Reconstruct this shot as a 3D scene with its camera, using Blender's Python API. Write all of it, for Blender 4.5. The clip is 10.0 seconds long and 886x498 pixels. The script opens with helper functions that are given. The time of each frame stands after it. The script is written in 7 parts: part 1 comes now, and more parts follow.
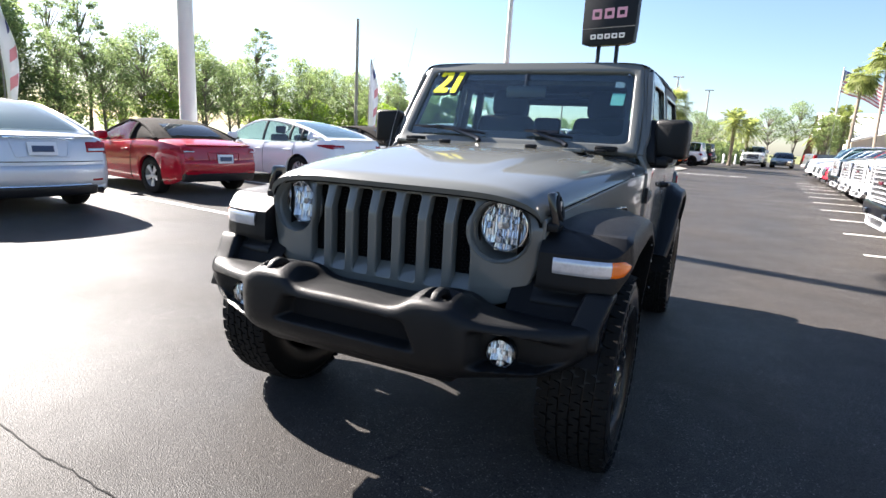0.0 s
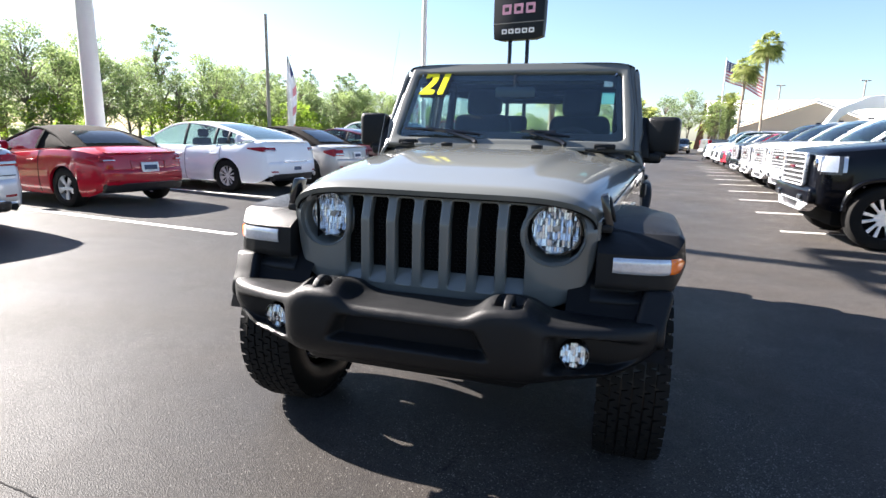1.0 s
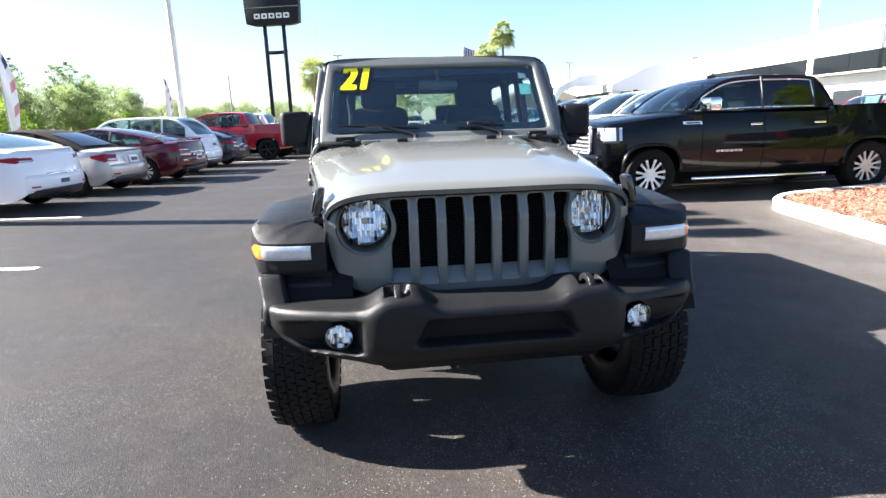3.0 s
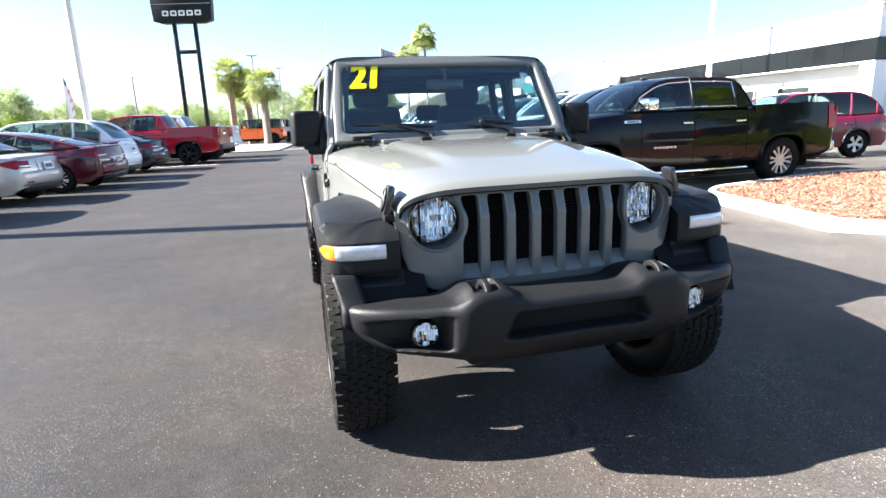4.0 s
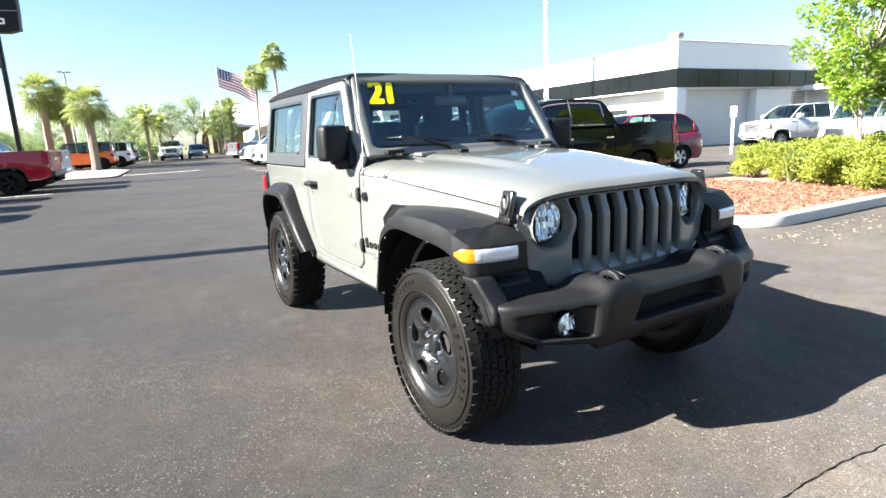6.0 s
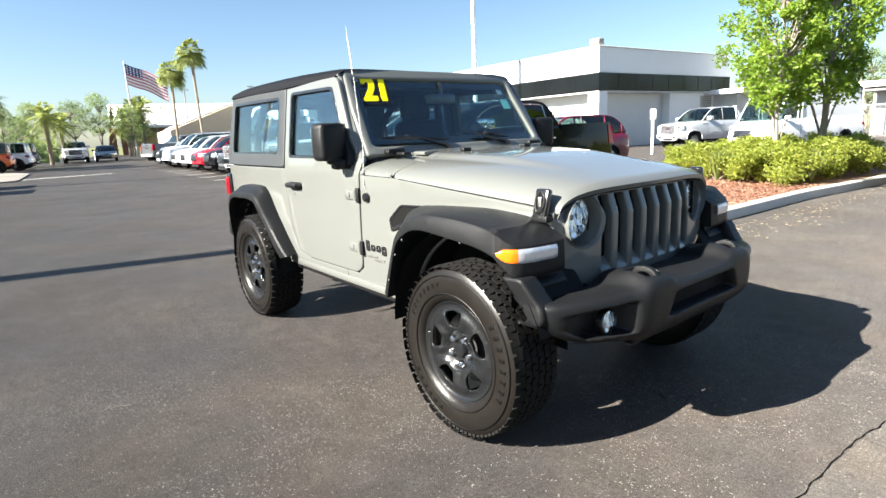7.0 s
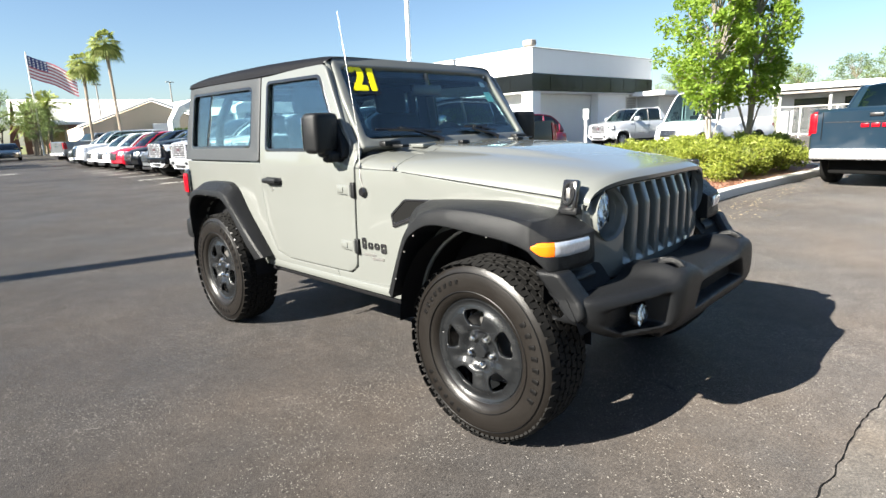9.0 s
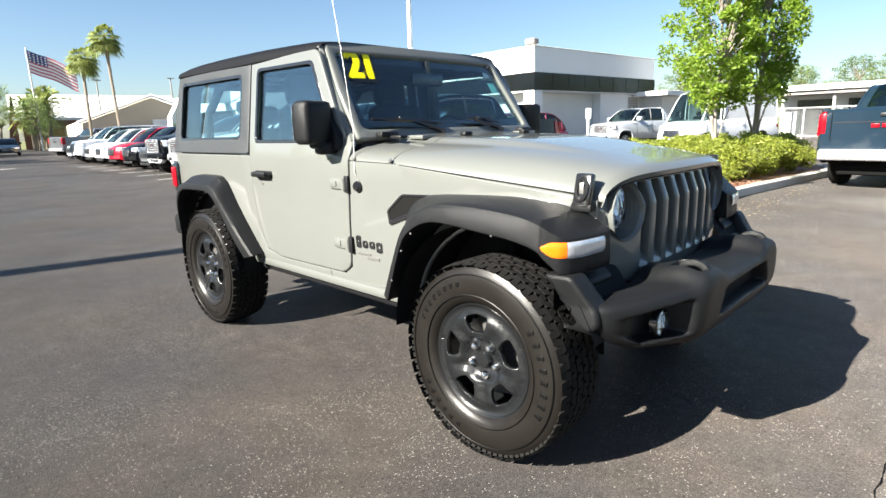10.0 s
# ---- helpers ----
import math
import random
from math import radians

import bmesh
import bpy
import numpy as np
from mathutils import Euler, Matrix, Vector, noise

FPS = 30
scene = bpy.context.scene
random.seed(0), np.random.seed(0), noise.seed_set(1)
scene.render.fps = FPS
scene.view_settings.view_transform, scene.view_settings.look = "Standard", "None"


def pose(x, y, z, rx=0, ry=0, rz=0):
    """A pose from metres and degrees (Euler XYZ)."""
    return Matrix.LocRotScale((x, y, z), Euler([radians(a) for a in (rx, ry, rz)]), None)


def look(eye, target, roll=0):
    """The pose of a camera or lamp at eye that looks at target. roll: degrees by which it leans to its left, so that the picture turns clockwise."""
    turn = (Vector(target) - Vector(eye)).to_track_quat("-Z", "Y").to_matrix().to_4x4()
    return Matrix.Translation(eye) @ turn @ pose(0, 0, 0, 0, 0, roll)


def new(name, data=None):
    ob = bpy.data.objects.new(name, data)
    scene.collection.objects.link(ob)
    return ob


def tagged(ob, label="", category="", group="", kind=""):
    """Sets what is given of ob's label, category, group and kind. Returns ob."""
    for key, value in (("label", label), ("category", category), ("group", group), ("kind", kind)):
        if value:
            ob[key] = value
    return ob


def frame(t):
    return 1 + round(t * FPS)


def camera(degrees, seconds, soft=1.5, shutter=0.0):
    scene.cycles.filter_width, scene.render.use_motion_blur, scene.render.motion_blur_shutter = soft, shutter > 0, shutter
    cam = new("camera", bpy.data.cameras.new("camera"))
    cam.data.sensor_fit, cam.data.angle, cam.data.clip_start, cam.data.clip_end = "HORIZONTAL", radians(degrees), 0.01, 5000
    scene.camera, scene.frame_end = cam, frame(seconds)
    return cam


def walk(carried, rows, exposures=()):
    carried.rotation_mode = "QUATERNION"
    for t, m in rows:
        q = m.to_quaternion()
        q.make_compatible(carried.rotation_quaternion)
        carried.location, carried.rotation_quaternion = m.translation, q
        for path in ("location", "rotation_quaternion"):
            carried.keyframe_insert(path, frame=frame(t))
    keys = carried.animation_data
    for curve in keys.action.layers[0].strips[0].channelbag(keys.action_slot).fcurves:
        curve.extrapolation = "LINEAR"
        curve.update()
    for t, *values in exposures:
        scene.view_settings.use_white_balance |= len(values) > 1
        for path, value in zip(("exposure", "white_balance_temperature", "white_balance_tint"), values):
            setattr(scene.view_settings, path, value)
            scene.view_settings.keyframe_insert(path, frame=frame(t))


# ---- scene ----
cam = camera(77.2, 10.0, soft=1.5)
PATH = [
    (0, (1.129, -2.209, 1.29), (0.276, -0.445, 0.89), 3.2),
    (0.5, (0.899, -2.349, 1.302), (0.143, -0.541, 0.902), 2.4),
    (1, (0.664, -2.369, 1.314), (0.081, -0.499, 0.909), 1.4),
    (1.5, (0.398, -2.458, 1.33), (0.041, -0.532, 0.924), 0.3),
    (2, (0.15, -2.468, 1.329), (-0.013, -0.521, 0.903), -0.5),
    (2.5, (-0.1, -2.459, 1.344), (-0.088, -0.507, 0.912), -1.1),
    (3, (-0.399, -2.51, 1.362), (-0.181, -0.574, 0.909), -1.8),
    (4.3, (-1.143, -2.399, 1.362), (-0.587, -0.531, 0.913), -2.2),
    (4.5, (-1.247, -2.384, 1.349), (-0.65, -0.527, 0.907), -2.3),
    (5, (-1.503, -2.29, 1.36), (-0.761, -0.485, 0.92), -2.5),
    (5.5, (-1.793, -2.229, 1.36), (-0.918, -0.48, 0.941), -2.6),
    (7, (-2.363, -1.81, 1.364), (-1.146, -0.277, 0.951), -2.5),
    (7.5, (-2.445, -1.658, 1.356), (-1.148, -0.195, 0.934), -2.5),
    (8, (-2.503, -1.562, 1.351), (-1.141, -0.16, 0.927), -2.5),
    (8.5, (-2.574, -1.514, 1.35), (-1.19, -0.134, 0.928), -2.4),
    (9, (-2.557, -1.469, 1.336), (-1.163, -0.1, 0.912), -2.2),
    (9.5, (-2.476, -1.411, 1.319), (-1.081, -0.042, 0.895), -2.0),
    (10, (-2.416, -1.33, 1.294), (-1.022, 0.039, 0.867), -1.7),
]
walk(cam, [(t, look(eye, target, roll)) for t, eye, target, roll in PATH],
     [(0.0, 2.74, 6400, 14), (1.0, 2.80, 6350, 14), (2.5, 2.98, 6250, 14), (4.4, 3.14, 6200, 11), (5.6, 3.04, 6250, 9), (7.2, 2.45, 6450, 8), (10.0, 2.34, 6450, 8)])

# ---- world and sun ----
SUN_AZ, SUN_EL = -76.0, 32.5
world = bpy.data.worlds.new("sky")
scene.world = world
world.use_nodes = True
wn, wl = world.node_tree.nodes, world.node_tree.links
sky = wn.new("ShaderNodeTexSky")
sky.sky_type = "NISHITA"
sky.sun_disc = False
sky.sun_elevation, sky.sun_rotation = radians(SUN_EL), radians(SUN_AZ)
sky.air_density, sky.dust_density, sky.ozone_density = 1.0, 0.7, 3.4
wn["Background"].inputs["Strength"].default_value = 0.036
wl.new(sky.outputs["Color"], wn["Background"].inputs["Color"])
sun = new("sun", bpy.data.lights.new("sun", "SUN"))
sun.data.energy, sun.data.angle, sun.data.color = 5.0, radians(0.5), (1.0, 0.935, 0.835)
_a, _e = radians(SUN_AZ), radians(SUN_EL)
SUN_DIR = Vector((math.sin(_a) * math.cos(_e), math.cos(_a) * math.cos(_e), math.sin(_e)))
sun.matrix_world = look(SUN_DIR * 50, (0, 0, 0))


# ---- geometry helpers ----
class Geo:
    """Vertices and faces that are gathered, mapped and then made into a mesh."""

    def __init__(self, v=None, f=None):
        self.v, self.f = list(v or []), list(f or [])

    def add(self, other):
        n = len(self.v)
        self.v += other.v
        self.f += [tuple(i + n for i in q) for q in other.f]
        return self

    def map(self, fn):
        self.v = [tuple(fn(*p)) for p in self.v]
        return self

    def move(self, x=0, y=0, z=0):
        return self.map(lambda a, b, c: (a + x, b + y, c + z))

    def turn(self, m):
        self.v = [tuple(m @ Vector(p)) for p in self.v]
        return self

    def copy(self):
        return Geo(self.v, self.f)

    def cut(self, axis, values):
        """New vertices where planes across an axis meet the faces."""
        bm = self.bm()
        no = [0, 0, 0]
        no[axis] = 1
        for val in values:
            co = [0, 0, 0]
            co[axis] = val
            bmesh.ops.bisect_plane(bm, geom=bm.verts[:] + bm.edges[:] + bm.faces[:], dist=1e-5, plane_co=co, plane_no=no)
        bm.verts.index_update()
        self.v = [tuple(q.co) for q in bm.verts]
        self.f = [tuple(q.index for q in f.verts) for f in bm.faces]
        bm.free()
        return self

    def bm(self):
        bm = bmesh.new()
        vs = [bm.verts.new(p) for p in self.v]
        for q in self.f:
            if len(set(q)) > 2:
                try:
                    bm.faces.new([vs[i] for i in q])
                except ValueError:
                    pass
        return bm

    def mesh(self, name, sharp=35, merge=0.0002):
        bm = self.bm()
        if merge:
            bmesh.ops.remove_doubles(bm, verts=bm.verts[:], dist=merge)
        bmesh.ops.recalc_face_normals(bm, faces=bm.faces[:])
        me = bpy.data.meshes.new(name)
        bm.to_mesh(me)
        bm.free()
        me.polygons.foreach_set("use_smooth", [True] * len(me.polygons))
        me.set_sharp_from_angle(angle=radians(sharp))
        return me


def grid(fn, nu, nv, close_u=False):
    """A sheet of nu x nv faces through fn(u, v), u and v from 0 to 1."""
    g = Geo()
    cu = nu if close_u else nu + 1
    for j in range(nv + 1):
        for i in range(cu):
            g.v.append(tuple(fn(i / nu, j / nv)))
    for j in range(nv):
        for i in range(nu):
            a, b = j * cu + i, j * cu + (i + 1) % cu
            g.f.append((a, b, b + cu, a + cu))
    return g


def loft(rings, close=True, caps=True):
    g = Geo()
    n = len(rings[0])
    for r in rings:
        g.v += [tuple(p) for p in r]
    m = n if close else n - 1
    for j in range(len(rings) - 1):
        for i in range(m):
            a, b = j * n + i, j * n + (i + 1) % n
            g.f.append((a, b, b + n, a + n))
    if caps and close:
        g.f.append(tuple(range(n)))
        g.f.append(tuple(range((len(rings) - 1) * n, len(rings) * n)))
    return g


def box(sx, sy, sz, x=0, y=0, z=0, bevel=0.0, seg=2):
    """A box of those sizes about (x, y, z), with rounded edges."""
    bm = bmesh.new()
    bmesh.ops.create_cube(bm, size=1.0, matrix=Matrix.Translation((x, y, z)) @ Matrix.Diagonal((sx, sy, sz, 1)))
    if bevel:
        bmesh.ops.bevel(bm, geom=bm.edges[:], offset=bevel, segments=seg, profile=0.5, affect="EDGES", clamp_overlap=True)
    bm.verts.index_update()
    g = Geo([tuple(q.co) for q in bm.verts], [tuple(q.index for q in f.verts) for f in bm.faces])
    bm.free()
    return g


def lathe(profile, n=32, axis="z"):
    """profile: (radius, height) pairs, turned round an axis."""
    g = Geo()
    k = len(profile)
    for i in range(n):
        a = 2 * math.pi * i / n
        for r, h in profile:
            p = (r * math.cos(a), r * math.sin(a), h)
            g.v.append({"z": p, "x": (p[2], p[0], p[1]), "y": (p[1], p[2], p[0])}[axis])
    for i in range(n):
        for j in range(k - 1):
            a, b = i * k + j, ((i + 1) % n) * k + j
            g.f.append((a, b, b + 1, a + 1))
    return g


def tube(points, r, n=8, caps=True):
    """A round bar along points; r one radius or one for each point."""
    pts = [Vector(p) for p in points]
    rs = r if isinstance(r, (list, tuple)) else [r] * len(pts)
    rings, up = [], None
    for i, p in enumerate(pts):
        d = (pts[min(i + 1, len(pts) - 1)] - pts[max(i - 1, 0)]).normalized()
        if up is None:
            up = Vector((0, 0, 1)) if abs(d.z) < 0.9 else Vector((0, 1, 0))
        side = d.cross(up).normalized()
        up = side.cross(d).normalized()
        rings.append([p + (side * math.cos(t) + up * math.sin(t)) * rs[i] for t in (2 * math.pi * k / n for k in range(n))])
    return loft(rings, True, caps)


def plate(outline, holes=(), depth=0.02, bevel=0.0, res=2):
    """A flat plate with holes in the xy plane, depth thick about z = 0, edges rounded."""
    cu = bpy.data.curves.new("outline", "CURVE")
    cu.dimensions, cu.fill_mode = "2D", "BOTH"
    cu.extrude, cu.bevel_depth, cu.bevel_resolution = max(depth / 2 - bevel, 0.0), bevel, res
    cu.offset = -bevel
    for poly in (outline, *holes):
        sp = cu.splines.new("POLY")
        sp.points.add(len(poly) - 1)
        for q, p in zip(sp.points, poly):
            q.co = (p[0], p[1], 0, 1)
        sp.use_cyclic_u = True
    ob = bpy.data.objects.new("outline", cu)
    me = ob.to_mesh()
    g = Geo([tuple(v.co) for v in me.vertices], [tuple(p.vertices) for p in me.polygons])
    ob.to_mesh_clear()
    bpy.data.objects.remove(ob)
    bpy.data.curves.remove(cu)
    return g


def letters(text, size, depth=0.002):
    cu = bpy.data.curves.new("text", "FONT")
    cu.body, cu.size, cu.extrude, cu.align_x, cu.align_y = text, size, depth / 2, "CENTER", "CENTER"
    ob = bpy.data.objects.new("text", cu)
    me = ob.to_mesh()
    g = Geo([tuple(v.co) for v in me.vertices], [tuple(p.vertices) for p in me.polygons])
    ob.to_mesh_clear()
    bpy.data.objects.remove(ob)
    bpy.data.curves.remove(cu)
    return g


def rounded(points, r, seg=5):
    """A polygon with its corners rounded by r."""
    out, n = [], len(points)
    for i in range(n):
        p, a, b = Vector(points[i]), Vector(points[i - 1]), Vector(points[(i + 1) % n])
        u, w = (a - p), (b - p)
        k = min(r, u.length * 0.45, w.length * 0.45)
        p0, p1 = p + u.normalized() * k, p + w.normalized() * k
        for s in range(seg + 1):
            t = s / seg
            out.append(tuple((1 - t) ** 2 * p0 + 2 * t * (1 - t) * p + t * t * p1))
    return out


def circle(cx, cy, r, n=32, a0=0.0, a1=360.0):
    full = a1 - a0 >= 360
    return [(cx + r * math.cos(radians(a0 + (a1 - a0) * i / (n if full else n - 1))), cy + r * math.sin(radians(a0 + (a1 - a0) * i / (n if full else n - 1)))) for i in range(n)]


def lerp(x, table):
    """Straight steps through (x, value) pairs."""
    if x <= table[0][0]:
        return table[0][1]
    for (a, p), (b, q) in zip(table, table[1:]):
        if x <= b:
            return p + (q - p) * (x - a) / (b - a)
    return table[-1][1]


def smooth(x, a, b):
    t = min(max((x - a) / (b - a), 0), 1)
    return t * t * (3 - 2 * t)


def curve_in(x, table):
    """A soft curve through (x, value) pairs."""
    if x <= table[0][0]:
        return table[0][1]
    if x >= table[-1][0]:
        return table[-1][1]
    for i in range(len(table) - 1):
        (a, p), (b, q) = table[i], table[i + 1]
        if x <= b:
            h = b - a
            m0 = (q - table[i - 1][1]) / (b - table[i - 1][0]) if i else (q - p) / h
            m1 = (table[i + 2][1] - p) / (table[i + 2][0] - a) if i + 2 < len(table) else (q - p) / h
            t = (x - a) / h
            return (2 * t**3 - 3 * t**2 + 1) * p + (t**3 - 2 * t**2 + t) * h * m0 + (-2 * t**3 + 3 * t**2) * q + (t**3 - t**2) * h * m1


def part(name, geo, material, parent=None, label="", sharp=35, merge=0.0002):
    """One mesh object under a thing or a part; geo: a Geo or a mesh."""
    me = geo.mesh(name, sharp, merge) if isinstance(geo, Geo) else geo
    if material and not me.materials:
        me.materials.append(material)
    ob = new(name, me)
    if parent:
        ob.parent = parent
    return tagged(ob, label)


def thing(name, label, category, group="", m=None, kind=""):
    ob = tagged(new(name), label, category, group, kind)
    if m is not None:
        ob.matrix_basis = m
    return ob


def lone(name, geo, material, label, category="", group="", kind="", m=None, sharp=35, merge=0.0002):
    """A thing or a piece of the setting that is one mesh."""
    ob = part(name, geo, material, None, label, sharp, merge)
    if m is not None:
        ob.matrix_basis = m
    return tagged(ob, label, category, group, kind)


# ---- materials ----
def mat(name, col, rough=0.5, metal=0.0, coat=0.0, var=0.12, scale=6.0, bump=0.0, fine=120.0, spec=0.5, rvar=0.08, emit=0.0, world_space=False, tint=None):
    """A surface with slow and fine variation of colour, gloss and relief."""
    m = bpy.data.materials.new(name)
    m.use_nodes = True
    n, l = m.node_tree.nodes, m.node_tree.links
    b = n["Principled BSDF"]
    co = n.new("ShaderNodeNewGeometry" if world_space else "ShaderNodeTexCoord")
    vec = co.outputs["Position" if world_space else "Object"]
    slow, fast = n.new("ShaderNodeTexNoise"), n.new("ShaderNodeTexNoise")
    for node, s in ((slow, scale), (fast, fine)):
        node.inputs["Scale"].default_value, node.inputs["Detail"].default_value = s, 4
        l.new(vec, node.inputs["Vector"])
    mix = n.new("ShaderNodeMix")
    mix.data_type = "RGBA"
    dark = tint or tuple(c * (1 - var) for c in col)
    mix.inputs["A"].default_value = (*dark, 1)
    mix.inputs["B"].default_value = (*(min(c * (1 + var), 1) for c in col), 1)
    add = n.new("ShaderNodeMath")
    add.operation = "MULTIPLY_ADD"
    add.inputs[1].default_value, add.inputs[2].default_value = 0.6, 0.0
    l.new(slow.outputs["Fac"], add.inputs[0])
    f2 = n.new("ShaderNodeMath")
    f2.operation = "MULTIPLY_ADD"
    f2.inputs[1].default_value = 0.4
    l.new(fast.outputs["Fac"], f2.inputs[0])
    l.new(add.outputs[0], f2.inputs[2])
    l.new(f2.outputs[0], mix.inputs["Factor"])
    l.new(mix.outputs["Result"], b.inputs["Base Color"])
    rr = n.new("ShaderNodeMapRange")
    rr.inputs["To Min"].default_value, rr.inputs["To Max"].default_value = max(rough - rvar, 0.01), min(rough + rvar, 1)
    l.new(slow.outputs["Fac"], rr.inputs["Value"])
    l.new(rr.outputs["Result"], b.inputs["Roughness"])
    b.inputs["Metallic"].default_value, b.inputs["Specular IOR Level"].default_value = metal, spec
    b.inputs["Coat Weight"].default_value, b.inputs["Coat Roughness"].default_value = coat, 0.05
    if bump:
        bp = n.new("ShaderNodeBump")
        bp.inputs["Strength"].default_value, bp.inputs["Distance"].default_value = bump, 0.004
        l.new(fast.outputs["Fac"], bp.inputs["Height"])
        l.new(bp.outputs["Normal"], b.inputs["Normal"])
    if emit:
        b.inputs["Emission Color"].default_value, b.inputs["Emission Strength"].default_value = (*col, 1), emit
    return m


def paint(name, col, metal=0.15, rough=0.32):
    return mat(name, col, rough, metal, 1.0, 0.04, 3.0, 0.0, 900.0, rvar=0.03, spec=0.12)


def glass(name, tint, gloss=1.0, cap=0.20):
    """A pane: tinted see-through with a mirror gloss that grows towards grazing."""
    m = bpy.data.materials.new(name)
    m.use_nodes = True
    n, l = m.node_tree.nodes, m.node_tree.links
    n.remove(n["Principled BSDF"])
    tr, gl, fr, mx = n.new("ShaderNodeBsdfTransparent"), n.new("ShaderNodeBsdfGlossy"), n.new("ShaderNodeFresnel"), n.new("ShaderNodeMixShader")
    tr.inputs["Color"].default_value = (*tint, 1)
    gl.inputs["Roughness"].default_value = 0.015
    gl.inputs["Color"].default_value = (gloss, gloss, gloss, 1)
    fr.inputs["IOR"].default_value = 1.52
    low = n.new("ShaderNodeMath")
    low.operation = "MINIMUM"
    low.inputs[1].default_value = cap
    l.new(fr.outputs[0], low.inputs[0])
    l.new(low.outputs[0], mx.inputs[0])
    l.new(tr.outputs[0], mx.inputs[1])
    l.new(gl.outputs[0], mx.inputs[2])
    l.new(mx.outputs[0], n["Material Output"].inputs["Surface"])
    return m


def asphalt(name, col, stones=0.35):
    """Worn asphalt: stones, patches of wear, hair cracks."""
    m = bpy.data.materials.new(name)
    m.use_nodes = True
    n, l = m.node_tree.nodes, m.node_tree.links
    b = n["Principled BSDF"]
    pos = n.new("ShaderNodeNewGeometry").outputs["Position"]

    def noise_node(scale, detail=5, rough=0.6):
        q = n.new("ShaderNodeTexNoise")
        q.inputs["Scale"].default_value, q.inputs["Detail"].default_value, q.inputs["Roughness"].default_value = scale, detail, rough
        l.new(pos, q.inputs["Vector"])
        return q.outputs["Fac"]

    def ramp(fac, p0, c0, p1, c1):
        q = n.new("ShaderNodeValToRGB")
        q.color_ramp.elements[0].position, q.color_ramp.elements[1].position = p0, p1
        q.color_ramp.elements[0].color, q.color_ramp.elements[1].color = (*c0, 1), (*c1, 1)
        l.new(fac, q.inputs[0])
        return q.outputs[0]

    def mixed(a, c, fac, kind="MIX"):
        q = n.new("ShaderNodeMix")
        q.data_type, q.blend_type = "RGBA", kind
        for key, val in (("A", a), ("B", c), ("Factor", fac)):
            if isinstance(val, (int, float)):
                q.inputs[key].default_value = val
            elif isinstance(val, tuple):
                q.inputs[key].default_value = (*val, 1)
            else:
                l.new(val, q.inputs[key])
        return q.outputs["Result"]

    grey = ramp(noise_node(0.35, 6), 0.3, tuple(c * 0.76 for c in col), 0.7, tuple(c * 1.26 for c in col))
    worn = ramp(noise_node(1.7, 8, 0.7), 0.52, (0, 0, 0), 0.72, (1, 1, 1))
    base = mixed(grey, tuple(c * 1.4 for c in col), worn)
    vor = n.new("ShaderNodeTexVoronoi")
    vor.inputs["Scale"].default_value = 210
    l.new(pos, vor.inputs["Vector"])
    cell = n.new("ShaderNodeTexWhiteNoise")
    l.new(vor.outputs["Color"], cell.inputs["Vector"])
    speck = ramp(cell.outputs["Value"], 0.3, (0.58, 0.58, 0.58), 1.0, (1.50, 1.48, 1.44))
    base = mixed(base, speck, 0.75, "MULTIPLY")
    base = mixed(base, ramp(noise_node(7.0, 8, 0.7), 0.30, (0.80, 0.79, 0.78), 0.70, (1.16, 1.15, 1.13)), 1.0, "MULTIPLY")
    base = mixed(base, ramp(noise_node(0.75, 4), 0.35, (0.96, 1.0, 1.04), 0.65, (1.07, 1.0, 0.92)), 1.0, "MULTIPLY")

    def math_node(kind, p, q, r=None):
        node = n.new("ShaderNodeMath")
        node.operation = kind
        for k, val in enumerate((p, q, r)):
            if isinstance(val, (int, float)):
                node.inputs[k].default_value = val
            elif val is not None:
                l.new(val, node.inputs[k])
        return node.outputs[0]

    # pale stones laid bare where the binder has worn off, and pits where stones are lost
    bare = ramp(noise_node(1.1, 7, 0.68), 0.46, (0, 0, 0), 0.68, (1, 1, 1))
    pale = math_node("GREATER_THAN", cell.outputs["Value"], math_node("MULTIPLY_ADD", bare, -0.065, 0.995))
    base = mixed(base, (0.42, 0.40, 0.36), math_node("MULTIPLY", pale, stones))
    vor2 = n.new("ShaderNodeTexVoronoi")
    vor2.inputs["Scale"].default_value = 62
    l.new(pos, vor2.inputs["Vector"])
    cell2 = n.new("ShaderNodeTexWhiteNoise")
    l.new(vor2.outputs["Color"], cell2.inputs["Vector"])
    worn2 = ramp(noise_node(1.9, 6, 0.7), 0.45, (0, 0, 0), 0.68, (1, 1, 1))
    pit = math_node("LESS_THAN", cell2.outputs["Value"], math_node("MULTIPLY_ADD", worn2, 0.10, 0.004))
    pit = math_node("MULTIPLY", pit, math_node("LESS_THAN", vor2.outputs["Distance"], 0.42))
    base = mixed(base, tuple(c * 0.40 for c in col), math_node("MULTIPLY", pit, 0.8))
    # hair cracks
    wob = n.new("ShaderNodeTexNoise")
    wob.inputs["Scale"].default_value, wob.inputs["Detail"].default_value = 2.2, 6
    l.new(pos, wob.inputs["Vector"])
    sh = n.new("ShaderNodeMix")
    sh.data_type, sh.blend_type = "RGBA", "ADD"
    sh.inputs["Factor"].default_value = 0.5
    l.new(pos, sh.inputs["A"])
    l.new(wob.outputs["Color"], sh.inputs["B"])
    edge = n.new("ShaderNodeTexVoronoi")
    edge.feature = "DISTANCE_TO_EDGE"
    edge.inputs["Scale"].default_value = 0.9
    l.new(sh.outputs["Result"], edge.inputs["Vector"])
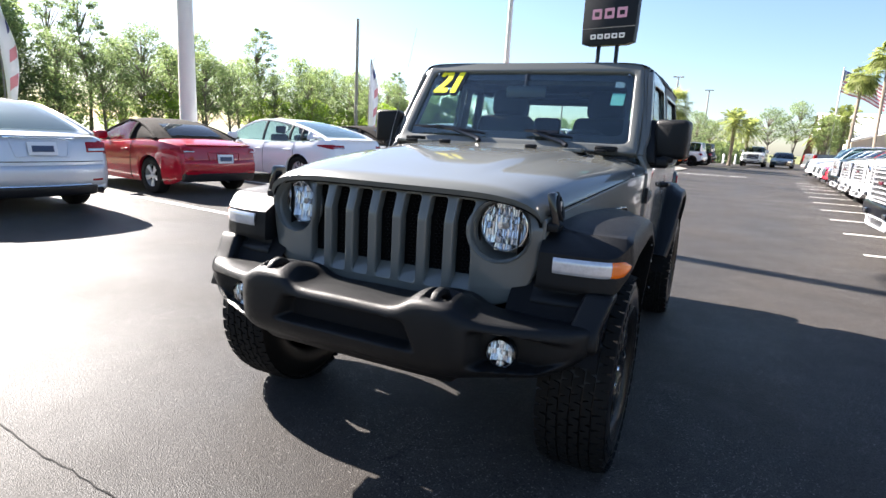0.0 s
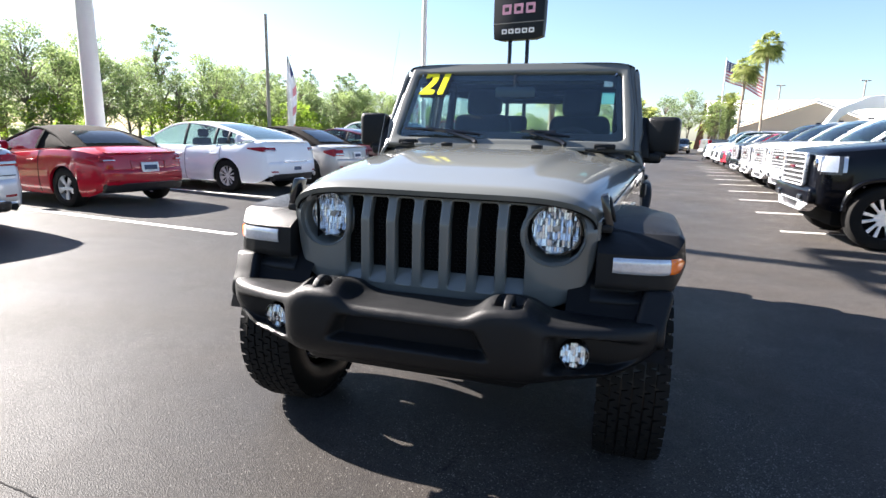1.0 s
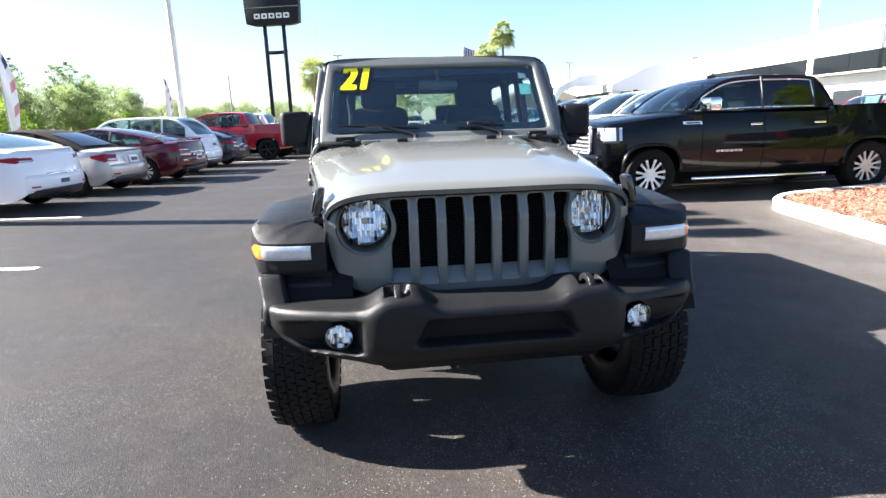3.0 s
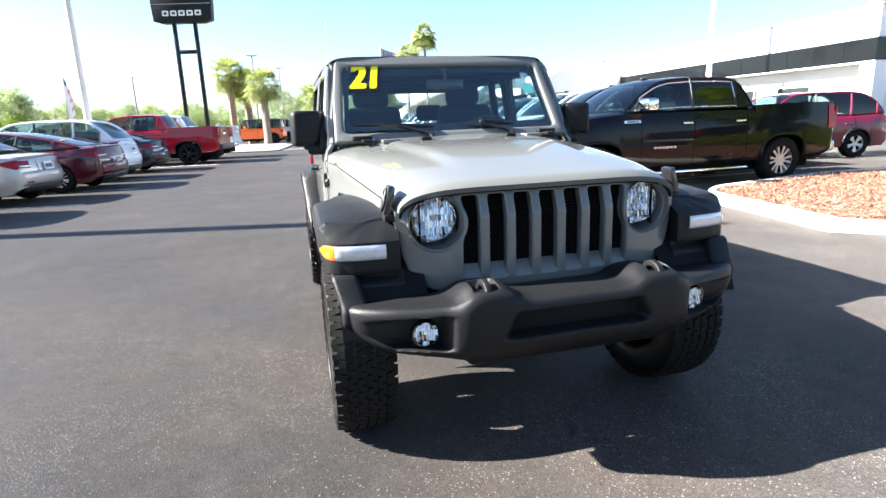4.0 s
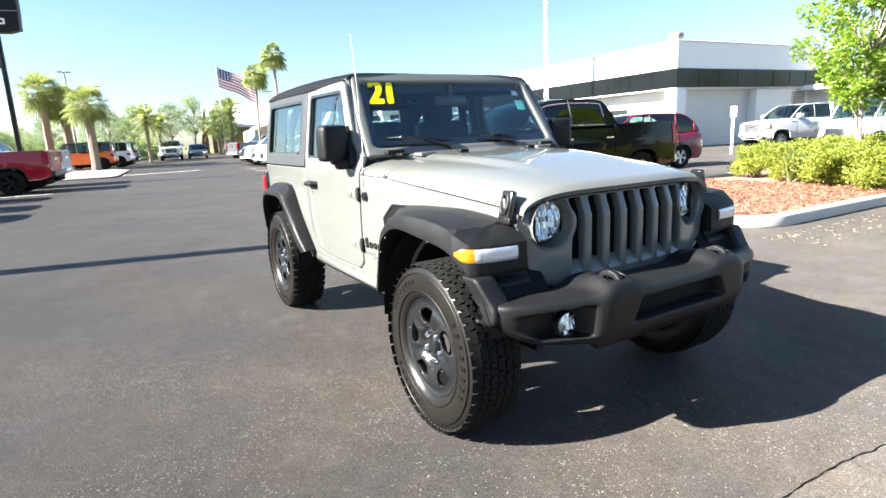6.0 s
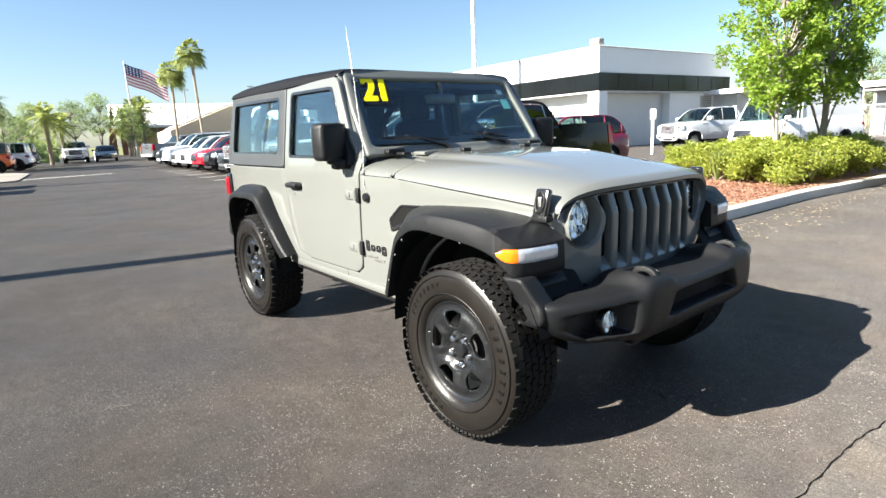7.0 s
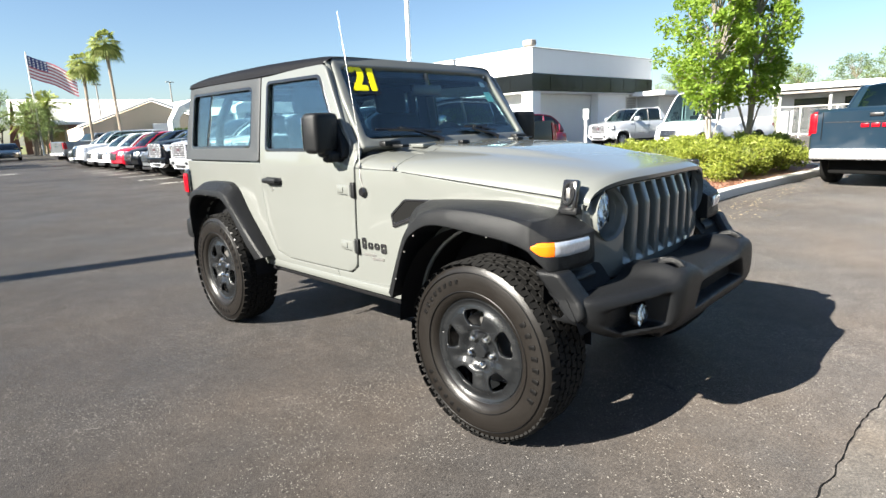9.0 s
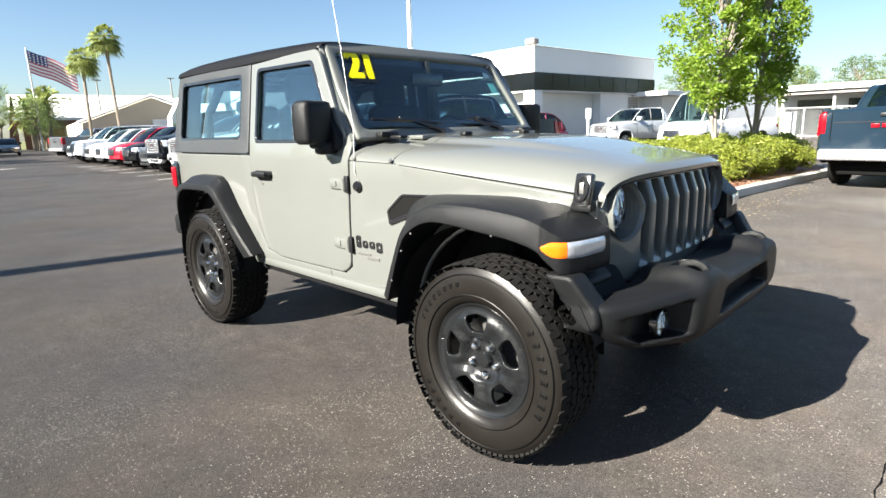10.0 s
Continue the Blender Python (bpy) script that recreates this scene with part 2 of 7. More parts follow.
    line = ramp(edge.outputs["Distance"], 0.0012, (1, 1, 1), 0.004, (0, 0, 0))
    where = ramp(noise_node(0.6, 3), 0.58, (0, 0, 0), 0.68, (1, 1, 1))
    both = mixed(line, where, 1.0, "MULTIPLY")
    base = mixed(base, tuple(c * 0.35 for c in col), both)
    l.new(base, b.inputs["Base Color"])
    rg = ramp(noise_node(0.8, 5), 0.3, (0.50, 0.50, 0.50), 0.7, (0.66, 0.66, 0.66))
    l.new(rg, b.inputs["Roughness"])
    b.inputs["Specular IOR Level"].default_value = 0.12
    b.inputs["Diffuse Roughness"].default_value = 1.0
    b.inputs["Sheen Weight"].default_value, b.inputs["Sheen Roughness"].default_value = 0.055, 0.45
    b.inputs["Sheen Tint"].default_value = (0.62, 0.58, 0.55, 1)
    bp = n.new("ShaderNodeBump")
    bp.inputs["Strength"].default_value, bp.inputs["Distance"].default_value = 0.55, 0.006
    hsum = mixed(vor.outputs["Distance"], noise_node(60, 4), 0.4)
    hsum = mixed(hsum, (0, 0, 0), both)
    l.new(hsum, bp.inputs["Height"])
    l.new(bp.outputs["Normal"], b.inputs["Normal"])
    return m


M_PAINT = mat("clay_grey_paint", (0.118, 0.123, 0.115), 0.34, 0.0, 1.0, 0.04, 3.0, 0.0, 900.0, rvar=0.03, spec=0.12)
M_PLASTIC = mat("black_textured_plastic", (0.0080, 0.0084, 0.0092), 0.42, var=0.35, scale=9, bump=0.3, fine=600, spec=0.20)
M_GLOSSBLACK = mat("gloss_black", (0.01, 0.01, 0.011), 0.15, coat=0.4)
M_DARK = mat("dark_void", (0.006, 0.006, 0.006), 0.8, spec=0.08)
M_LINER = mat("dark_liner", (0.008, 0.008, 0.009), 0.75, bump=0.3, fine=200, spec=0.12)
M_RUBBER = mat("tyre_rubber", (0.0080, 0.0068, 0.0059), 0.32, var=0.35, scale=14, bump=0.2, fine=300, spec=0.3)
M_LETTERING = mat("raised_rubber_lettering", (0.0022, 0.0020, 0.0020), 0.45, var=0.2, spec=0.2)
M_TREAD = mat("tread_rubber", (0.0060, 0.0057, 0.0054), 0.8, var=0.35, scale=25, bump=0.3, fine=200, spec=0.2)
M_RIM = mat("satin_black_steel", (0.0070, 0.0076, 0.0084), 0.26, metal=0.0, coat=0.12, var=0.12, spec=0.4)
M_BRIGHT = mat("bright_trim", (0.72, 0.72, 0.74), 0.26, metal=0.7, var=0.05)
M_CHROME = mat("chrome", (0.78, 0.78, 0.78), 0.07, metal=1.0, var=0.03, rvar=0.03)
M_STEEL = mat("bare_steel", (0.35, 0.34, 0.33), 0.4, metal=0.9, var=0.2)
M_ROOF = mat("black_hardtop_roof", (0.006, 0.006, 0.007), 0.55, var=0.2, bump=0.3, fine=500, spec=0.08)
M_HARDTOP = mat("dark_grey_hardtop", (0.020, 0.023, 0.026), 0.55, var=0.12, bump=0.25, fine=500)
M_SEAT = mat("black_cloth", (0.016, 0.016, 0.017), 0.85, bump=0.4, fine=400)
M_INTERIOR = mat("interior_plastic", (0.022, 0.022, 0.023), 0.6, bump=0.2, fine=300)
M_HEADLINER = mat("headliner", (0.16, 0.155, 0.15), 0.9, bump=0.2, fine=300)
M_GLASS = glass("windscreen_glass", (0.87, 0.94, 0.93), 0.85, 0.12)
M_SIDEGLASS = glass("side_glass", (0.70, 0.84, 0.87), 1.0, 0.35)
M_CLEAR = glass("clear_lens", (0.93, 0.95, 0.97))
M_AMBER = mat("amber_lens", (0.78, 0.145, 0.004), 0.12, coat=0.5, var=0.15, scale=60)
M_LAMPWHITE = mat("frosted_lamp", (0.55, 0.57, 0.61), 0.20, metal=0.45, coat=0.8, var=0.35, scale=55)
M_RED = mat("red_lens", (0.26, 0.002, 0.008), 0.25, coat=0.25, var=0.3, scale=30, spec=0.2)
M_YELLOW = mat("yellow_decal", (0.90, 0.78, 0.0), 0.35, var=0.03)
M_WHITE = mat("white_sticker", (0.75, 0.78, 0.76), 0.5, var=0.05)
M_TEAL = mat("teal_sticker", (0.18, 0.52, 0.50), 0.5, var=0.1)
M_ASPHALT = asphalt("asphalt", (0.0405, 0.0372, 0.0360), 0.32)
M_ASPHALT2 = asphalt("older_asphalt", (0.0540, 0.0500, 0.0470), 0.32)
M_LINE = mat("road_paint", (0.62, 0.61, 0.57), 0.7, var=0.3, scale=10, bump=0.3, fine=90, world_space=True)
M_GRASS = mat("grass", (0.10, 0.11, 0.030), 0.9, var=0.5, scale=0.4, bump=0.6, fine=30, world_space=True)

# ---- ground ----
lone("ground", Geo([(-900, -900, -0.02), (900, -900, -0.02), (900, 900, -0.02), (-900, 900, -0.02)], [(0, 1, 2, 3)]), M_GRASS, "dry mown grass that reaches the horizon", "ground", kind="structure")
lone("car_park", Geo([(-13.9, -0.23, 0), (60, -5.40, 0), (60, 95, 0), (-2.0, 95, 0)], [(0, 1, 2, 3)]), M_ASPHALT, "dark worn asphalt of the car park", "asphalt", kind="structure")
lone("driveway", Geo([(-13.9, -0.23, 0), (60, -5.40, 0), (60, -70, 0), (-22, -70, 0)], [(3, 2, 1, 0)]), M_ASPHALT2, "older greyer asphalt beyond a cracked joint", "asphalt", kind="structure")
# the open joint between the two pavings
joint = Geo()
for i in range(1500):
    x = -13 + 30 * i / 1499
    y = -1.2 - 0.07 * x + 0.018 * noise.noise((x * 2.3, 0, 0)) + 0.012 * noise.noise((x * 11, 3, 0))
    near = 0.0012 + 0.005 * max(0.0, noise.noise((x * 19, 5, 0)) + 0.15) + 0.003 * abs(noise.noise((x * 61, 7, 0)))
    away = 0.0012 + 0.005 * max(0.0, noise.noise((x * 23, 9, 0)) + 0.15) + 0.003 * abs(noise.noise((x * 53, 11, 0)))
    joint.v += [(x, y - near, 0.003), (x, y + away, 0.003)]
joint.f = [(2 * i, 2 * i + 2, 2 * i + 3, 2 * i + 1) for i in range(1499)]
lone("pavement_joint", joint, M_DARK, "dark open crack between two pavings", "crack", kind="structure")

# ---- the grey off-road car ----
offroader = thing("off_road_car", "grey two-door off-road car with a black hardtop, parked on asphalt", "car")


def half_width(y):
    return curve_in(y, [(-0.45, 0.598), (-0.36, 0.607), (0.10, 0.672), (0.60, 0.745), (0.92, 0.782), (1.9, 0.787), (2.7, 0.782), (3.07, 0.768)])


def side_x(y, z):
    """Half width of the body's skin at a place along it and a height."""
    x = half_width(y)
    if z > 1.17:
        x -= (z - 1.17) * 0.145
    if z > 1.14 and y < 1.0:
        x -= 4.5 * (z - 1.14) ** 2 * (1 - smooth(y, 0.84, 1.0))
    return x - 0.02 * max(0.0, (0.9 - z) / 0.4) ** 2


def on_side(g, s, out=0.0):
    """From a plate in (y, z) to the car's side s (-1: its right)."""
    g.map(lambda a, b, c: (s * (side_x(a, b) + c + out), a, b))
    return g


def arch(cy, cz, r, a0, a1, n=14):
    return [(cy + r * math.cos(radians(a0 + (a1 - a0) * i / (n - 1))), cz + r * math.sin(radians(a0 + (a1 - a0) * i / (n - 1)))) for i in range(n)]


CUTS_Y = [-0.3 + 0.12 * i for i in range(28)]
CUTS_Z = [0.55 + 0.1 * i for i in range(12)]
DOOR = rounded([(0.885, 1.235), (0.915, 0.72), (0.928, 0.62), (0.99, 0.578), (1.62, 0.574), (1.765, 0.605), (1.842, 0.75), (1.866, 1.02), (1.870, 1.705), (1.20, 1.705), (1.165, 1.68), (0.93, 1.265)], 0.03)
WINDOW = rounded([(1.005, 1.245), (1.795, 1.245), (1.795, 1.652), (1.225, 1.645)], 0.035)
# body sides with wheel openings and a door opening
side_low = [(-0.345, 1.022), (-0.345, 0.95), (-0.25, 0.90)] + arch(0, 0.42, 0.50, 110, 12) + [(0.56, 0.50), (1.95, 0.50)] + arch(2.459, 0.42, 0.50, 170, 20)
side_low += [(3.0, 0.56), (3.05, 0.64), (3.055, 1.165), (1.872, 1.165), (1.871, 0.98), (1.847, 0.745), (1.768, 0.600), (1.62, 0.569), (0.985, 0.573), (0.922, 0.617), (0.909, 0.72), (0.884, 1.152), (0.600, 1.141), (0.575, 1.137)]
for s in (-1, 1):
    part("body_side", on_side(plate(side_low, (), 0.02, 0.004).cut(0, CUTS_Y).cut(1, CUTS_Z), s), M_PAINT, offroader)
    door = part("door", on_side(plate(DOOR, (WINDOW,), 0.026, 0.006).cut(0, CUTS_Y).cut(1, CUTS_Z), s, 0.002), M_PAINT, offroader, "grey door with a framed window")
    part("window_seal", on_side(plate(rounded([(0.995, 1.235), (1.806, 1.235), (1.806, 1.662), (1.217, 1.655)], 0.04), (rounded([(1.020, 1.255), (1.785, 1.255), (1.785, 1.642), (1.236, 1.635)], 0.03),), 0.012, 0.003).cut(0, CUTS_Y).cut(1, CUTS_Z), s, 0.010), M_GLOSSBLACK, door)
    part("window_pane", on_side(plate([(0.99, 1.23), (1.81, 1.23), (1.81, 1.665), (1.215, 1.66)], (), 0.004).cut(0, CUTS_Y).cut(1, CUTS_Z), s, -0.004), M_SIDEGLASS, door)
    # handle in its bowl, lock, hinges
    hx = side_x(1.70, 1.05)
    h = tube([(s * (hx + 0.012), 1.79, 1.052), (s * (hx + 0.045), 1.775, 1.058), (s * (hx + 0.050), 1.70, 1.062), (s * (hx + 0.045), 1.635, 1.060), (s * (hx + 0.012), 1.62, 1.056)], [0.014, 0.017, 0.018, 0.017, 0.014], 8)
    h.add(box(0.014, 0.185, 0.045, s * (hx + 0.014), 1.705, 1.056, 0.006))
    h.add(lathe([(0.0, 0.034), (0.012, 0.034), (0.016, 0.028), (0.016, 0.0)], 16, "x").map(lambda a, b, c: (s * (hx + a), 1.625 + b, 1.056 + c)))
    part("door_handle", h, M_PLASTIC, door, "black plastic pull handle")
    part("door_lock", lathe([(0.0, 0.018), (0.011, 0.018), (0.013, 0.01), (0.013, 0.0)], 14, "x").map(lambda a, b, c: (s * (hx + a), 1.735 + b, 1.005 + c)), M_STEEL, door)
    for hz in (1.037, 0.735):
        bx = side_x(0.93, hz)
        hg = box(0.020, 0.105, 0.052, s * (bx + 0.018), 0.985, hz, 0.006)
        hg.add(box(0.014, 0.05, 0.03, s * (bx + 0.026), 1.0, hz, 0.004))
        hg.add(tube([(s * (bx + 0.020), 0.926, hz - 0.028), (s * (bx + 0.020), 0.926, hz + 0.028)], 0.013, 10))
        hinge = part("hinge", hg, M_PAINT, door)
        part("hinge_leaf", box(0.018, 0.030, 0.082, s * (bx + 0.016), 0.903, hz, 0.004), M_PLASTIC, hinge)
    # hood line panel seam and cowl bolts
    for by, bz in ((0.62, 1.155), (0.85, 1.160)):
        part("bolt", lathe([(0.0, 0.010), (0.007, 0.010), (0.010, 0.006), (0.010, 0.0)], 10, "x").map(lambda a, b, c: (s * (side_x(by, bz) + 0.008 + a), by + b, bz + c)), M_STEEL, offroader)
# round fuel-door-like vent cap on the passenger side
part("cowl_cap", lathe([(0.0, 0.020), (0.020, 0.020), (0.026, 0.012), (0.026, 0.0)], 20, "x").map(lambda a, b, c: (-(side_x(0.83, 1.03) + 0.008 + a), 0.83 + b, 1.03 + c)), M_GLOSSBLACK, offroader, "black round antenna mount")

# inner shells that close the body
inner = Geo()
for s in (-1, 1):
    inner.add(grid(lambda u, v: (s * (side_x(0.62 + 2.4 * u, 0.5 + 0.65 * v) - 0.05), 0.62 + 2.4 * u, 0.5 + 0.65 * v), 12, 4))
inner.add(grid(lambda u, v: ((2 * u - 1) * 0.74, 0.62 + 2.4 * v, 0.52), 4, 8))
inner.add(grid(lambda u, v: ((2 * u - 1) * 0.66, 0.66, 0.5 + 0.60 * v), 4, 4))
part("floor_tub", inner, M_LINER, offroader)
# engine bay closing: inner fender walls
for s in (-1, 1):
    part("inner_fender", grid(lambda u, v: (s * 0.52, -0.34 + 1.0 * u, 0.40 + 0.68 * v), 6, 4), M_LINER, offroader)
    part("wheel_liner", grid(lambda u, v: (s * (0.52 + 0.34 * v), 0.51 * math.cos(0.90 * math.pi * u), 0.42 + 0.515 * math.sin(0.90 * math.pi * u)), 22, 3), M_LINER, offroader)
    part("wheel_liner", grid(lambda u, v: (s * (0.50 + 0.36 * v), 2.459 + 0.50 * math.cos(math.pi * u), 0.42 + 0.50 * math.sin(math.pi * u)), 18, 3), M_LINER, offroader)
part("radiator", grid(lambda u, v: ((2 * u - 1) * 0.55, -0.24, 0.45 + 0.62 * v), 3, 3), M_LINER, offroader)


# ---- hood ----
def hood_top(u, y):
    """Height of the hood at u (-1 to 1 across) and y."""
    ze = lerp(y, [(-0.45, 1.030), (-0.36, 1.038), (0.60, 1.142)])
    zc = curve_in(y, [(-0.425, 1.118), (-0.40, 1.142), (-0.34, 1.157), (-0.1, 1.195), (0.25, 1.231), (0.62, 1.250)])
    p = lerp(y, [(-0.4, 5.5), (0.6, 3.6)])
    z = ze + (zc - ze) * max(0.0, 1 - abs(u) ** p) ** 0.5
    x = abs(u) * half_width(y)
    rise = smooth(y, -0.35, 0.25) * (1 - smooth(x, lerp(y, [(-0.3, 0.30), (0.6, 0.44)]) - 0.035, lerp(y, [(-0.3, 0.30), (0.6, 0.44)]) + 0.035))
    return z - 0.016 + 0.020 * rise


def hood_point(u, v):
    # finer steps towards the rolled side edges
    k = math.sin((2 * u - 1) * math.pi / 2)
    y = -0.422 + 1.04 * v
    bow = 0.055 * (abs(k) ** 2.5)
    yy = y + bow * (1 - smooth(v, 0, 0.25))
    return (k * (half_width(y) + 0.006), yy, hood_top(k, y))


hood = grid(hood_point, 56, 48)
hood.add(grid(lambda u, v: (lambda p: (p[0], p[1] + 0.012 * v, p[2] - 0.022 * v))(hood_point(u, 0)), 56, 1))
part("hood", hood, M_PAINT, offroader, "grey bonnet with a raised middle", sharp=50)
part("hood_seal", tube([(lambda p: (p[0] * 0.992, p[1] + 0.016, p[2] - 0.020))(hood_point(i / 40, 0)) for i in range(41)], 0.006, 6), M_DARK, offroader)
for s in (-1, 1):
    # rubber latches on the hood's front corners
    yl = -0.300
    xl = half_width(yl)
    lt = box(0.030, 0.070, 0.125, 0, 0, 0, 0.010)
    latch = part("hood_latch", lt.turn(pose(s * (xl + 0.020), yl, 1.058, 0, s * -14, 0)), M_GLOSSBLACK, offroader, "black rubber hood latch")
    part("latch_loop", tube([(s * (xl + 0.042 - 0.018 * q), yl + 0.022 * math.cos(t), 1.065 + 0.040 * math.sin(t)) for t in [2 * math.pi * i / 16 for i in range(17)] for q in (0.35 + 0.6 * math.sin(t),)], 0.007, 6), M_PLASTIC, latch)
    part("latch_slot", box(0.006, 0.018, 0.040, s * (xl + 0.036), yl, 1.068, 0.002), M_STEEL, latch)
    part("latch_base", box(0.045, 0.085, 0.030, s * (xl + 0.022), yl, 0.998, 0.008), M_PLASTIC, latch)
for nx, ny in ((-0.255, 0.60), (0.24, 0.60)):
    part("washer_nozzle", box(0.060, 0.040, 0.022, nx, ny, hood_top(nx / 0.74, ny) + 0.009, 0.008), M_PLASTIC, offroader, "black washer nozzle")

for s in (-1, 1):
    part("hood_seam", tube([(s * (half_width(y) + 0.0085), y, lerp(y, [(-0.36, 1.034), (0.60, 1.139)])) for y in [-0.33 + 0.09 * i for i in range(11)]], 0.0022, 5), M_DARK, offroader)
# ---- cowl between hood and windscreen ----
def cowl_point(u, v):
    """The hood's shape carried on to the foot of the windscreen."""
    k = math.sin((2 * u - 1) * math.pi / 2)
    y = 0.623 + 0.262 * v
    return (k * (half_width(y) + 0.006), y, hood_top(k, 0.60) + 0.014 * v + 0.014 * v * abs(k) ** 8)


part("cowl", grid(cowl_point, 56, 10), M_PAINT, offroader, sharp=50)
for s in (-1, 1):
    part("cowl_seam", tube([(s * (half_width(y) + 0.0085), y, 1.1395 + 0.040 * (y - 0.59)) for y in [0.59 + 0.029 * i for i in range(11)]], 0.0020, 5), M_DARK, offroader)
vent = Geo()
for i in range(26):
    vent.add(box(0.014, 0.055, 0.012, -0.16 + 0.0145 * i * 1.25, 0.80, 1.253, 0.003))
part("cowl_vent", vent.add(box(0.95, 0.085, 0.008, 0.02, 0.80, 1.248, 0.003)), M_PLASTIC, offroader, "black slotted cowl vent")
for s in (-1, 1):
    part("hood_hinge", box(0.115, 0.055, 0.030, s * 0.575, 0.845, 1.268, 0.010).add(box(0.05, 0.09, 0.016, s * 0.56, 0.78, 1.255, 0.005)), M_PLASTIC, offroader, "black hinge cap")
    part("hinge_bracket", box(0.10, 0.10, 0.020, s * 0.43, 0.74, 1.252, 0.006), M_PAINT, offroader)

# ---- windscreen ----
WS0, WS1 = Vector((0, 0.885, 1.252)), Vector((0, 1.215, 1.752))


def on_screen(g, out=0.0):
    d = (WS1 - WS0)
    nrm = Vector((0, -d.z, d.y)).normalized()

    def f(a, b, c):
        p = WS0 + d * b + nrm * (c + out)
        return (a, p.y - 0.02 * (1 - (a / 0.7) ** 2), p.z)
    g.map(f)
    return g


CUTS_X = [-0.66 + 0.11 * i for i in range(13)]
ws_outline = rounded([(-0.728, -0.01), (0.728, -0.01), (0.712, 0.5), (0.672, 0.97), (0.60, 1.0), (-0.60, 1.0), (-0.672, 0.97), (-0.712, 0.5)], 0.03)
ws_hole = rounded([(-0.672, 0.085), (0.672, 0.085), (0.630, 0.885), (-0.630, 0.885)], 0.055)
part("windscreen_frame", on_screen(plate(ws_outline, (ws_hole,), 0.055, 0.014).cut(0, CUTS_X), -0.02), M_PAINT, offroader, "grey upright windscreen frame")
part("windscreen", on_screen(plate(rounded([(-0.68, 0.08), (0.68, 0.08), (0.64, 0.89), (-0.64, 0.89)], 0.05), (), 0.005).cut(0, CUTS_X), -0.012), M_GLASS, offroader, "tinted windscreen")
band = rounded([(-0.665, 0.095), (0.665, 0.095), (0.625, 0.877), (-0.625, 0.877)], 0.05)
band_in = rounded([(-0.632, 0.185), (0.632, 0.185), (0.598, 0.80), (-0.598, 0.80)], 0.06)
part("frit_band", on_screen(plate(band, (band_in,), 0.002).cut(0, CUTS_X), -0.016), M_GLOSSBLACK, offroader, "black printed border of the windscreen")
for bx in (-0.60, 0.60):
    part("screen_bolt", on_screen(lathe([(0.0, 0.006), (0.006, 0.006), (0.008, 0.0)], 8).map(lambda a, b, c: (bx + a, 0.862 + b / 0.6, c)), -0.006), M_CHROME, offroader)
# painted-on year figures: yellow over black, and two stickers
fig = letters("21", 0.196, 0.001)
for nm, mt, off, dx, dy in (("year_shadow", M_GLOSSBLACK, 0.0015, 0.012, -0.018), ("year_marking", M_YELLOW, 0.0045, 0.0, 0.0)):
    g = Geo()
    for ex, ey in ((0, 0), (0.012, 0), (-0.012, 0), (0, 0.008), (0, -0.008), (0.010, 0.006), (-0.010, 0.006), (0.010, -0.006), (-0.010, -0.006)):
        k = 1.0 if nm == "year_marking" else 1.5
        g.add(fig.copy().map(lambda a, b, c: (-0.492 + dx + 0.95 * (a + 0.24 * b) + ex * k, 0.752 + (1.22 * b + dy + ey * k) / 0.6, c + 0.0001 * (ex * 3 + ey * 7) / 0.008)))
    part(nm, on_screen(g, off - 0.009), mt, offroader, "yellow year figures 21 on the glass" if nm == "year_marking" else "", merge=0)
part("sticker", on_screen(plate(rounded([(0.535, 0.735), (0.585, 0.735), (0.585, 0.815), (0.535, 0.815)], 0.004), (), 0.001), -0.019), M_WHITE, offroader, "small white sticker")
part("sticker", on_screen(plate(rounded([(0.530, 0.53), (0.600, 0.53), (0.600, 0.665), (0.530, 0.665)], 0.004), (), 0.001), -0.019), M_TEAL, offroader, "teal inspection sticker")
# wipers
for px, tip in ((-0.155, -0.62), (0.36, 0.10)):
    w = tube([(px, 0.845, 1.272), (px - 0.03, 0.87, 1.290), (px - 0.20, 0.895, 1.335), ((px + tip) / 2 - 0.07, 0.905, 1.345)], [0.014, 0.014, 0.011, 0.008], 6)
    wiper = part("wiper", w, M_GLOSSBLACK, offroader, "black wiper")
    part("wiper_blade", tube([(px + 0.02, 0.890, 1.318), (px - 0.12, 0.894, 1.331), (tip + 0.2, 0.898, 1.340), (tip, 0.905, 1.345)], [0.007, 0.013, 0.013, 0.007], 6), M_GLOSSBLACK, wiper)
    part("wiper_clip", box(0.020, 0.016, 0.022, (px + tip) / 2 - 0.06, 0.888, 1.347, 0.005), M_GLOSSBLACK, wiper)

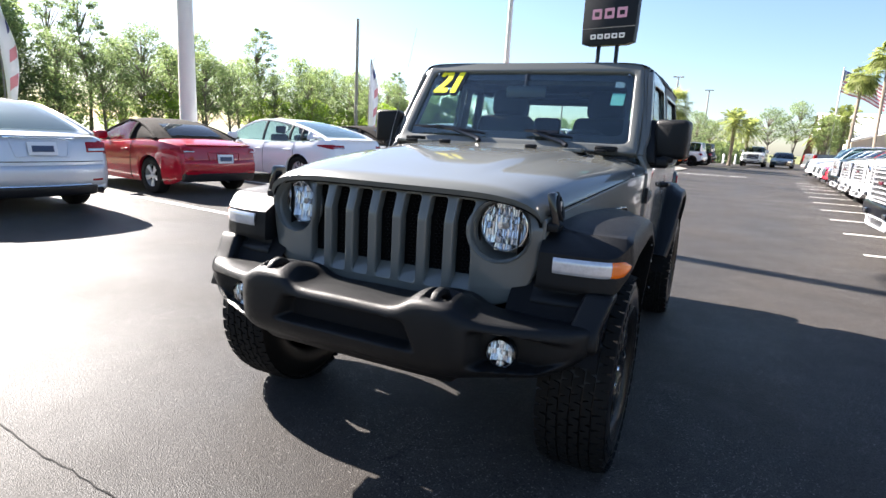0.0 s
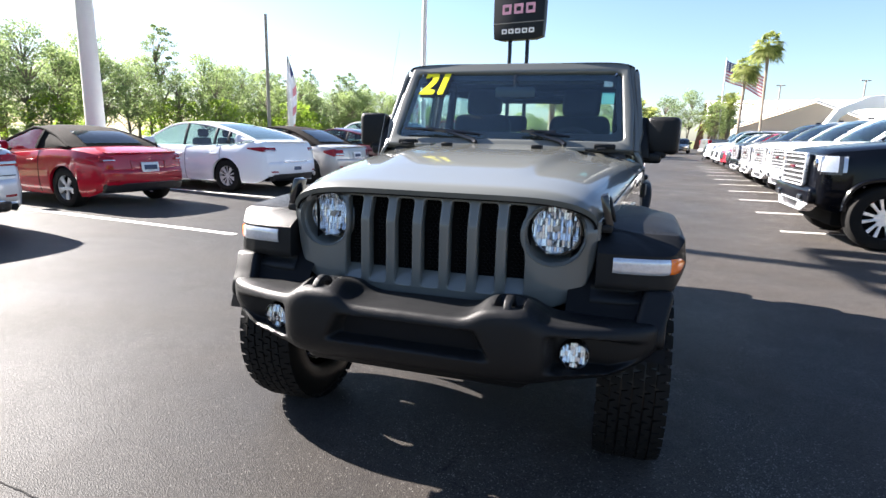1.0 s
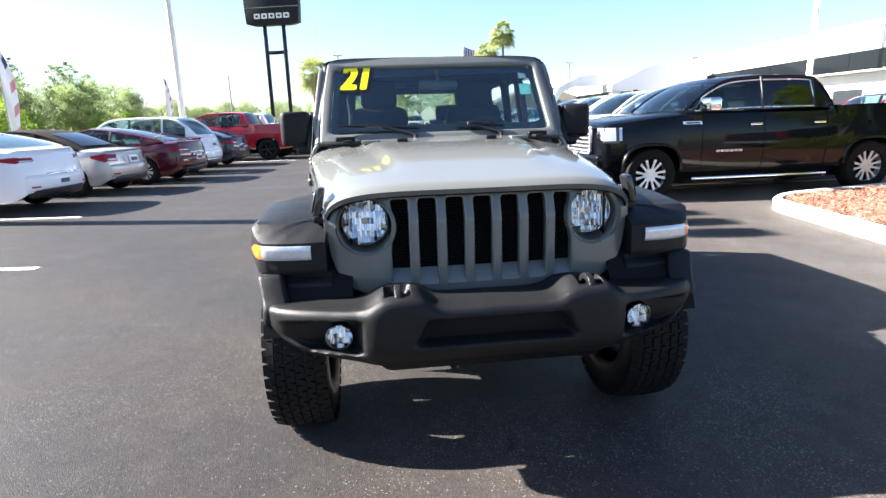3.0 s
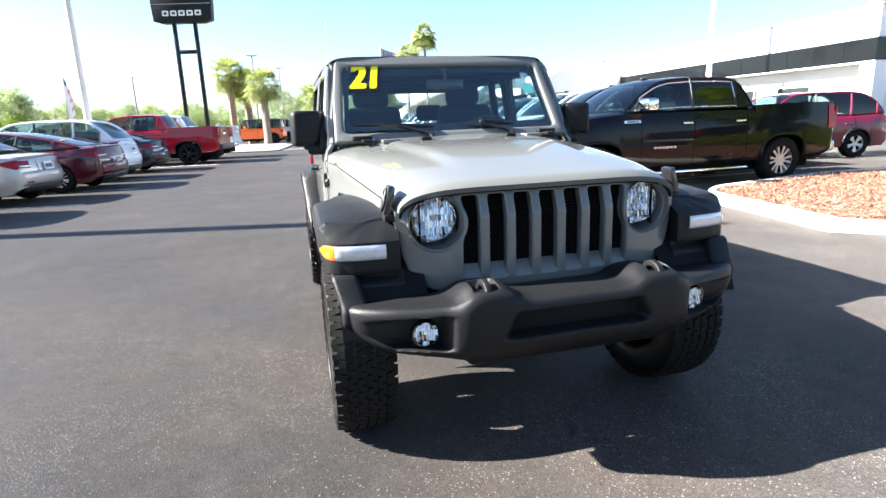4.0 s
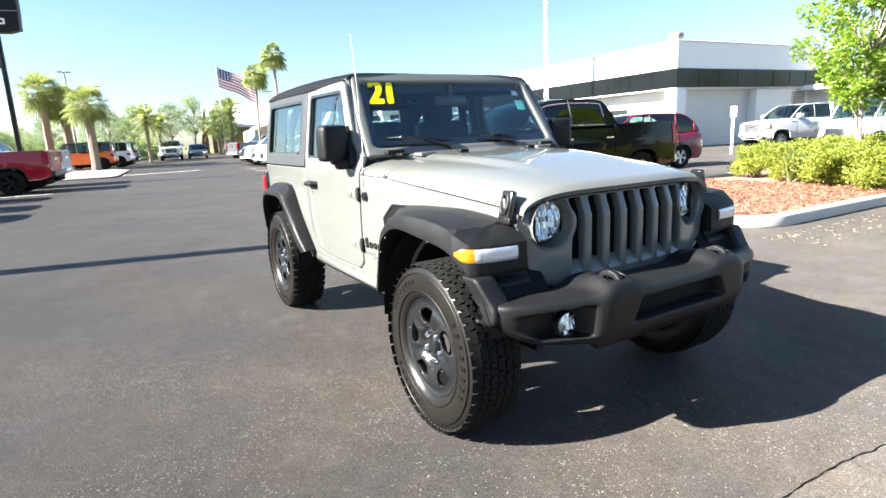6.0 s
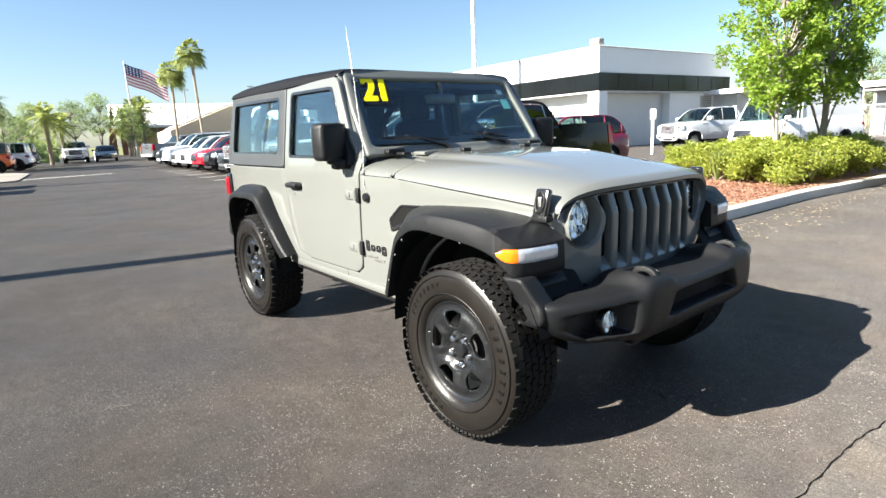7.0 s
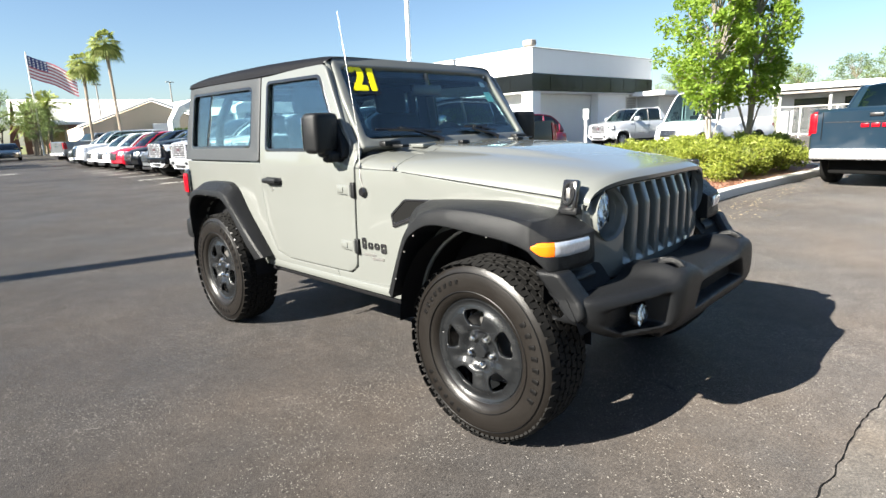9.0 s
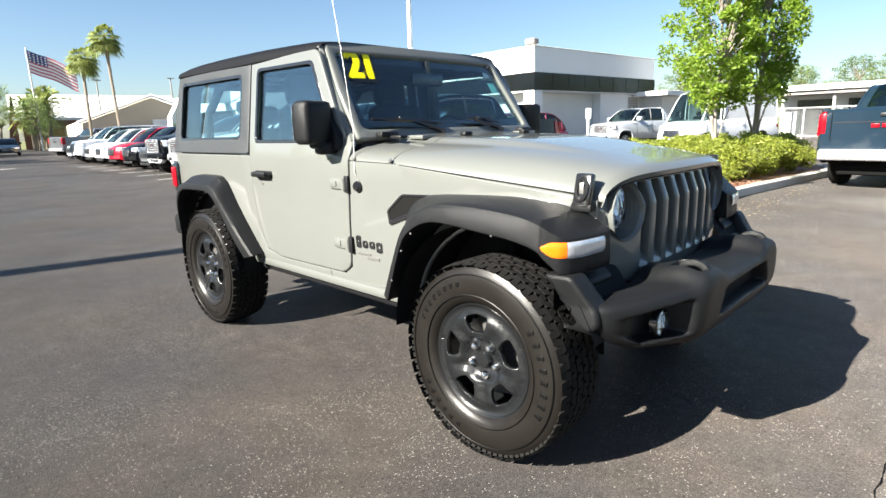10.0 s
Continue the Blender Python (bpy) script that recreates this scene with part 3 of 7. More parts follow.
# ---- hardtop and roof ----
QUARTER = rounded([(1.985, 1.262), (2.955, 1.258), (2.925, 1.648), (1.985, 1.640)], 0.04)
for s in (-1, 1):
    top = part("hardtop_side", on_side(plate(rounded([(1.877, 1.172), (3.070, 1.172), (3.045, 1.45), (2.985, 1.715), (1.877, 1.705)], 0.02), (QUARTER,), 0.030, 0.007).cut(0, CUTS_Y).cut(1, CUTS_Z), s, 0.003), M_HARDTOP, offroader, "dark grey hardtop side panel")
    part("quarter_seal", on_side(plate(rounded([(1.972, 1.250), (2.968, 1.246), (2.938, 1.660), (1.972, 1.652)], 0.045), (rounded([(2.0, 1.276), (2.94, 1.272), (2.912, 1.635), (2.0, 1.627)], 0.035),), 0.010, 0.002).cut(0, CUTS_Y), s, 0.012), M_GLOSSBLACK, top)
    part("quarter_window", on_side(plate([(1.97, 1.245), (2.97, 1.24), (2.94, 1.665), (1.97, 1.655)], (), 0.004).cut(0, CUTS_Y).cut(1, CUTS_Z), s, -0.004), M_SIDEGLASS, top)


def roof_point(u, v):
    k = math.sin((2 * u - 1) * math.pi / 2)
    y = 1.19 + 1.81 * v
    zc = curve_in(y, [(1.19, 1.752), (1.35, 1.772), (2.1, 1.792), (2.8, 1.785), (3.0, 1.760)])
    ze = lerp(y, [(1.19, 1.712), (2.0, 1.702), (3.0, 1.712)])
    return (k * lerp(y, [(1.19, 0.702), (1.9, 0.722), (3.0, 0.712)]), y, ze + (zc - ze) * max(0.0, 1 - abs(k) ** 11) ** 0.5)


roof = grid(roof_point, 30, 26)
under = grid(roof_point, 30, 26).map(lambda a, b, c: (a * 0.97, b, c - 0.035))
part("roof_panel", roof.add(under), M_ROOF, offroader, "black hardtop roof panel", sharp=60)
part("headliner", grid(roof_point, 12, 10).map(lambda a, b, c: (a * 0.95, b, c - 0.05)), M_HEADLINER, offroader)
for s in (-1, 1):
    part("screen_post", tube([(s * 0.738, 0.915, 1.235), (s * 0.733, 0.965, 1.30), (s * 0.709, 1.10, 1.52), (s * 0.684, 1.215, 1.715)], [0.026, 0.024, 0.022, 0.020], 8), M_PAINT, offroader)
    part("drip_rail", tube([(s * 0.712, 1.2, 1.704), (s * 0.726, 1.9, 1.697), (s * 0.716, 2.98, 1.705)], 0.009, 6), M_ROOF, offroader)
# rear wall: tailgate and glass
part("tailgate", plate(rounded([(-0.765, 0.58), (0.765, 0.58), (0.765, 1.17), (-0.765, 1.17)], 0.04), (), 0.03, 0.008).map(lambda a, b, c: (a, 3.045 + c, b)), M_PAINT, offroader)
part("rear_frame", plate([(-0.76, 1.17), (0.76, 1.17), (0.69, 1.72), (-0.69, 1.72)], (rounded([(-0.60, 1.26), (0.60, 1.26), (0.56, 1.64), (-0.56, 1.64)], 0.05),), 0.03, 0.006).map(lambda a, b, c: (a, 3.055 - 0.13 * (b - 1.17) + c, b)), M_HARDTOP, offroader)
part("rear_window", plate([(-0.61, 1.25), (0.61, 1.25), (0.57, 1.65), (-0.57, 1.65)], (), 0.004).map(lambda a, b, c: (a, 3.05 - 0.13 * (b - 1.17) + c, b)), M_GLASS, offroader)
part("rear_bumper", box(1.62, 0.16, 0.17, 0, 3.13, 0.62, 0.04), M_PLASTIC, offroader)
for s in (-1, 1):
    lamp = part("tail_lamp", box(0.13, 0.10, 0.22, s * 0.735, 3.075, 0.985, 0.018), M_GLOSSBLACK, offroader)
    part("lamp_lens", box(0.05, 0.085, 0.15, s * 0.785, 3.085, 0.99, 0.012).add(box(0.09, 0.03, 0.17, s * 0.735, 3.125, 0.985, 0.01)), M_RED, lamp, "red tail lens")

# ---- interior ----
dash = box(1.40, 0.30, 0.16, 0, 1.02, 1.165, 0.05, 3)
dash = part("dashboard", dash, M_INTERIOR, offroader)
part("instrument_hood", box(0.34, 0.16, 0.07, 0.36, 1.06, 1.262, 0.03, 3), M_INTERIOR, dash)
wheel_path = [(0.36 + 0.185 * math.cos(t), 1.22 + 0.075 * math.sin(t), 1.20 + 0.165 * math.sin(t)) for t in [2 * math.pi * i / 28 for i in range(29)]]
sw = part("steering_wheel", tube(wheel_path, 0.016, 8), M_INTERIOR, offroader)
part("wheel_hub", box(0.16, 0.06, 0.10, 0.36, 1.21, 1.19, 0.03).add(tube([(0.18, 1.22, 1.21), (0.54, 1.22, 1.21)], 0.014, 6)), M_INTERIOR, sw)
for sx in (-0.36, 0.36):
    seat = part("front_seat", box(0.50, 0.52, 0.16, sx, 1.50, 0.86, 0.06, 3), M_SEAT, offroader)
    part("backrest", box(0.47, 0.16, 0.62, 0, 0, 0, 0.06, 3).map(lambda a, b, c: (a * (1 - 0.12 * max(0, c / 0.3)), b, c)).turn(pose(sx, 1.80, 1.16, -14)), M_SEAT, seat)
    part("headrest", box(0.27, 0.11, 0.20, 0, 0, 0, 0.05, 3).turn(pose(sx, 1.905, 1.555, -8)), M_SEAT, seat)
    for px in (sx - 0.05, sx + 0.05):
        part("headrest_post", tube([(px, 1.885, 1.40), (px, 1.90, 1.50)], 0.007, 6), M_STEEL, seat)
bench = part("rear_bench", box(0.95, 0.45, 0.15, 0, 2.35, 0.86, 0.05, 3), M_SEAT, offroader)
part("backrest", box(0.95, 0.14, 0.46, 0, 2.60, 1.10, 0.05, 3), M_SEAT, bench)
for sx in (-0.27, 0.27):
    part("headrest", box(0.24, 0.09, 0.14, sx, 2.63, 1.42, 0.04, 3), M_SEAT, bench)
bar = Geo()
for s in (-1, 1):
    bar.add(tube([(s * 0.60, 1.22, 1.655), (s * 0.615, 1.5, 1.665), (s * 0.62, 1.95, 1.665), (s * 0.61, 2.55, 1.63), (s * 0.60, 2.80, 1.45), (s * 0.62, 2.86, 1.10)], 0.032, 8))
    bar.add(tube([(s * 0.62, 1.95, 1.66), (s * 0.66, 1.97, 1.4), (s * 0.69, 1.97, 1.05)], 0.032, 8))
bar.add(tube([(-0.62, 1.95, 1.665), (0.62, 1.95, 1.665)], 0.032, 8))
bar.add(tube([(-0.605, 2.58, 1.62), (0.605, 2.58, 1.62)], 0.030, 8))
part("roll_bar", bar, M_SEAT, offroader, "padded black roll bar")
rv = part("rear_view_mirror", box(0.25, 0.035, 0.075, 0.01, 1.14, 1.575, 0.02, 3), M_GLOSSBLACK, offroader)
part("mirror_stalk", tube([(0.01, 1.13, 1.60), (0.01, 1.15, 1.68)], 0.014, 8), M_GLOSSBLACK, rv)
for sx in (-0.34, 0.34):
    part("sun_visor", box(0.42, 0.16, 0.02, sx, 1.27, 1.695, 0.008), M_HEADLINER, offroader)
for sx in (-0.2, 0.2):
    part("speaker_pod", box(0.10, 0.06, 0.03, sx, 1.93, 1.63, 0.01), M_INTERIOR, offroader)

# ---- mirrors and antenna ----
for s in (-1, 1):
    mir = part("door_mirror", box(0.175, 0.130, 0.205, 0, 0, 0, 0.028, 3).map(lambda a, b, c: (a, b * (1 - 0.25 * abs(a) / 0.1), c)).turn(pose(s * 0.880, 1.035, 1.335, 0, 0, s * -12)), M_PLASTIC, offroader, "black plastic door mirror")
    part("mirror_glass", box(0.140, 0.004, 0.165, 0, 0.064, 0, 0.001).turn(pose(s * 0.880, 1.035, 1.335, 0, 0, s * -12)), M_CHROME, mir)
    part("mirror_arm", box(0.11, 0.08, 0.06, s * 0.825, 1.01, 1.212, 0.02, 3).add(box(0.07, 0.075, 0.05, s * 0.87, 1.02, 1.235, 0.02)), M_PLASTIC, mir)
    part("mirror_sail", on_side(plate(rounded([(0.945, 1.20), (1.03, 1.20), (1.04, 1.255), (1.10, 1.42), (1.06, 1.44), (0.955, 1.27)], 0.02), (), 0.05, 0.01), s, 0.02), M_PLASTIC, mir)
part("antenna", tube([(-0.775, 0.83, 1.03), (-0.79, 0.845, 1.10), (-0.765, 0.87, 1.30), (-0.735, 0.960, 1.62), (-0.715, 1.045, 1.95)], [0.006, 0.005, 0.0010, 0.0008, 0.0006], 6), M_STEEL, offroader, "thin whip antenna")


# ---- grille ----
def on_grille(g, out=0.0):
    def f(a, b, c):
        y = -0.412 + 0.36 * max(0.0, b - 0.985) + 0.10 * max(0.0, 0.76 - b) + 0.062 * (abs(a) / 0.6) ** 3
        return (a, y - c - out, b)
    g.map(f)
    return g


def grille_top(x):
    k = min(abs(x) / 0.616, 1.0)
    return 1.022 + (1.128 - 1.022) * max(0.0, 1 - k ** 5.5) ** 0.5 - 0.016


top_line = [(0.614 * math.sin(t), grille_top(0.614 * math.sin(t))) for t in [math.pi / 2 * (i / 14) for i in range(-14, 15)]]
low_line = [(0.614, 0.96), (0.609, 0.90), (0.600, 0.845), (0.580, 0.785), (0.545, 0.735), (0.49, 0.702), (0.418, 0.684), (0.214, 0.673), (0.0, 0.668)]
g_out = rounded(top_line + low_line + [(-a, b) for a, b in low_line[-2::-1]], 0.02, 3)
holes = []
for i in range(7):
    cx = -0.327 + 0.109 * i
    w0, w1 = -0.0345, 0.0345
    poly = [(cx + w0, 0.738), (cx + w1, 0.738), (cx + w1, 1.068), (cx + w0, 1.068)]
    if i in (0, 6):
        sg = -1 if i == 0 else 1
        pts = [(0.033, 1.066), (0.027, 1.030), (0.021, 0.985), (0.021, 0.955), (0.029, 0.91), (0.034, 0.87), (0.034, 0.738), (-0.0345, 0.738), (-0.0345, 1.068)]
        poly = [(cx + sg * a, b) for a, b in pts]
    holes.append(rounded(poly, 0.014, 4))
for s in (-1, 1):
    holes.append(circle(s * 0.460, 0.968, 0.109, 40))
grille = part("grille", on_grille(plate(g_out, holes, 0.05, 0.009, 3).cut(1, [0.76, 0.88, 0.95, 0.97, 0.985, 1.0, 1.02, 1.05, 1.1]).cut(0, [-0.56, -0.5, -0.4, -0.2, 0.2, 0.4, 0.5, 0.56]), -0.025), M_PAINT, offroader, "grey seven-slot grille", sharp=40)
part("grille_mesh", on_grille(plate([(-0.37, 0.77), (0.37, 0.77), (0.37, 1.08), (-0.37, 1.08)], (), 0.004), -0.055), M_DARK, grille, "black mesh behind the slots")
honey = Geo()
for i in range(7):
    for r in range(22):
        for q in range(3):
            honey.add(lathe([(0.0062, 0.0), (0.0078, 0.002), (0.0078, 0.0)], 6).move(-0.327 + 0.109 * i + (q - 1) * 0.0175 + (0.009 if r % 2 else 0), 0.797 + 0.0124 * r, 0))
tagged(part("honeycomb", on_grille(honey, -0.050), M_PLASTIC, grille, sharp=20), kind="stuff")
for i in range(7):
    cx = -0.327 + 0.109 * i
    sc = grid(lambda u, v: (cx + (u - 0.5) * 0.072, 0.790 - 0.054 * v, -0.004 - 0.046 * (1 - v) ** 1.3), 4, 5)
    part("slot_scoop", on_grille(sc, 0.001), M_PAINT, grille)
def facets(rng, radius, w, h, deep):
    """A bowl of small upright mirror facets, some turned away."""
    cells = Geo()
    nx, nz = int(radius / w) + 1, int(radius / h) + 1
    for i in range(-nx, nx + 1):
        for j in range(-nz, nz + 1):
            x0, z0 = i * w, j * h
            if math.hypot(x0, z0) < radius:
                depth = deep * (1 - (math.hypot(x0, z0) / (radius * 1.05)) ** 2)
                wild = rng.random() < 0.15
                tx, tz = rng.uniform(-0.4, 0.4), (rng.uniform(-1.2, -0.4) if wild else 0.22 + rng.uniform(-0.25, 0.25))
                cells.add(grid(lambda u, v: (x0 + (u - 0.5) * w, depth + 0.4 * w * math.cos((u - 0.5) * 3) + tx * (u - 0.5) * w + tz * (v - 0.5) * h, z0 + (v - 0.5) * h), 3, 2))
    return cells


M_REFLECT = mat("lamp_reflector", (0.95, 0.96, 0.98), 0.22, metal=0.85, var=0.05, scale=40, rvar=0.04)
for s in (-1, 1):
    cx, cz = s * 0.460, 0.968
    bowl = lathe([(0.113, 0.012), (0.109, -0.02), (0.102, -0.060), (0.095, -0.100), (0.0, -0.102)], 40, "y").map(lambda a, b, c: (a + cx, -0.372 - b, c + cz))
    part("lamp_recess", bowl, M_PAINT, grille)
    part("lamp_bezel", on_grille(lathe([(0.104, -0.014), (0.107, -0.004), (0.112, 0.002), (0.117, 0.000), (0.121, -0.008)], 48).map(lambda a, b, c: (a + cx, b + cz, c))), M_PAINT, grille)
    cells = facets(random.Random(3 + s), 0.085, 0.0095, 0.026, 0.016)
    lampy = -0.326
    head = part("headlamp", cells.map(lambda a, b, c: (cx + a, lampy + b, cz + 0.012 + c)), M_REFLECT, grille, "round halogen headlamp with a faceted reflector", sharp=15, merge=0)
    part("bulb_shield", lathe([(0.0, 0.0), (0.012, 0.002), (0.015, 0.012), (0.015, 0.03)], 16, "y").map(lambda a, b, c: (cx + a, lampy + 0.012 + b, cz + 0.012 + c)), M_STEEL, head)
    part("lamp_glass", lathe([(0.0, -0.020), (0.03, -0.018), (0.06, -0.011), (0.080, -0.002), (0.087, 0.006)], 40, "y").map(lambda a, b, c: (cx + a, lampy + b, cz + 0.012 + c)), M_CLEAR, head)
    part("lamp_ring", lathe([(0.085, 0.002), (0.087, -0.005), (0.090, -0.004), (0.092, 0.010), (0.092, 0.04), (0.086, 0.05)], 40, "y").map(lambda a, b, c: (cx + a, lampy + b, cz + 0.012 + c)), M_CHROME, head)


# ---- front bumper ----
def bumper_front(x, v):
    """Face of the bumper at x; v from 0 (under edge) to 1 (upper front edge)."""
    ax = abs(x)
    zt = curve_in(ax, [(0, 0.716), (0.17, 0.716), (0.22, 0.724), (0.275, 0.750), (0.35, 0.757), (0.41, 0.750), (0.47, 0.722), (0.55, 0.712), (0.72, 0.708), (0.80, 0.704), (0.86, 0.698)])
    zb = curve_in(ax, [(0, 0.500), (0.30, 0.500), (0.46, 0.508), (0.60, 0.522), (0.70, 0.536), (0.77, 0.566), (0.83, 0.604), (0.86, 0.620)])
    z = zb + (zt - zb) * v
    y = curve_in(ax, [(0, -0.688), (0.36, -0.690), (0.44, -0.684), (0.50, -0.655), (0.56, -0.634), (0.70, -0.582), (0.776, -0.540), (0.82, -0.500), (0.845, -0.455), (0.855, -0.415)])
    # rolled upper and under edges
    y += 0.020 * v ** 14 + 0.050 * (1 - v) ** 6
    # middle recess, narrower at its top
    wide = 0.300 - 0.5 * (z - 0.588)
    rec = (1 - smooth(ax, wide - 0.030, wide + 0.008)) * smooth(z, 0.576, 0.600) * (1 - smooth(z, 0.664, 0.686))
    y += 0.058 * rec
    # fog lamp pockets that run out towards the ends
    rise = 0.45 * max(0.0, ax - 0.68)
    pk = smooth(ax, 0.474, 0.512) * smooth(z, 0.546 + rise, 0.566 + rise) * (1 - smooth(z, 0.664 - 0.06 * (ax - 0.5), 0.688 - 0.06 * (ax - 0.5)))
    y += pk * (0.078 - 0.078 * smooth(ax, 0.60, 0.82))
    return y, z


def bumper_point(u, v):
    x = math.copysign(abs(2 * u - 1) ** 0.92, 2 * u - 1) * 0.855
    if v <= 0.62:
        y, z = bumper_front(x, v / 0.62)
        return (x, y, z)
    t = (v - 0.62) / 0.38
    y0, z0 = bumper_front(x, 1.0)
    y1 = -0.425 + 0.02 * smooth(abs(x), 0.5, 0.85)
    bump = 0.020 * (smooth(abs(x), 0.22, 0.30) * (1 - smooth(abs(x), 0.40, 0.48))) * math.sin(math.pi * min(1, t * 1.2))
    # open pocket round each tow hook
    bump -= 0.034 * smooth(abs(x), 0.306, 0.320) * (1 - smooth(abs(x), 0.388, 0.402)) * smooth(t, 0.10, 0.17) * (1 - smooth(t, 0.52, 0.60))
    return (x, y0 + (y1 - y0) * t, z0 + bump + 0.012 * math.sin(min(1.0, t * 2.2) * math.pi / 2) - 0.020 * t)


bm_geo = grid(bumper_point, 190, 70)
bm_geo.add(grid(lambda u, v: (lambda p: (p[0], p[1] + (-0.36 - p[1]) * v, p[2] + 0.02 * v))(bumper_point(u, 0)), 150, 2))
bumper = part("front_bumper", bm_geo, M_PLASTIC, offroader, "black moulded plastic bumper", sharp=48)
part("bumper_insert", box(0.50, 0.012, 0.07, 0, -0.628, 0.630, 0.004), M_LINER, bumper)
for s in (-1, 1):
    fog = part("fog_lamp", facets(random.Random(9 + s), 0.042, 0.008, 0.020, 0.016).map(lambda a, b, c: (s * 0.570 + a, -0.578 + b, 0.604 + c)), M_REFLECT, bumper, "round clear fog lamp", sharp=15, merge=0)
    part("fog_glass", lathe([(0.0, -0.016), (0.03, -0.012), (0.045, -0.002)], 28, "y").map(lambda a, b, c: (s * 0.570 + a, -0.580 + b, 0.604 + c)), M_CLEAR, fog)
    part("fog_ring", lathe([(0.044, 0.0), (0.047, -0.008), (0.051, -0.004), (0.054, 0.02)], 28, "y").map(lambda a, b, c: (s * 0.570 + a, -0.578 + b, 0.604 + c)), M_GLOSSBLACK, fog)
    hook = plate(rounded([(-0.535, 0.735), (-0.535, 0.772), (-0.556, 0.806), (-0.598, 0.822), (-0.640, 0.812), (-0.662, 0.786), (-0.664, 0.752), (-0.642, 0.752), (-0.638, 0.776), (-0.620, 0.792), (-0.596, 0.796), (-0.572, 0.786), (-0.562, 0.762), (-0.565, 0.735)], 0.012, 3), (), 0.026, 0.006).map(lambda a, b, c: (s * 0.352 + c, a, b - 0.026))
    part("tow_hook", hook, M_PLASTIC, offroader, "black steel tow hook")
for s in (-1, 1):
    cap = plate(rounded([(-0.290, 0.800), (-0.400, 0.805), (-0.455, 0.725), (-0.485, 0.690), (-0.490, 0.640), (-0.462, 0.612), (-0.425, 0.622), (-0.365, 0.685)], 0.02), (), 0.10, 0.018, 3)
    part("bumper_end_cap", cap.map(lambda a, b, c: (s * (0.806 + c + 0.25 * (b - 0.70) * (b > 0.70)), a, b)), M_PLASTIC, offroader, "black plastic bumper end")
for s in (-1, 1):
    part("fender_filler", grid(lambda u, v: (s * (0.55 + 0.28 * u), -0.305, 0.66 + 0.30 * v), 3, 3), M_LINER, offroader)
part("skid_plate", plate(rounded([(-0.47, 0.535), (0.47, 0.535), (0.40, 0.455), (-0.40, 0.455)], 0.02), (), 0.05, 0.01).map(lambda a, b, c: (a, -0.560 + (b - 0.455) * -0.6 - c, b)), M_PLASTIC, offroader, "black lower valance")
part("filler_panel", grid(lambda u, v: ((2 * u - 1) * 0.52, -0.405 + 0.06 * v, 0.680 - 0.11 * v), 6, 2), M_LINER, offroader)


# ---- wheel arch flares ----
def flare(stations, s, lead=()):
    """stations: (crest y, crest z, lip y, lip z, reach, rise and set-back at the body); lead: rings before the first."""
    rings = list(lead)
    for oy, oz, ly, lz, reach, rise, *back in stations:
        back = back[0] if back else 0.0
        bx = side_x(oy, min(oz, 1.1)) - 0.02
        out = 0.905 * reach
        dy, dz = ly - oy, lz - oz
        rings.append([(s * bx, oy + back, oz + rise), (s * (bx + (out - bx) * 0.5), oy + back * 0.6, oz + 0.004 + rise * 0.75), (s * (out - 0.030), oy, oz + 0.003), (s * (out - 0.010), oy + 0.05 * dy, oz + 0.05 * dz),
                      (s * (out + 0.001), oy + 0.22 * dy, oz + 0.22 * dz), (s * (out + 0.010), oy + 0.80 * dy, oz + 0.80 * dz), (s * (out + 0.009), oy + 0.94 * dy, oz + 0.94 * dz),
                      (s * out, ly, lz), (s * (out - 0.02), ly, lz + 0.002), (s * bx, ly, lz)])
    # soft steps between the given stations
    fine = []
    for i in range(len(rings) - 1):
        for k in range(6):
            t = k / 6
            p0, p1, p2, p3 = rings[max(i - 1, 0)], rings[i], rings[i + 1], rings[min(i + 2, len(rings) - 1)]
            fine.append([tuple(0.5 * (2 * b + (c - a) * t + (2 * a - 5 * b + 4 * c - d) * t * t + (3 * b - a - 3 * c + d) * t ** 3) for a, b, c, d in zip(q0, q1, q2, q3)) for q0, q1, q2, q3 in zip(p0, p1, p2, p3)])
    fine.append(rings[-1])
    return loft(fine, True, True)


FRONT = [(-0.187, 0.994, -0.175, 0.903, 1.0, 0.012), (-0.017, 1.007, -0.010, 0.918, 1.0, 0.014), (0.172, 1.006, 0.150, 0.931, 1.0, 0.014), (0.277, 0.984, 0.235, 0.926, 1.0, 0.032, 0.055), (0.345, 0.944, 0.305, 0.900, 1.0, 0.062, 0.090),
         (0.406, 0.880, 0.375, 0.848, 1.0, 0.070, 0.092), (0.474, 0.770, 0.440, 0.745, 0.985, 0.050, 0.065), (0.585, 0.560, 0.540, 0.535, 0.96, 0.0)]
REAR = [(1.835, 0.560, 1.925, 0.535, 0.96, 0.0), (1.936, 0.668, 1.990, 0.628, 0.98, 0.010), (2.080, 0.822, 2.120, 0.790, 0.99, 0.020), (2.170, 0.928, 2.190, 0.878, 1.0, 0.030), (2.225, 0.966, 2.245, 0.915, 1.0, 0.040), (2.310, 0.986, 2.345, 0.933, 1.0, 0.045),
        (2.580, 0.984, 2.600, 0.930, 1.0, 0.045), (2.700, 0.970, 2.690, 0.918, 1.0, 0.040), (2.790, 0.932, 2.750, 0.885, 1.0, 0.030), (2.870, 0.820, 2.820, 0.800, 0.99, 0.020), (2.930, 0.620, 2.890, 0.610, 0.96, 0.0)]
# the lamp housing's front, seen from above, from beside the grille to the outer side
NOSE = [(0.615, -0.396), (0.690, -0.400), (0.790, -0.389), (0.845, -0.374), (0.872, -0.354), (0.892, -0.318), (0.902, -0.292), (0.905, -0.275)]


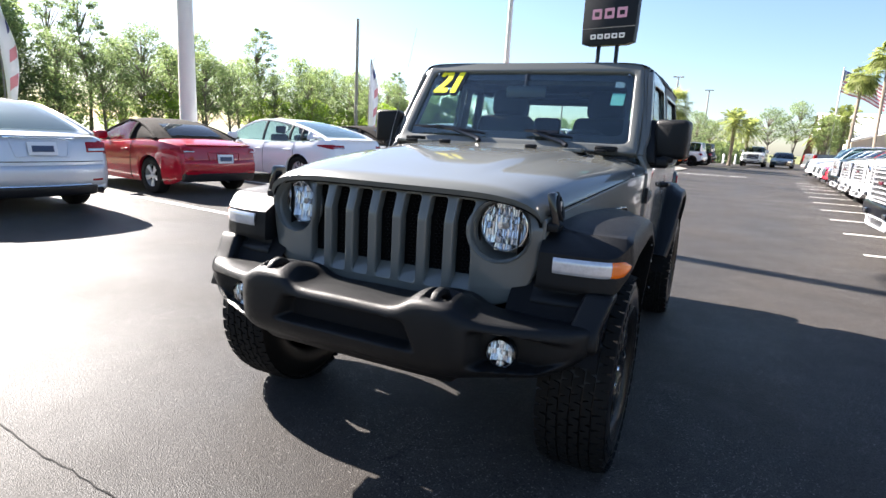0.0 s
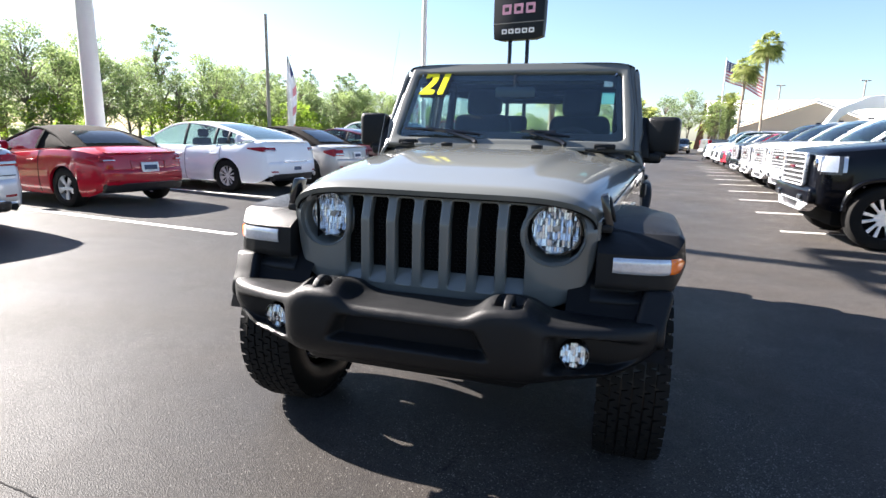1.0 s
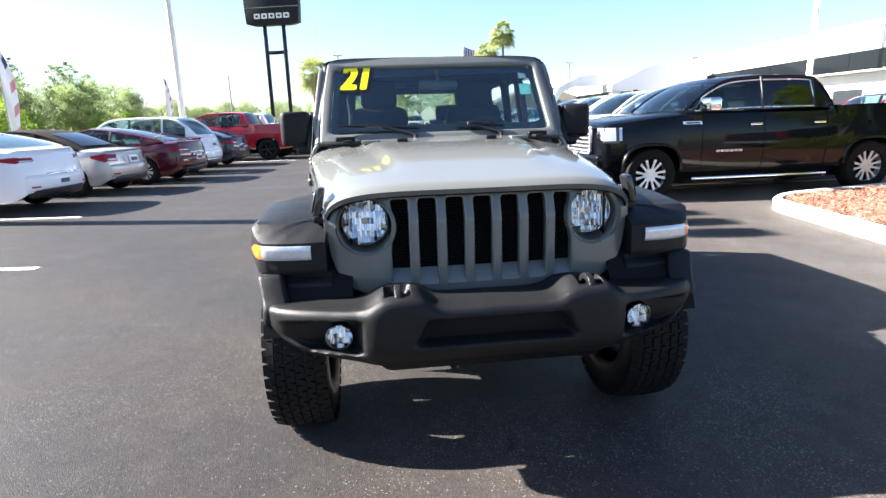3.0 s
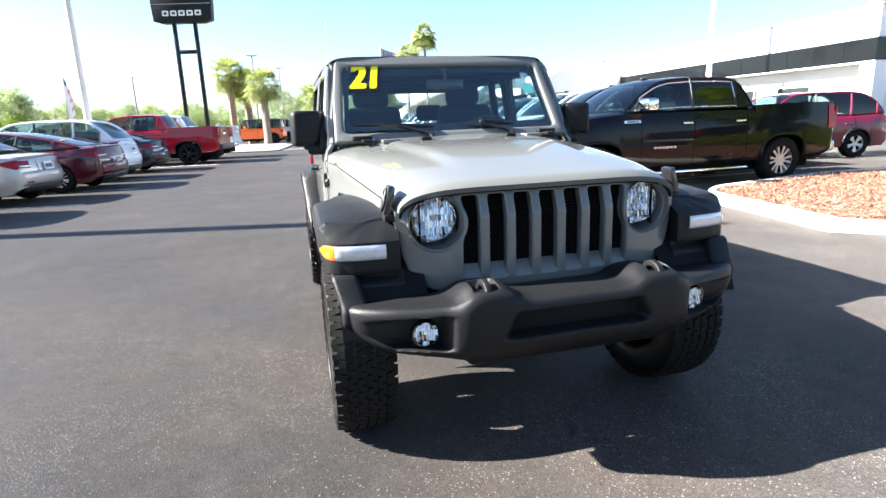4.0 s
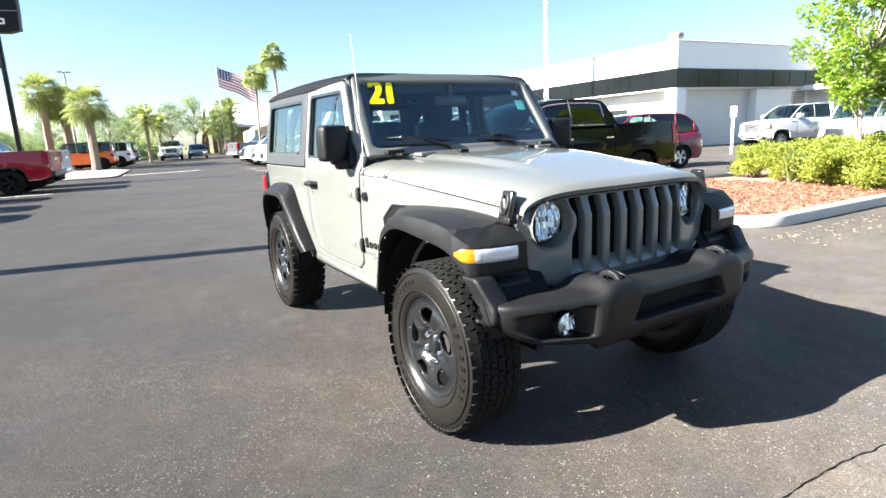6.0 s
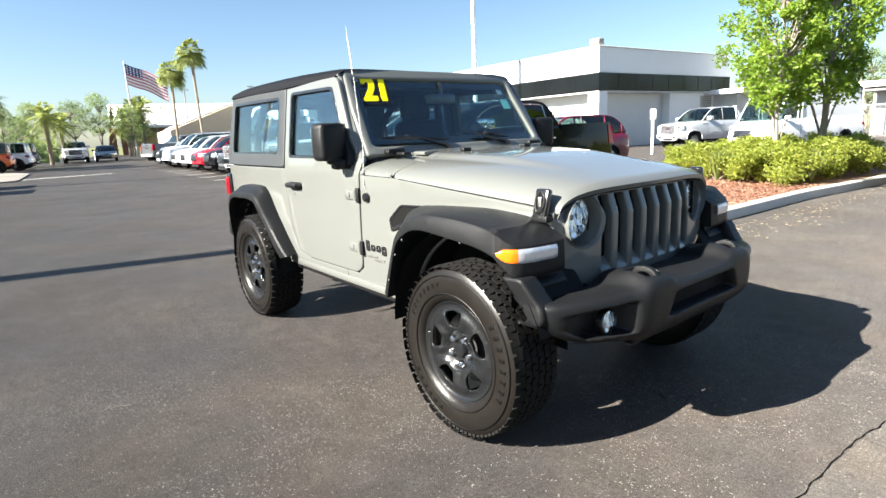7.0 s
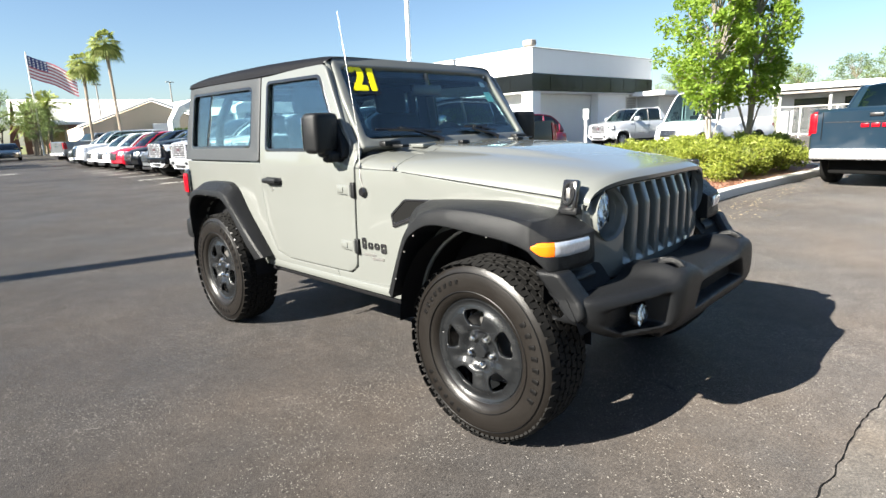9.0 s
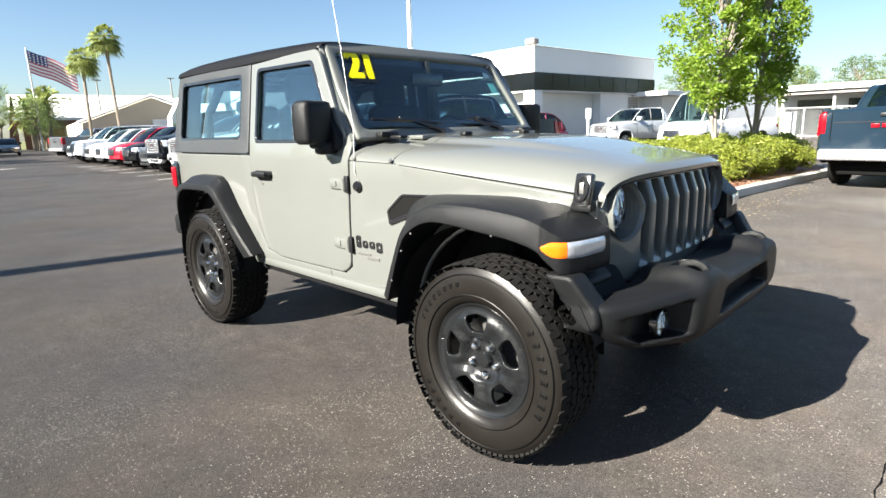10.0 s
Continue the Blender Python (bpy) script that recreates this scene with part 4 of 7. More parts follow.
def nose(u):
    """A place along that line, u from 0 to 1 by its length."""
    steps = [math.dist(a, b) for a, b in zip(NOSE, NOSE[1:])]
    d = u * sum(steps)
    for (a, b), q in zip(zip(NOSE, NOSE[1:]), steps):
        if d <= q:
            return (a[0] + (b[0] - a[0]) * d / q, a[1] + (b[1] - a[1]) * d / q)
        d -= q
    return NOSE[-1]


def housing_ring(u):
    x, y = nose(u)
    ix, iy = 0.600 + 0.02 * u, -0.200 - 0.075 * u ** 2
    edge = lerp(u, [(0, 0.925), (0.66, 0.925), (0.80, 0.938), (0.90, 0.962), (1, 0.977)])
    low = lerp(u, [(0, 0.795), (0.75, 0.800), (1, 0.880)])
    top = lerp(u, [(0, 1.004), (0.8, 1.000), (1, 0.989)])
    h = edge - low
    return [(ix, iy, top), (x + (ix - x) * 0.45, y + (iy - y) * 0.45, edge + (top - edge) * 0.66), (x + (ix - x) * 0.08, y + (iy - y) * 0.08, edge + 0.010), (x, y, edge - 0.004),
            (x + 0.002 * u, y - 0.001, edge - 0.22 * h), (x + 0.010 * u, y - 0.005, low + 0.20 * h), (x + 0.009 * u, y - 0.004, low + 0.06 * h),
            (x, y, low), (x + (ix - x) * 0.08, y + 0.012, low + 0.002), (ix, iy + 0.02, low)]


for s in (-1, 1):
    fl = part("front_flare", flare(FRONT, s, [[(s * a, b, c) for a, b, c in housing_ring(i / 12)] for i in range(13)]), M_PLASTIC, offroader, "black plastic wheel arch flare round the front lamp", sharp=28)
    part("rear_flare", flare(REAR, s), M_PLASTIC, offroader, "black plastic wheel arch flare", sharp=28)

    def lens(u0, u1, n):
        """A raised lens along the nose between two places, its outer end pointed."""
        def at(u, v, out):
            x, y = nose(u)
            p, q = nose(min(u + 0.01, 1)), nose(max(u - 0.01, 0))
            d = Vector((p[1] - q[1], -(p[0] - q[0]))).normalized()
            tip = smooth(u, 0.82, 0.955)
            z0, z1 = 0.856 + 0.026 * tip, 0.914 - 0.012 * tip - 0.004 * (1 - u)
            return (s * (x + d.x * out), y + d.y * out, z0 + (z1 - z0) * v)
        g = grid(lambda a, b: at(u0 + (u1 - u0) * a, b, 0.010 - 0.006 * abs(2 * b - 1) ** 4), n, 8)
        rim = [at(u0 + (u1 - u0) * i / n, 0, 0.004) for i in range(n + 1)]
        top = [at(u0 + (u1 - u0) * i / n, 1, 0.004) for i in range(n + 1)]
        back = [at(u0 + (u1 - u0) * i / n, v, -0.02) for v in (0, 1) for i in range(n + 1)]
        k = n + 1
        g.add(Geo(rim + top + back, [(i, i + 1, 2 * k + i + 1, 2 * k + i) for i in range(n)] + [(k + i, k + i + 1, 3 * k + i + 1, 3 * k + i) for i in range(n)] + [(0, k, 3 * k, 2 * k), (n, k + n, 3 * k + n, 2 * k + n)]))
        return g

    lampw = part("turn_signal", lens(0.155, 0.690, 14), M_LAMPWHITE, fl, "clear front lamp")
    part("amber_lens", lens(0.693, 0.955, 10), M_AMBER, lampw, "amber side lens")
    # stepped liner below the flare, down to the bumper
    part("fender_liner", grid(lambda u, v: (s * (0.60 + 0.262 * u), -0.372 + 0.045 * u ** 3 + 0.014 * math.sin(v * 12.5) * (0.4 + 0.6 * u) - 0.055 * v, 0.800 - 0.125 * v), 8, 18), M_PLASTIC, offroader)
    vent = on_side(plate(rounded([(0.36, 1.010), (0.556, 1.006), (0.648, 0.926), (0.636, 0.855), (0.44, 0.93)], 0.014), (rounded([(0.40, 0.998), (0.549, 0.995), (0.634, 0.921), (0.626, 0.880), (0.47, 0.94)], 0.010),), 0.030, 0.004).cut(0, CUTS_Y), s, 0.004)
    vent_ob = part("fender_vent", vent, M_GLOSSBLACK, offroader, "black fender vent")
    part("vent_mesh", on_side(plate(rounded([(0.39, 1.003), (0.552, 1.000), (0.640, 0.924), (0.630, 0.870), (0.46, 0.935)], 0.010), (), 0.010).cut(0, CUTS_Y), s, 0.010), M_DARK, vent_ob)
    for by, bz in ((0.40, 0.790), (0.47, 0.650), (0.335, 0.872), (2.075, 0.735), (2.165, 0.855), (-0.09, 0.912), (2.30, 0.927), (2.50, 0.930)):
        part("clip", lathe([(0.0, 0.004), (0.004, 0.003), (0.005, 0.0)], 8, "x").map(lambda a, b, c: (s * (0.907 + a), by + b, bz + c)), M_STEEL, offroader)
    # sill, rail under it
    part("sill", box(0.05, 1.42, 0.05, s * 0.762, 1.24, 0.515, 0.015), M_PAINT, offroader)
    part("sill_seam", tube([(s * (side_x(1.12, z) + 0.009), 1.12 - 0.35 * (0.572 - z), z) for z in (0.572, 0.545, 0.515)], 0.002, 5), M_DARK, offroader)
    part("rock_rail", box(0.07, 1.50, 0.05, s * 0.70, 1.24, 0.465, 0.015).add(tube([(s * 0.725, 0.60, 0.468), (s * 0.725, 1.90, 0.468)], 0.022, 8)), M_LINER, offroader)
# maker's badge on the cowl side as plain shapes, and finer bars under it
for s in (-1, 1):
    for k, (w, h, dz) in enumerate(((0.030, 0.062, 0.0), (0.034, 0.036, -0.010), (0.034, 0.036, -0.010), (0.036, 0.052, -0.018))):
        yb = 0.872 - 0.046 * k - 0.02
        part("badge_shape", on_side(plate(rounded([(yb - w / 2, 0.757 + dz - h / 2), (yb + w / 2, 0.757 + dz - h / 2), (yb + w / 2, 0.757 + dz + h / 2), (yb - w / 2, 0.757 + dz + h / 2)], 0.012), (circle(yb, 0.757 + dz + 0.004, 0.007, 10),), 0.006, 0.001), s, 0.012), M_GLOSSBLACK, offroader)
    part("badge_bar", on_side(plate(rounded([(0.775, 0.692), (0.865, 0.692), (0.865, 0.702), (0.775, 0.702)], 0.002), (), 0.003).cut(0, CUTS_Y), s, 0.012), M_STEEL, offroader)
    part("badge_bar", on_side(plate(rounded([(0.720, 0.672), (0.80, 0.672), (0.80, 0.685), (0.720, 0.685)], 0.002), (), 0.003).cut(0, CUTS_Y), s, 0.012), M_STEEL, offroader)

# ---- wheels ----
def tyre_geo(r=0.399, half=0.124, rim=0.236):
    prof = [(rim - 0.006, -half + 0.036), (rim + 0.004, -half + 0.018), (rim + 0.022, -half + 0.008), (rim + 0.045, -half), (rim + 0.085, -half + 0.001), (r - 0.050, -half + 0.006), (r - 0.028, -half + 0.014), (r - 0.014, -half + 0.026), (r - 0.011, -half + 0.045)]
    prof = prof + [(a, -b) for a, b in reversed(prof)]
    return lathe(prof, 72, "x")


def tread_geo(r=0.399, half=0.124, blocks=84, seed=1):
    rng = random.Random(seed)
    g = Geo()
    rows = [(-0.096, 0.034), (-0.059, 0.033), (-0.0195, 0.035), (0.0195, 0.035), (0.059, 0.033), (0.096, 0.034)]
    for q, (w, wid) in enumerate(rows):
        for i in range(blocks):
            a0 = 2 * math.pi * (i + 0.5 * (q % 2) + 0.04 * rng.random()) / blocks
            da = 2 * math.pi / blocks * (0.435 + 0.03 * rng.random())
            skew = 0.006 * (1 if (i + q) % 2 else -1)
            vs = []
            for rr, sh in ((r - 0.010, 1.0), (r, 0.95)):
                for ww, aa in ((-1, -1), (1, -1), (1, 1), (-1, 1)):
                    a = a0 + aa * da * sh + ww * skew * 2
                    edge = abs(w) > 0.08
                    drop = 0.010 if edge and (ww * w > 0) and rr == r else 0.0
                    x = w + ww * wid / 2 * sh + (0.012 * np.sign(w) if edge and ww * w > 0 else 0)
                    vs.append((x, (rr - drop) * math.cos(a), (rr - drop) * math.sin(a)))
            n = len(g.v)
            g.v += vs
            g.f += [tuple(n + j for j in f) for f in ((4, 5, 6, 7), (0, 1, 5, 4), (1, 2, 6, 5), (2, 3, 7, 6), (3, 0, 4, 7))]
    # shoulder lugs that run onto the sidewall
    for s in (-1, 1):
        for i in range(blocks):
            a0 = 2 * math.pi * (i + 0.25) / blocks
            low = 0.036 if i % 2 else 0.024
            n = len(g.v)
            for rr, dx in ((r - 0.012, 0.013), (r - low, 0.004)):
                for aa in (-0.024, 0.024):
                    g.v.append((s * (half - 0.024 + dx * 0.6), rr * math.cos(a0 + aa), rr * math.sin(a0 + aa)))
            for rr, dx in ((r - 0.012, 0.013), (r - low, 0.004)):
                for aa in (-0.030, 0.030):
                    g.v.append((s * (half - 0.034), rr * math.cos(a0 + aa), rr * math.sin(a0 + aa)))
            g.f += [(n, n + 1, n + 3, n + 2), (n, n + 4, n + 5, n + 1), (n + 2, n + 3, n + 7, n + 6), (n, n + 2, n + 6, n + 4), (n + 1, n + 5, n + 7, n + 3)]
    return g


def rim_geo():
    """A pressed steel disc of radius 0.236 with five rounded windows."""
    hl = []
    for i in range(5):
        c = 90 + 72 * i
        hl.append(rounded([(rr * math.cos(radians(c + da)), rr * math.sin(radians(c + da))) for rr, da in ((0.118, -13), (0.116, 0), (0.118, 13), (0.150, 18.5), (0.184, 18), (0.188, 0), (0.184, -18), (0.150, -18.5))], 0.012, 4))
    g = plate(circle(0, 0, 0.230, 72), hl, 0.018, 0.0045, 3)

    def dish(a, b, c):
        r = math.hypot(a, b)
        th = math.degrees(math.atan2(b, a)) - 90
        off = abs((th + 36) % 72 - 36)
        d = curve_in(r, [(0.0, -0.034), (0.066, -0.034), (0.078, -0.030), (0.092, -0.010), (0.110, -0.003), (0.165, -0.002), (0.192, -0.008), (0.214, -0.013), (0.230, -0.002)])
        valley = math.exp(-((36 - off) / 9.0) ** 2) * smooth(r, 0.085, 0.105) * (1 - smooth(r, 0.125, 0.175))
        swell = smooth(off, 10, 20) * smooth(r, 0.09, 0.12) * (1 - smooth(r, 0.17, 0.20))
        return (c + d - 0.013 * valley + 0.006 * swell, a, b)
    lines = [-0.22 + 0.02 * i for i in range(23)]
    g.cut(0, lines).cut(1, lines)
    g.map(dish)
    g.add(lathe([(0.2365, -0.004), (0.240, 0.002), (0.236, 0.005), (0.229, 0.001), (0.222, -0.05), (0.205, -0.16)], 72, "x"))
    return g


TYRE, TREAD, RIM = tyre_geo().mesh("tyre"), tread_geo().mesh("tread", 20, 0), rim_geo().mesh("rim", 40)
for me, mm in ((TYRE, M_RUBBER), (TREAD, M_TREAD), (RIM, M_RIM)):
    me.materials.append(mm)
SIDEBARS = Geo()
for a0, n, step, hh in ((60, 8, 8.5, 0.030), (205, 6, 8.0, 0.026), (300, 8, 7.0, 0.022)):
    for i in range(n):
        a = radians(a0 + i * step)
        SIDEBARS.add(box(0.004, 0.017, hh, 0, 0, 0, 0.002).add(box(0.004, 0.006, hh * 0.4, 0, 0.008, hh * 0.2)).turn(Matrix.Rotation(-a, 4, "X") @ Matrix.Translation((0.1235, 0, 0.314))))
SIDEBARS.add(lathe([(0.349, 0.1205), (0.351, 0.1225), (0.354, 0.1195)], 60, "x"))
SIDEBARS.add(lathe([(0.268, 0.1225), (0.270, 0.1250), (0.273, 0.1232)], 60, "x"))
BARS = SIDEBARS.mesh("sidewall_relief")
BARS.materials.append(M_LETTERING)
for s in (-1, 1):
    for wy in (0.0, 2.459):
        wh = new("wheel")
        wh.parent = offroader
        wh.matrix_basis = pose(s * 0.773, wy, 0.396, 0, 0, 180 if s < 0 else 0) @ pose(0, 0, 0, 6 if wy == 0 else 40)
        part("tyre", TYRE, None, wh)
        part("tread", TREAD, None, wh)
        part("sidewall_relief", BARS, None, wh)
        part("rim", RIM, None, wh, "satin black five-spoke steel rim").location = (0.092, 0, 0)
        part("hub_cap", lathe([(0.0, 0.090), (0.030, 0.088), (0.036, 0.080), (0.038, 0.06)], 24, "x"), M_RIM, wh)
        part("brake_disc", lathe([(0.05, 0.02), (0.16, 0.02), (0.16, 0.0), (0.05, 0.0)], 32, "x"), M_STEEL, wh)
        for i in range(5):
            a = radians(54 + 72 * i)
            part("lug_nut", lathe([(0.0, 0.098), (0.009, 0.096), (0.015, 0.088), (0.016, 0.062)], 10, "x").move(0, 0.0635 * math.cos(a), 0.0635 * math.sin(a)), M_CHROME, wh)
# axles and under parts
under = tube([(-0.68, 0.0, 0.40), (0.68, 0.0, 0.40)], 0.045, 10).add(tube([(-0.68, 2.459, 0.40), (0.68, 2.459, 0.40)], 0.05, 10))
under.add(box(0.20, 0.22, 0.22, 0.15, 0.0, 0.40, 0.06)).add(box(0.24, 0.26, 0.24, 0, 2.459, 0.40, 0.07))
for s in (-1, 1):
    under.add(box(0.09, 3.3, 0.12, s * 0.42, 1.30, 0.52, 0.02))
    under.add(tube([(s * 0.40, 0.02, 0.36), (s * 0.36, 0.9, 0.46)], 0.025, 8))
    under.add(tube([(s * 0.55, 0.06, 0.42), (s * 0.55, 0.10, 0.95)], 0.035, 8))
under.add(box(0.5, 1.0, 0.14, 0, 1.3, 0.45, 0.04)).add(box(0.9, 0.5, 0.2, 0, 2.85, 0.52, 0.05))
part("chassis", under, M_LINER, offroader)

# ---- parked vehicles ----
M_CARGLASS = glass("car_glass", (0.33, 0.43, 0.42), 1.0, 0.60)
M_LAMPDARK = mat("smoked_lamp", (0.020, 0.021, 0.024), 0.15, coat=0.3, var=0.7, scale=25)
M_TRIM = mat("black_trim", (0.012, 0.012, 0.013), 0.4)
M_ALLOY = mat("machined_alloy", (0.60, 0.60, 0.61), 0.32, metal=0.35, var=0.06)
M_PLATE = mat("plate_white", (0.70, 0.71, 0.72), 0.5, var=0.05)
M_PLATEINK = mat("plate_ink", (0.03, 0.05, 0.10), 0.5)
M_CLOTH = mat("black_canvas", (0.011, 0.0095, 0.0088), 0.9, var=0.2, bump=0.4, fine=300, spec=0.08)
M_BLACK = mat("black_paint", (0.0015, 0.0019, 0.0034), 0.3, coat=0.4, var=0.04, spec=0.05)
M_WHITECAR = paint("white_paint", (0.78, 0.79, 0.81), 0.0, 0.35)
M_STEELCAR = paint("steel_paint", (0.36, 0.37, 0.39), 0.4, 0.35)
M_SILVER = paint("silver_paint", (0.52, 0.54, 0.57), 0.35, 0.35)
M_CHAMPAGNE = paint("champagne_paint", (0.42, 0.41, 0.39), 0.5, 0.35)
M_REDCAR = paint("bright_red_paint", (0.34, 0.003, 0.016), 0.0, 0.3)
M_BURGUNDY = paint("burgundy_paint", (0.065, 0.004, 0.012), 0.0, 0.3)
M_CHERRY = paint("cherry_red_paint", (0.130, 0.006, 0.026), 0.0, 0.3)
M_TRUCKRED = paint("truck_red_paint", (0.30, 0.004, 0.014), 0.0, 0.3)
M_ORANGE = paint("orange_paint", (0.72, 0.13, 0.015), 0.0, 0.35)
M_BLUE = paint("slate_blue_paint", (0.008, 0.019, 0.032), 0.1, 0.3)
M_GREYCAR = paint("grey_paint", (0.13, 0.14, 0.15), 0.4, 0.3)
M_MIDNIGHT = paint("midnight_blue_paint", (0.010, 0.015, 0.028), 0.2, 0.3)

CAR_TYRE = lathe([(0.60, -0.30), (0.64, -0.36), (0.80, -0.38), (0.93, -0.34), (0.99, -0.26), (1.0, 0), (0.99, 0.26), (0.93, 0.34), (0.80, 0.38), (0.64, 0.36), (0.60, 0.30)], 40, "x").mesh("tyre")
CAR_TYRE.materials.append(M_TREAD)


def spoke_rim(n, width, inner, name, material, pair=False, slots=False):
    """An alloy rim of radius 0.64 with n openings."""
    hl = []
    for i in range(n):
        c = 90 + 360 / n * i
        w = 360 / n * (1 - width) / 2
        for d in ((-0.55 * w, 0.55 * w) if pair else (0,)):
            ww = w * (0.40 if pair else 1)
            hl.append(rounded([(rr * math.cos(radians(c + d + k)), rr * math.sin(radians(c + d + k))) for rr, k in ((inner, -ww * 0.7), (inner, ww * 0.7), (0.54, ww), (0.54, -ww))], 0.03, 3))
    if slots:
        for i in range(n):
            c = 90 + 360 / n * (i + 0.5)
            hl.append(rounded([(rr * math.cos(radians(c + k)), rr * math.sin(radians(c + k))) for rr, k in ((0.24, -5), (0.24, 5), (0.53, 7.5), (0.53, -7.5))], 0.02, 3))
    g = plate(circle(0, 0, 0.63, 48), hl, 0.06, 0.012).map(lambda a, b, c: (c + 0.20 + 0.10 * math.hypot(a, b), a, b))
    g.add(lathe([(0.65, 0.30), (0.64, 0.33), (0.61, 0.30), (0.58, 0.1), (0.57, -0.2)], 48, "x"))
    g.add(lathe([(0.0, 0.26), (0.08, 0.26), (0.10, 0.20)], 16, "x"))
    me = g.mesh(name, 40)
    me.materials.append(material)
    return me


RIMS = {"five": spoke_rim(5, 0.42, 0.16, "five_spoke_rim", M_ALLOY), "multi": spoke_rim(5, 0.30, 0.14, "split_spoke_rim", M_ALLOY, True), "truck": spoke_rim(6, 0.60, 0.20, "six_spoke_rim", M_ALLOY, False, True), "dark": spoke_rim(6, 0.4, 0.18, "dark_rim", M_RIM)}
WELL = lathe([(0.0, -0.02), (0.62, -0.02), (0.62, 0.02), (0.0, 0.02)], 24, "x").mesh("wheel_back")
WELL.materials.append(M_DARK)


class Shape:
    """The skin of a car's lower body; s runs from the nose to the tail."""

    def __init__(self, sp):
        self.sp = sp
        self.L, self.W = sp["L"], sp["W"]
        self.axles = (sp["fo"], sp["fo"] + sp["wb"])

    def top(self, s):
        return curve_in(s, self.sp["top"])

    def half(self, s):
        t0, t1 = self.sp.get("taper", (0.16, 0.12))
        a = max(0.0, 1 - s / 0.9)
        b = max(0.0, 1 - (self.L - s) / 0.7)
        return self.W / 2 * (1 - t0 * a ** 2.2 - t1 * b ** 2.2)

    def arch(self):
        return (self.sp["r"] * 1.16, 2.9) if self.sp.get("square") else (self.sp["r"] * 1.11, 2.1)

    def low(self, s):
        z = self.sp.get("sill", 0.24)
        z += 0.10 * max(0.0, 1 - s / 0.35) ** 2 + 0.12 * max(0.0, 1 - (self.L - s) / 0.4) ** 2
        R, e = self.arch()
        for ax in self.axles:
            d = abs(s - ax)
            if d < R:
                z = max(z, self.sp["r"] + R * (1 - (d / R) ** e) ** (1 / e) * 0.98)
        return z

    def ring(self, s):
        zt, zb, w = self.top(s), self.low(s), self.half(s)
        z0 = self.sp.get("sill", 0.24)
        bed = self.sp.get("bed")
        fr = [(0.94, 0.0), (0.985, 0.14), (1.0, 0.38), (0.992, 0.62), (0.985, 0.72), (0.965, 0.86), (0.93, 0.955), (0.86, 0.99), (0.5, 1.0), (0.0, 1.0)]
        out = []
        for k, (fy, fz) in enumerate(fr):
            z = max(z0 + fz * (zt - z0), zb)
            if k >= 7:
                z += (0.0, 0.018, 0.026)[k - 7] * (0.3 if bed else 1)
            out.append((fy * w, z))
        if bed and bed[0] < s < bed[1]:
            out[6] = (0.955 * w, zt)
            out[7] = (0.90 * w, zt)
            out[8] = (0.90 * w, zt - 0.45)
            out[9] = (0.0, zt - 0.45)
        return out

    def side(self, s, z):
        r = self.ring(s)
        for (y0, z0), (y1, z1) in zip(r, r[1:]):
            if z0 <= z <= z1 and z1 > z0:
                return y0 + (y1 - y0) * (z - z0) / (z1 - z0)
        return r[2][0]

    def stations(self):
        L = self.L
        st = {0.0, 0.02, 0.05, 0.10, 0.16, 0.25, L - 0.25, L - 0.16, L - 0.10, L - 0.05, L - 0.02, L}
        n = int(L / 0.16)
        st |= {L * i / n for i in range(1, n)}
        R, e = self.arch()
        for ax in self.axles:
            st |= {ax + R * math.copysign(abs(math.cos(math.pi * i / 18)) ** (2 / e), math.cos(math.pi * i / 18)) for i in range(19)} | {ax - R - 0.004, ax + R + 0.004}
        bed = self.sp.get("bed")
        if bed:
            st |= {bed[0], bed[0] + 0.003, bed[1], bed[1] - 0.003}
        st = sorted(q for q in st if 0 <= q <= L)
        return [q for i, q in enumerate(st) if i == 0 or q - st[i - 1] > 0.0015]

    def body(self):
        rings = []
        for s in self.stations():
            # rounded nose and tail
            k = 1 - 0.05 * max(0.0, 1 - s / 0.10) ** 2 - 0.05 * max(0.0, 1 - (self.L - s) / 0.10) ** 2
            r = [(y * k, 0.62 + (z - 0.62) * k) for y, z in self.ring(s)]
            x = self.mx(s)
            rings.append([(x, y, z) for y, z in r] + [(x, -y, z) for y, z in reversed(r[:-1])])
        g = loft(rings, False, False)
        for ring in (rings[0], rings[-1]):
            n = len(ring) // 2
            g.add(grid(lambda u, v: (lambda p: (p[0], p[1] * (2 * u - 1), p[2]))(ring[round(v * n)]), 14, n))
        return g

    def mx(self, s):
        return self.L / 2 - s

    def strip(self, pts, r=0.006, sgn=1):
        """A thin line on the skin through (s, z) places."""
        return tube([(self.mx(s), sgn * (self.side(s, z) + 0.001), z) for s, z in pts], r, 5)

    def patch(self, s0, s1, z0, z1, sgn=1, out=0.012, nu=6, nv=4, point=0.0):
        """A raised pane that follows the skin; point narrows its first end."""
        zc = (z0 + z1) / 2 + 0.2 * (z1 - z0)

        def zz(u, v):
            z = z0 + (z1 - z0) * v
            return zc + (z - zc) * (1 - point * (1 - u))
        g = grid(lambda u, v: (self.mx(s0 + (s1 - s0) * u), sgn * (self.side(s0 + (s1 - s0) * u, zz(u, v)) + out), zz(u, v)), nu, nv)
        g.add(grid(lambda u, v: (self.mx(s0 + (s1 - s0) * u), sgn * (self.side(s0 + (s1 - s0) * u, zz(u, v)) - 0.03), zz(u, v)), nu, nv))
        n = (nu + 1) * (nv + 1)
        c = nu + 1
        for i in range(nu):
            g.f += [(i, i + 1, n + i + 1, n + i), (nv * c + i, nv * c + i + 1, n + nv * c + i + 1, n + nv * c + i)]
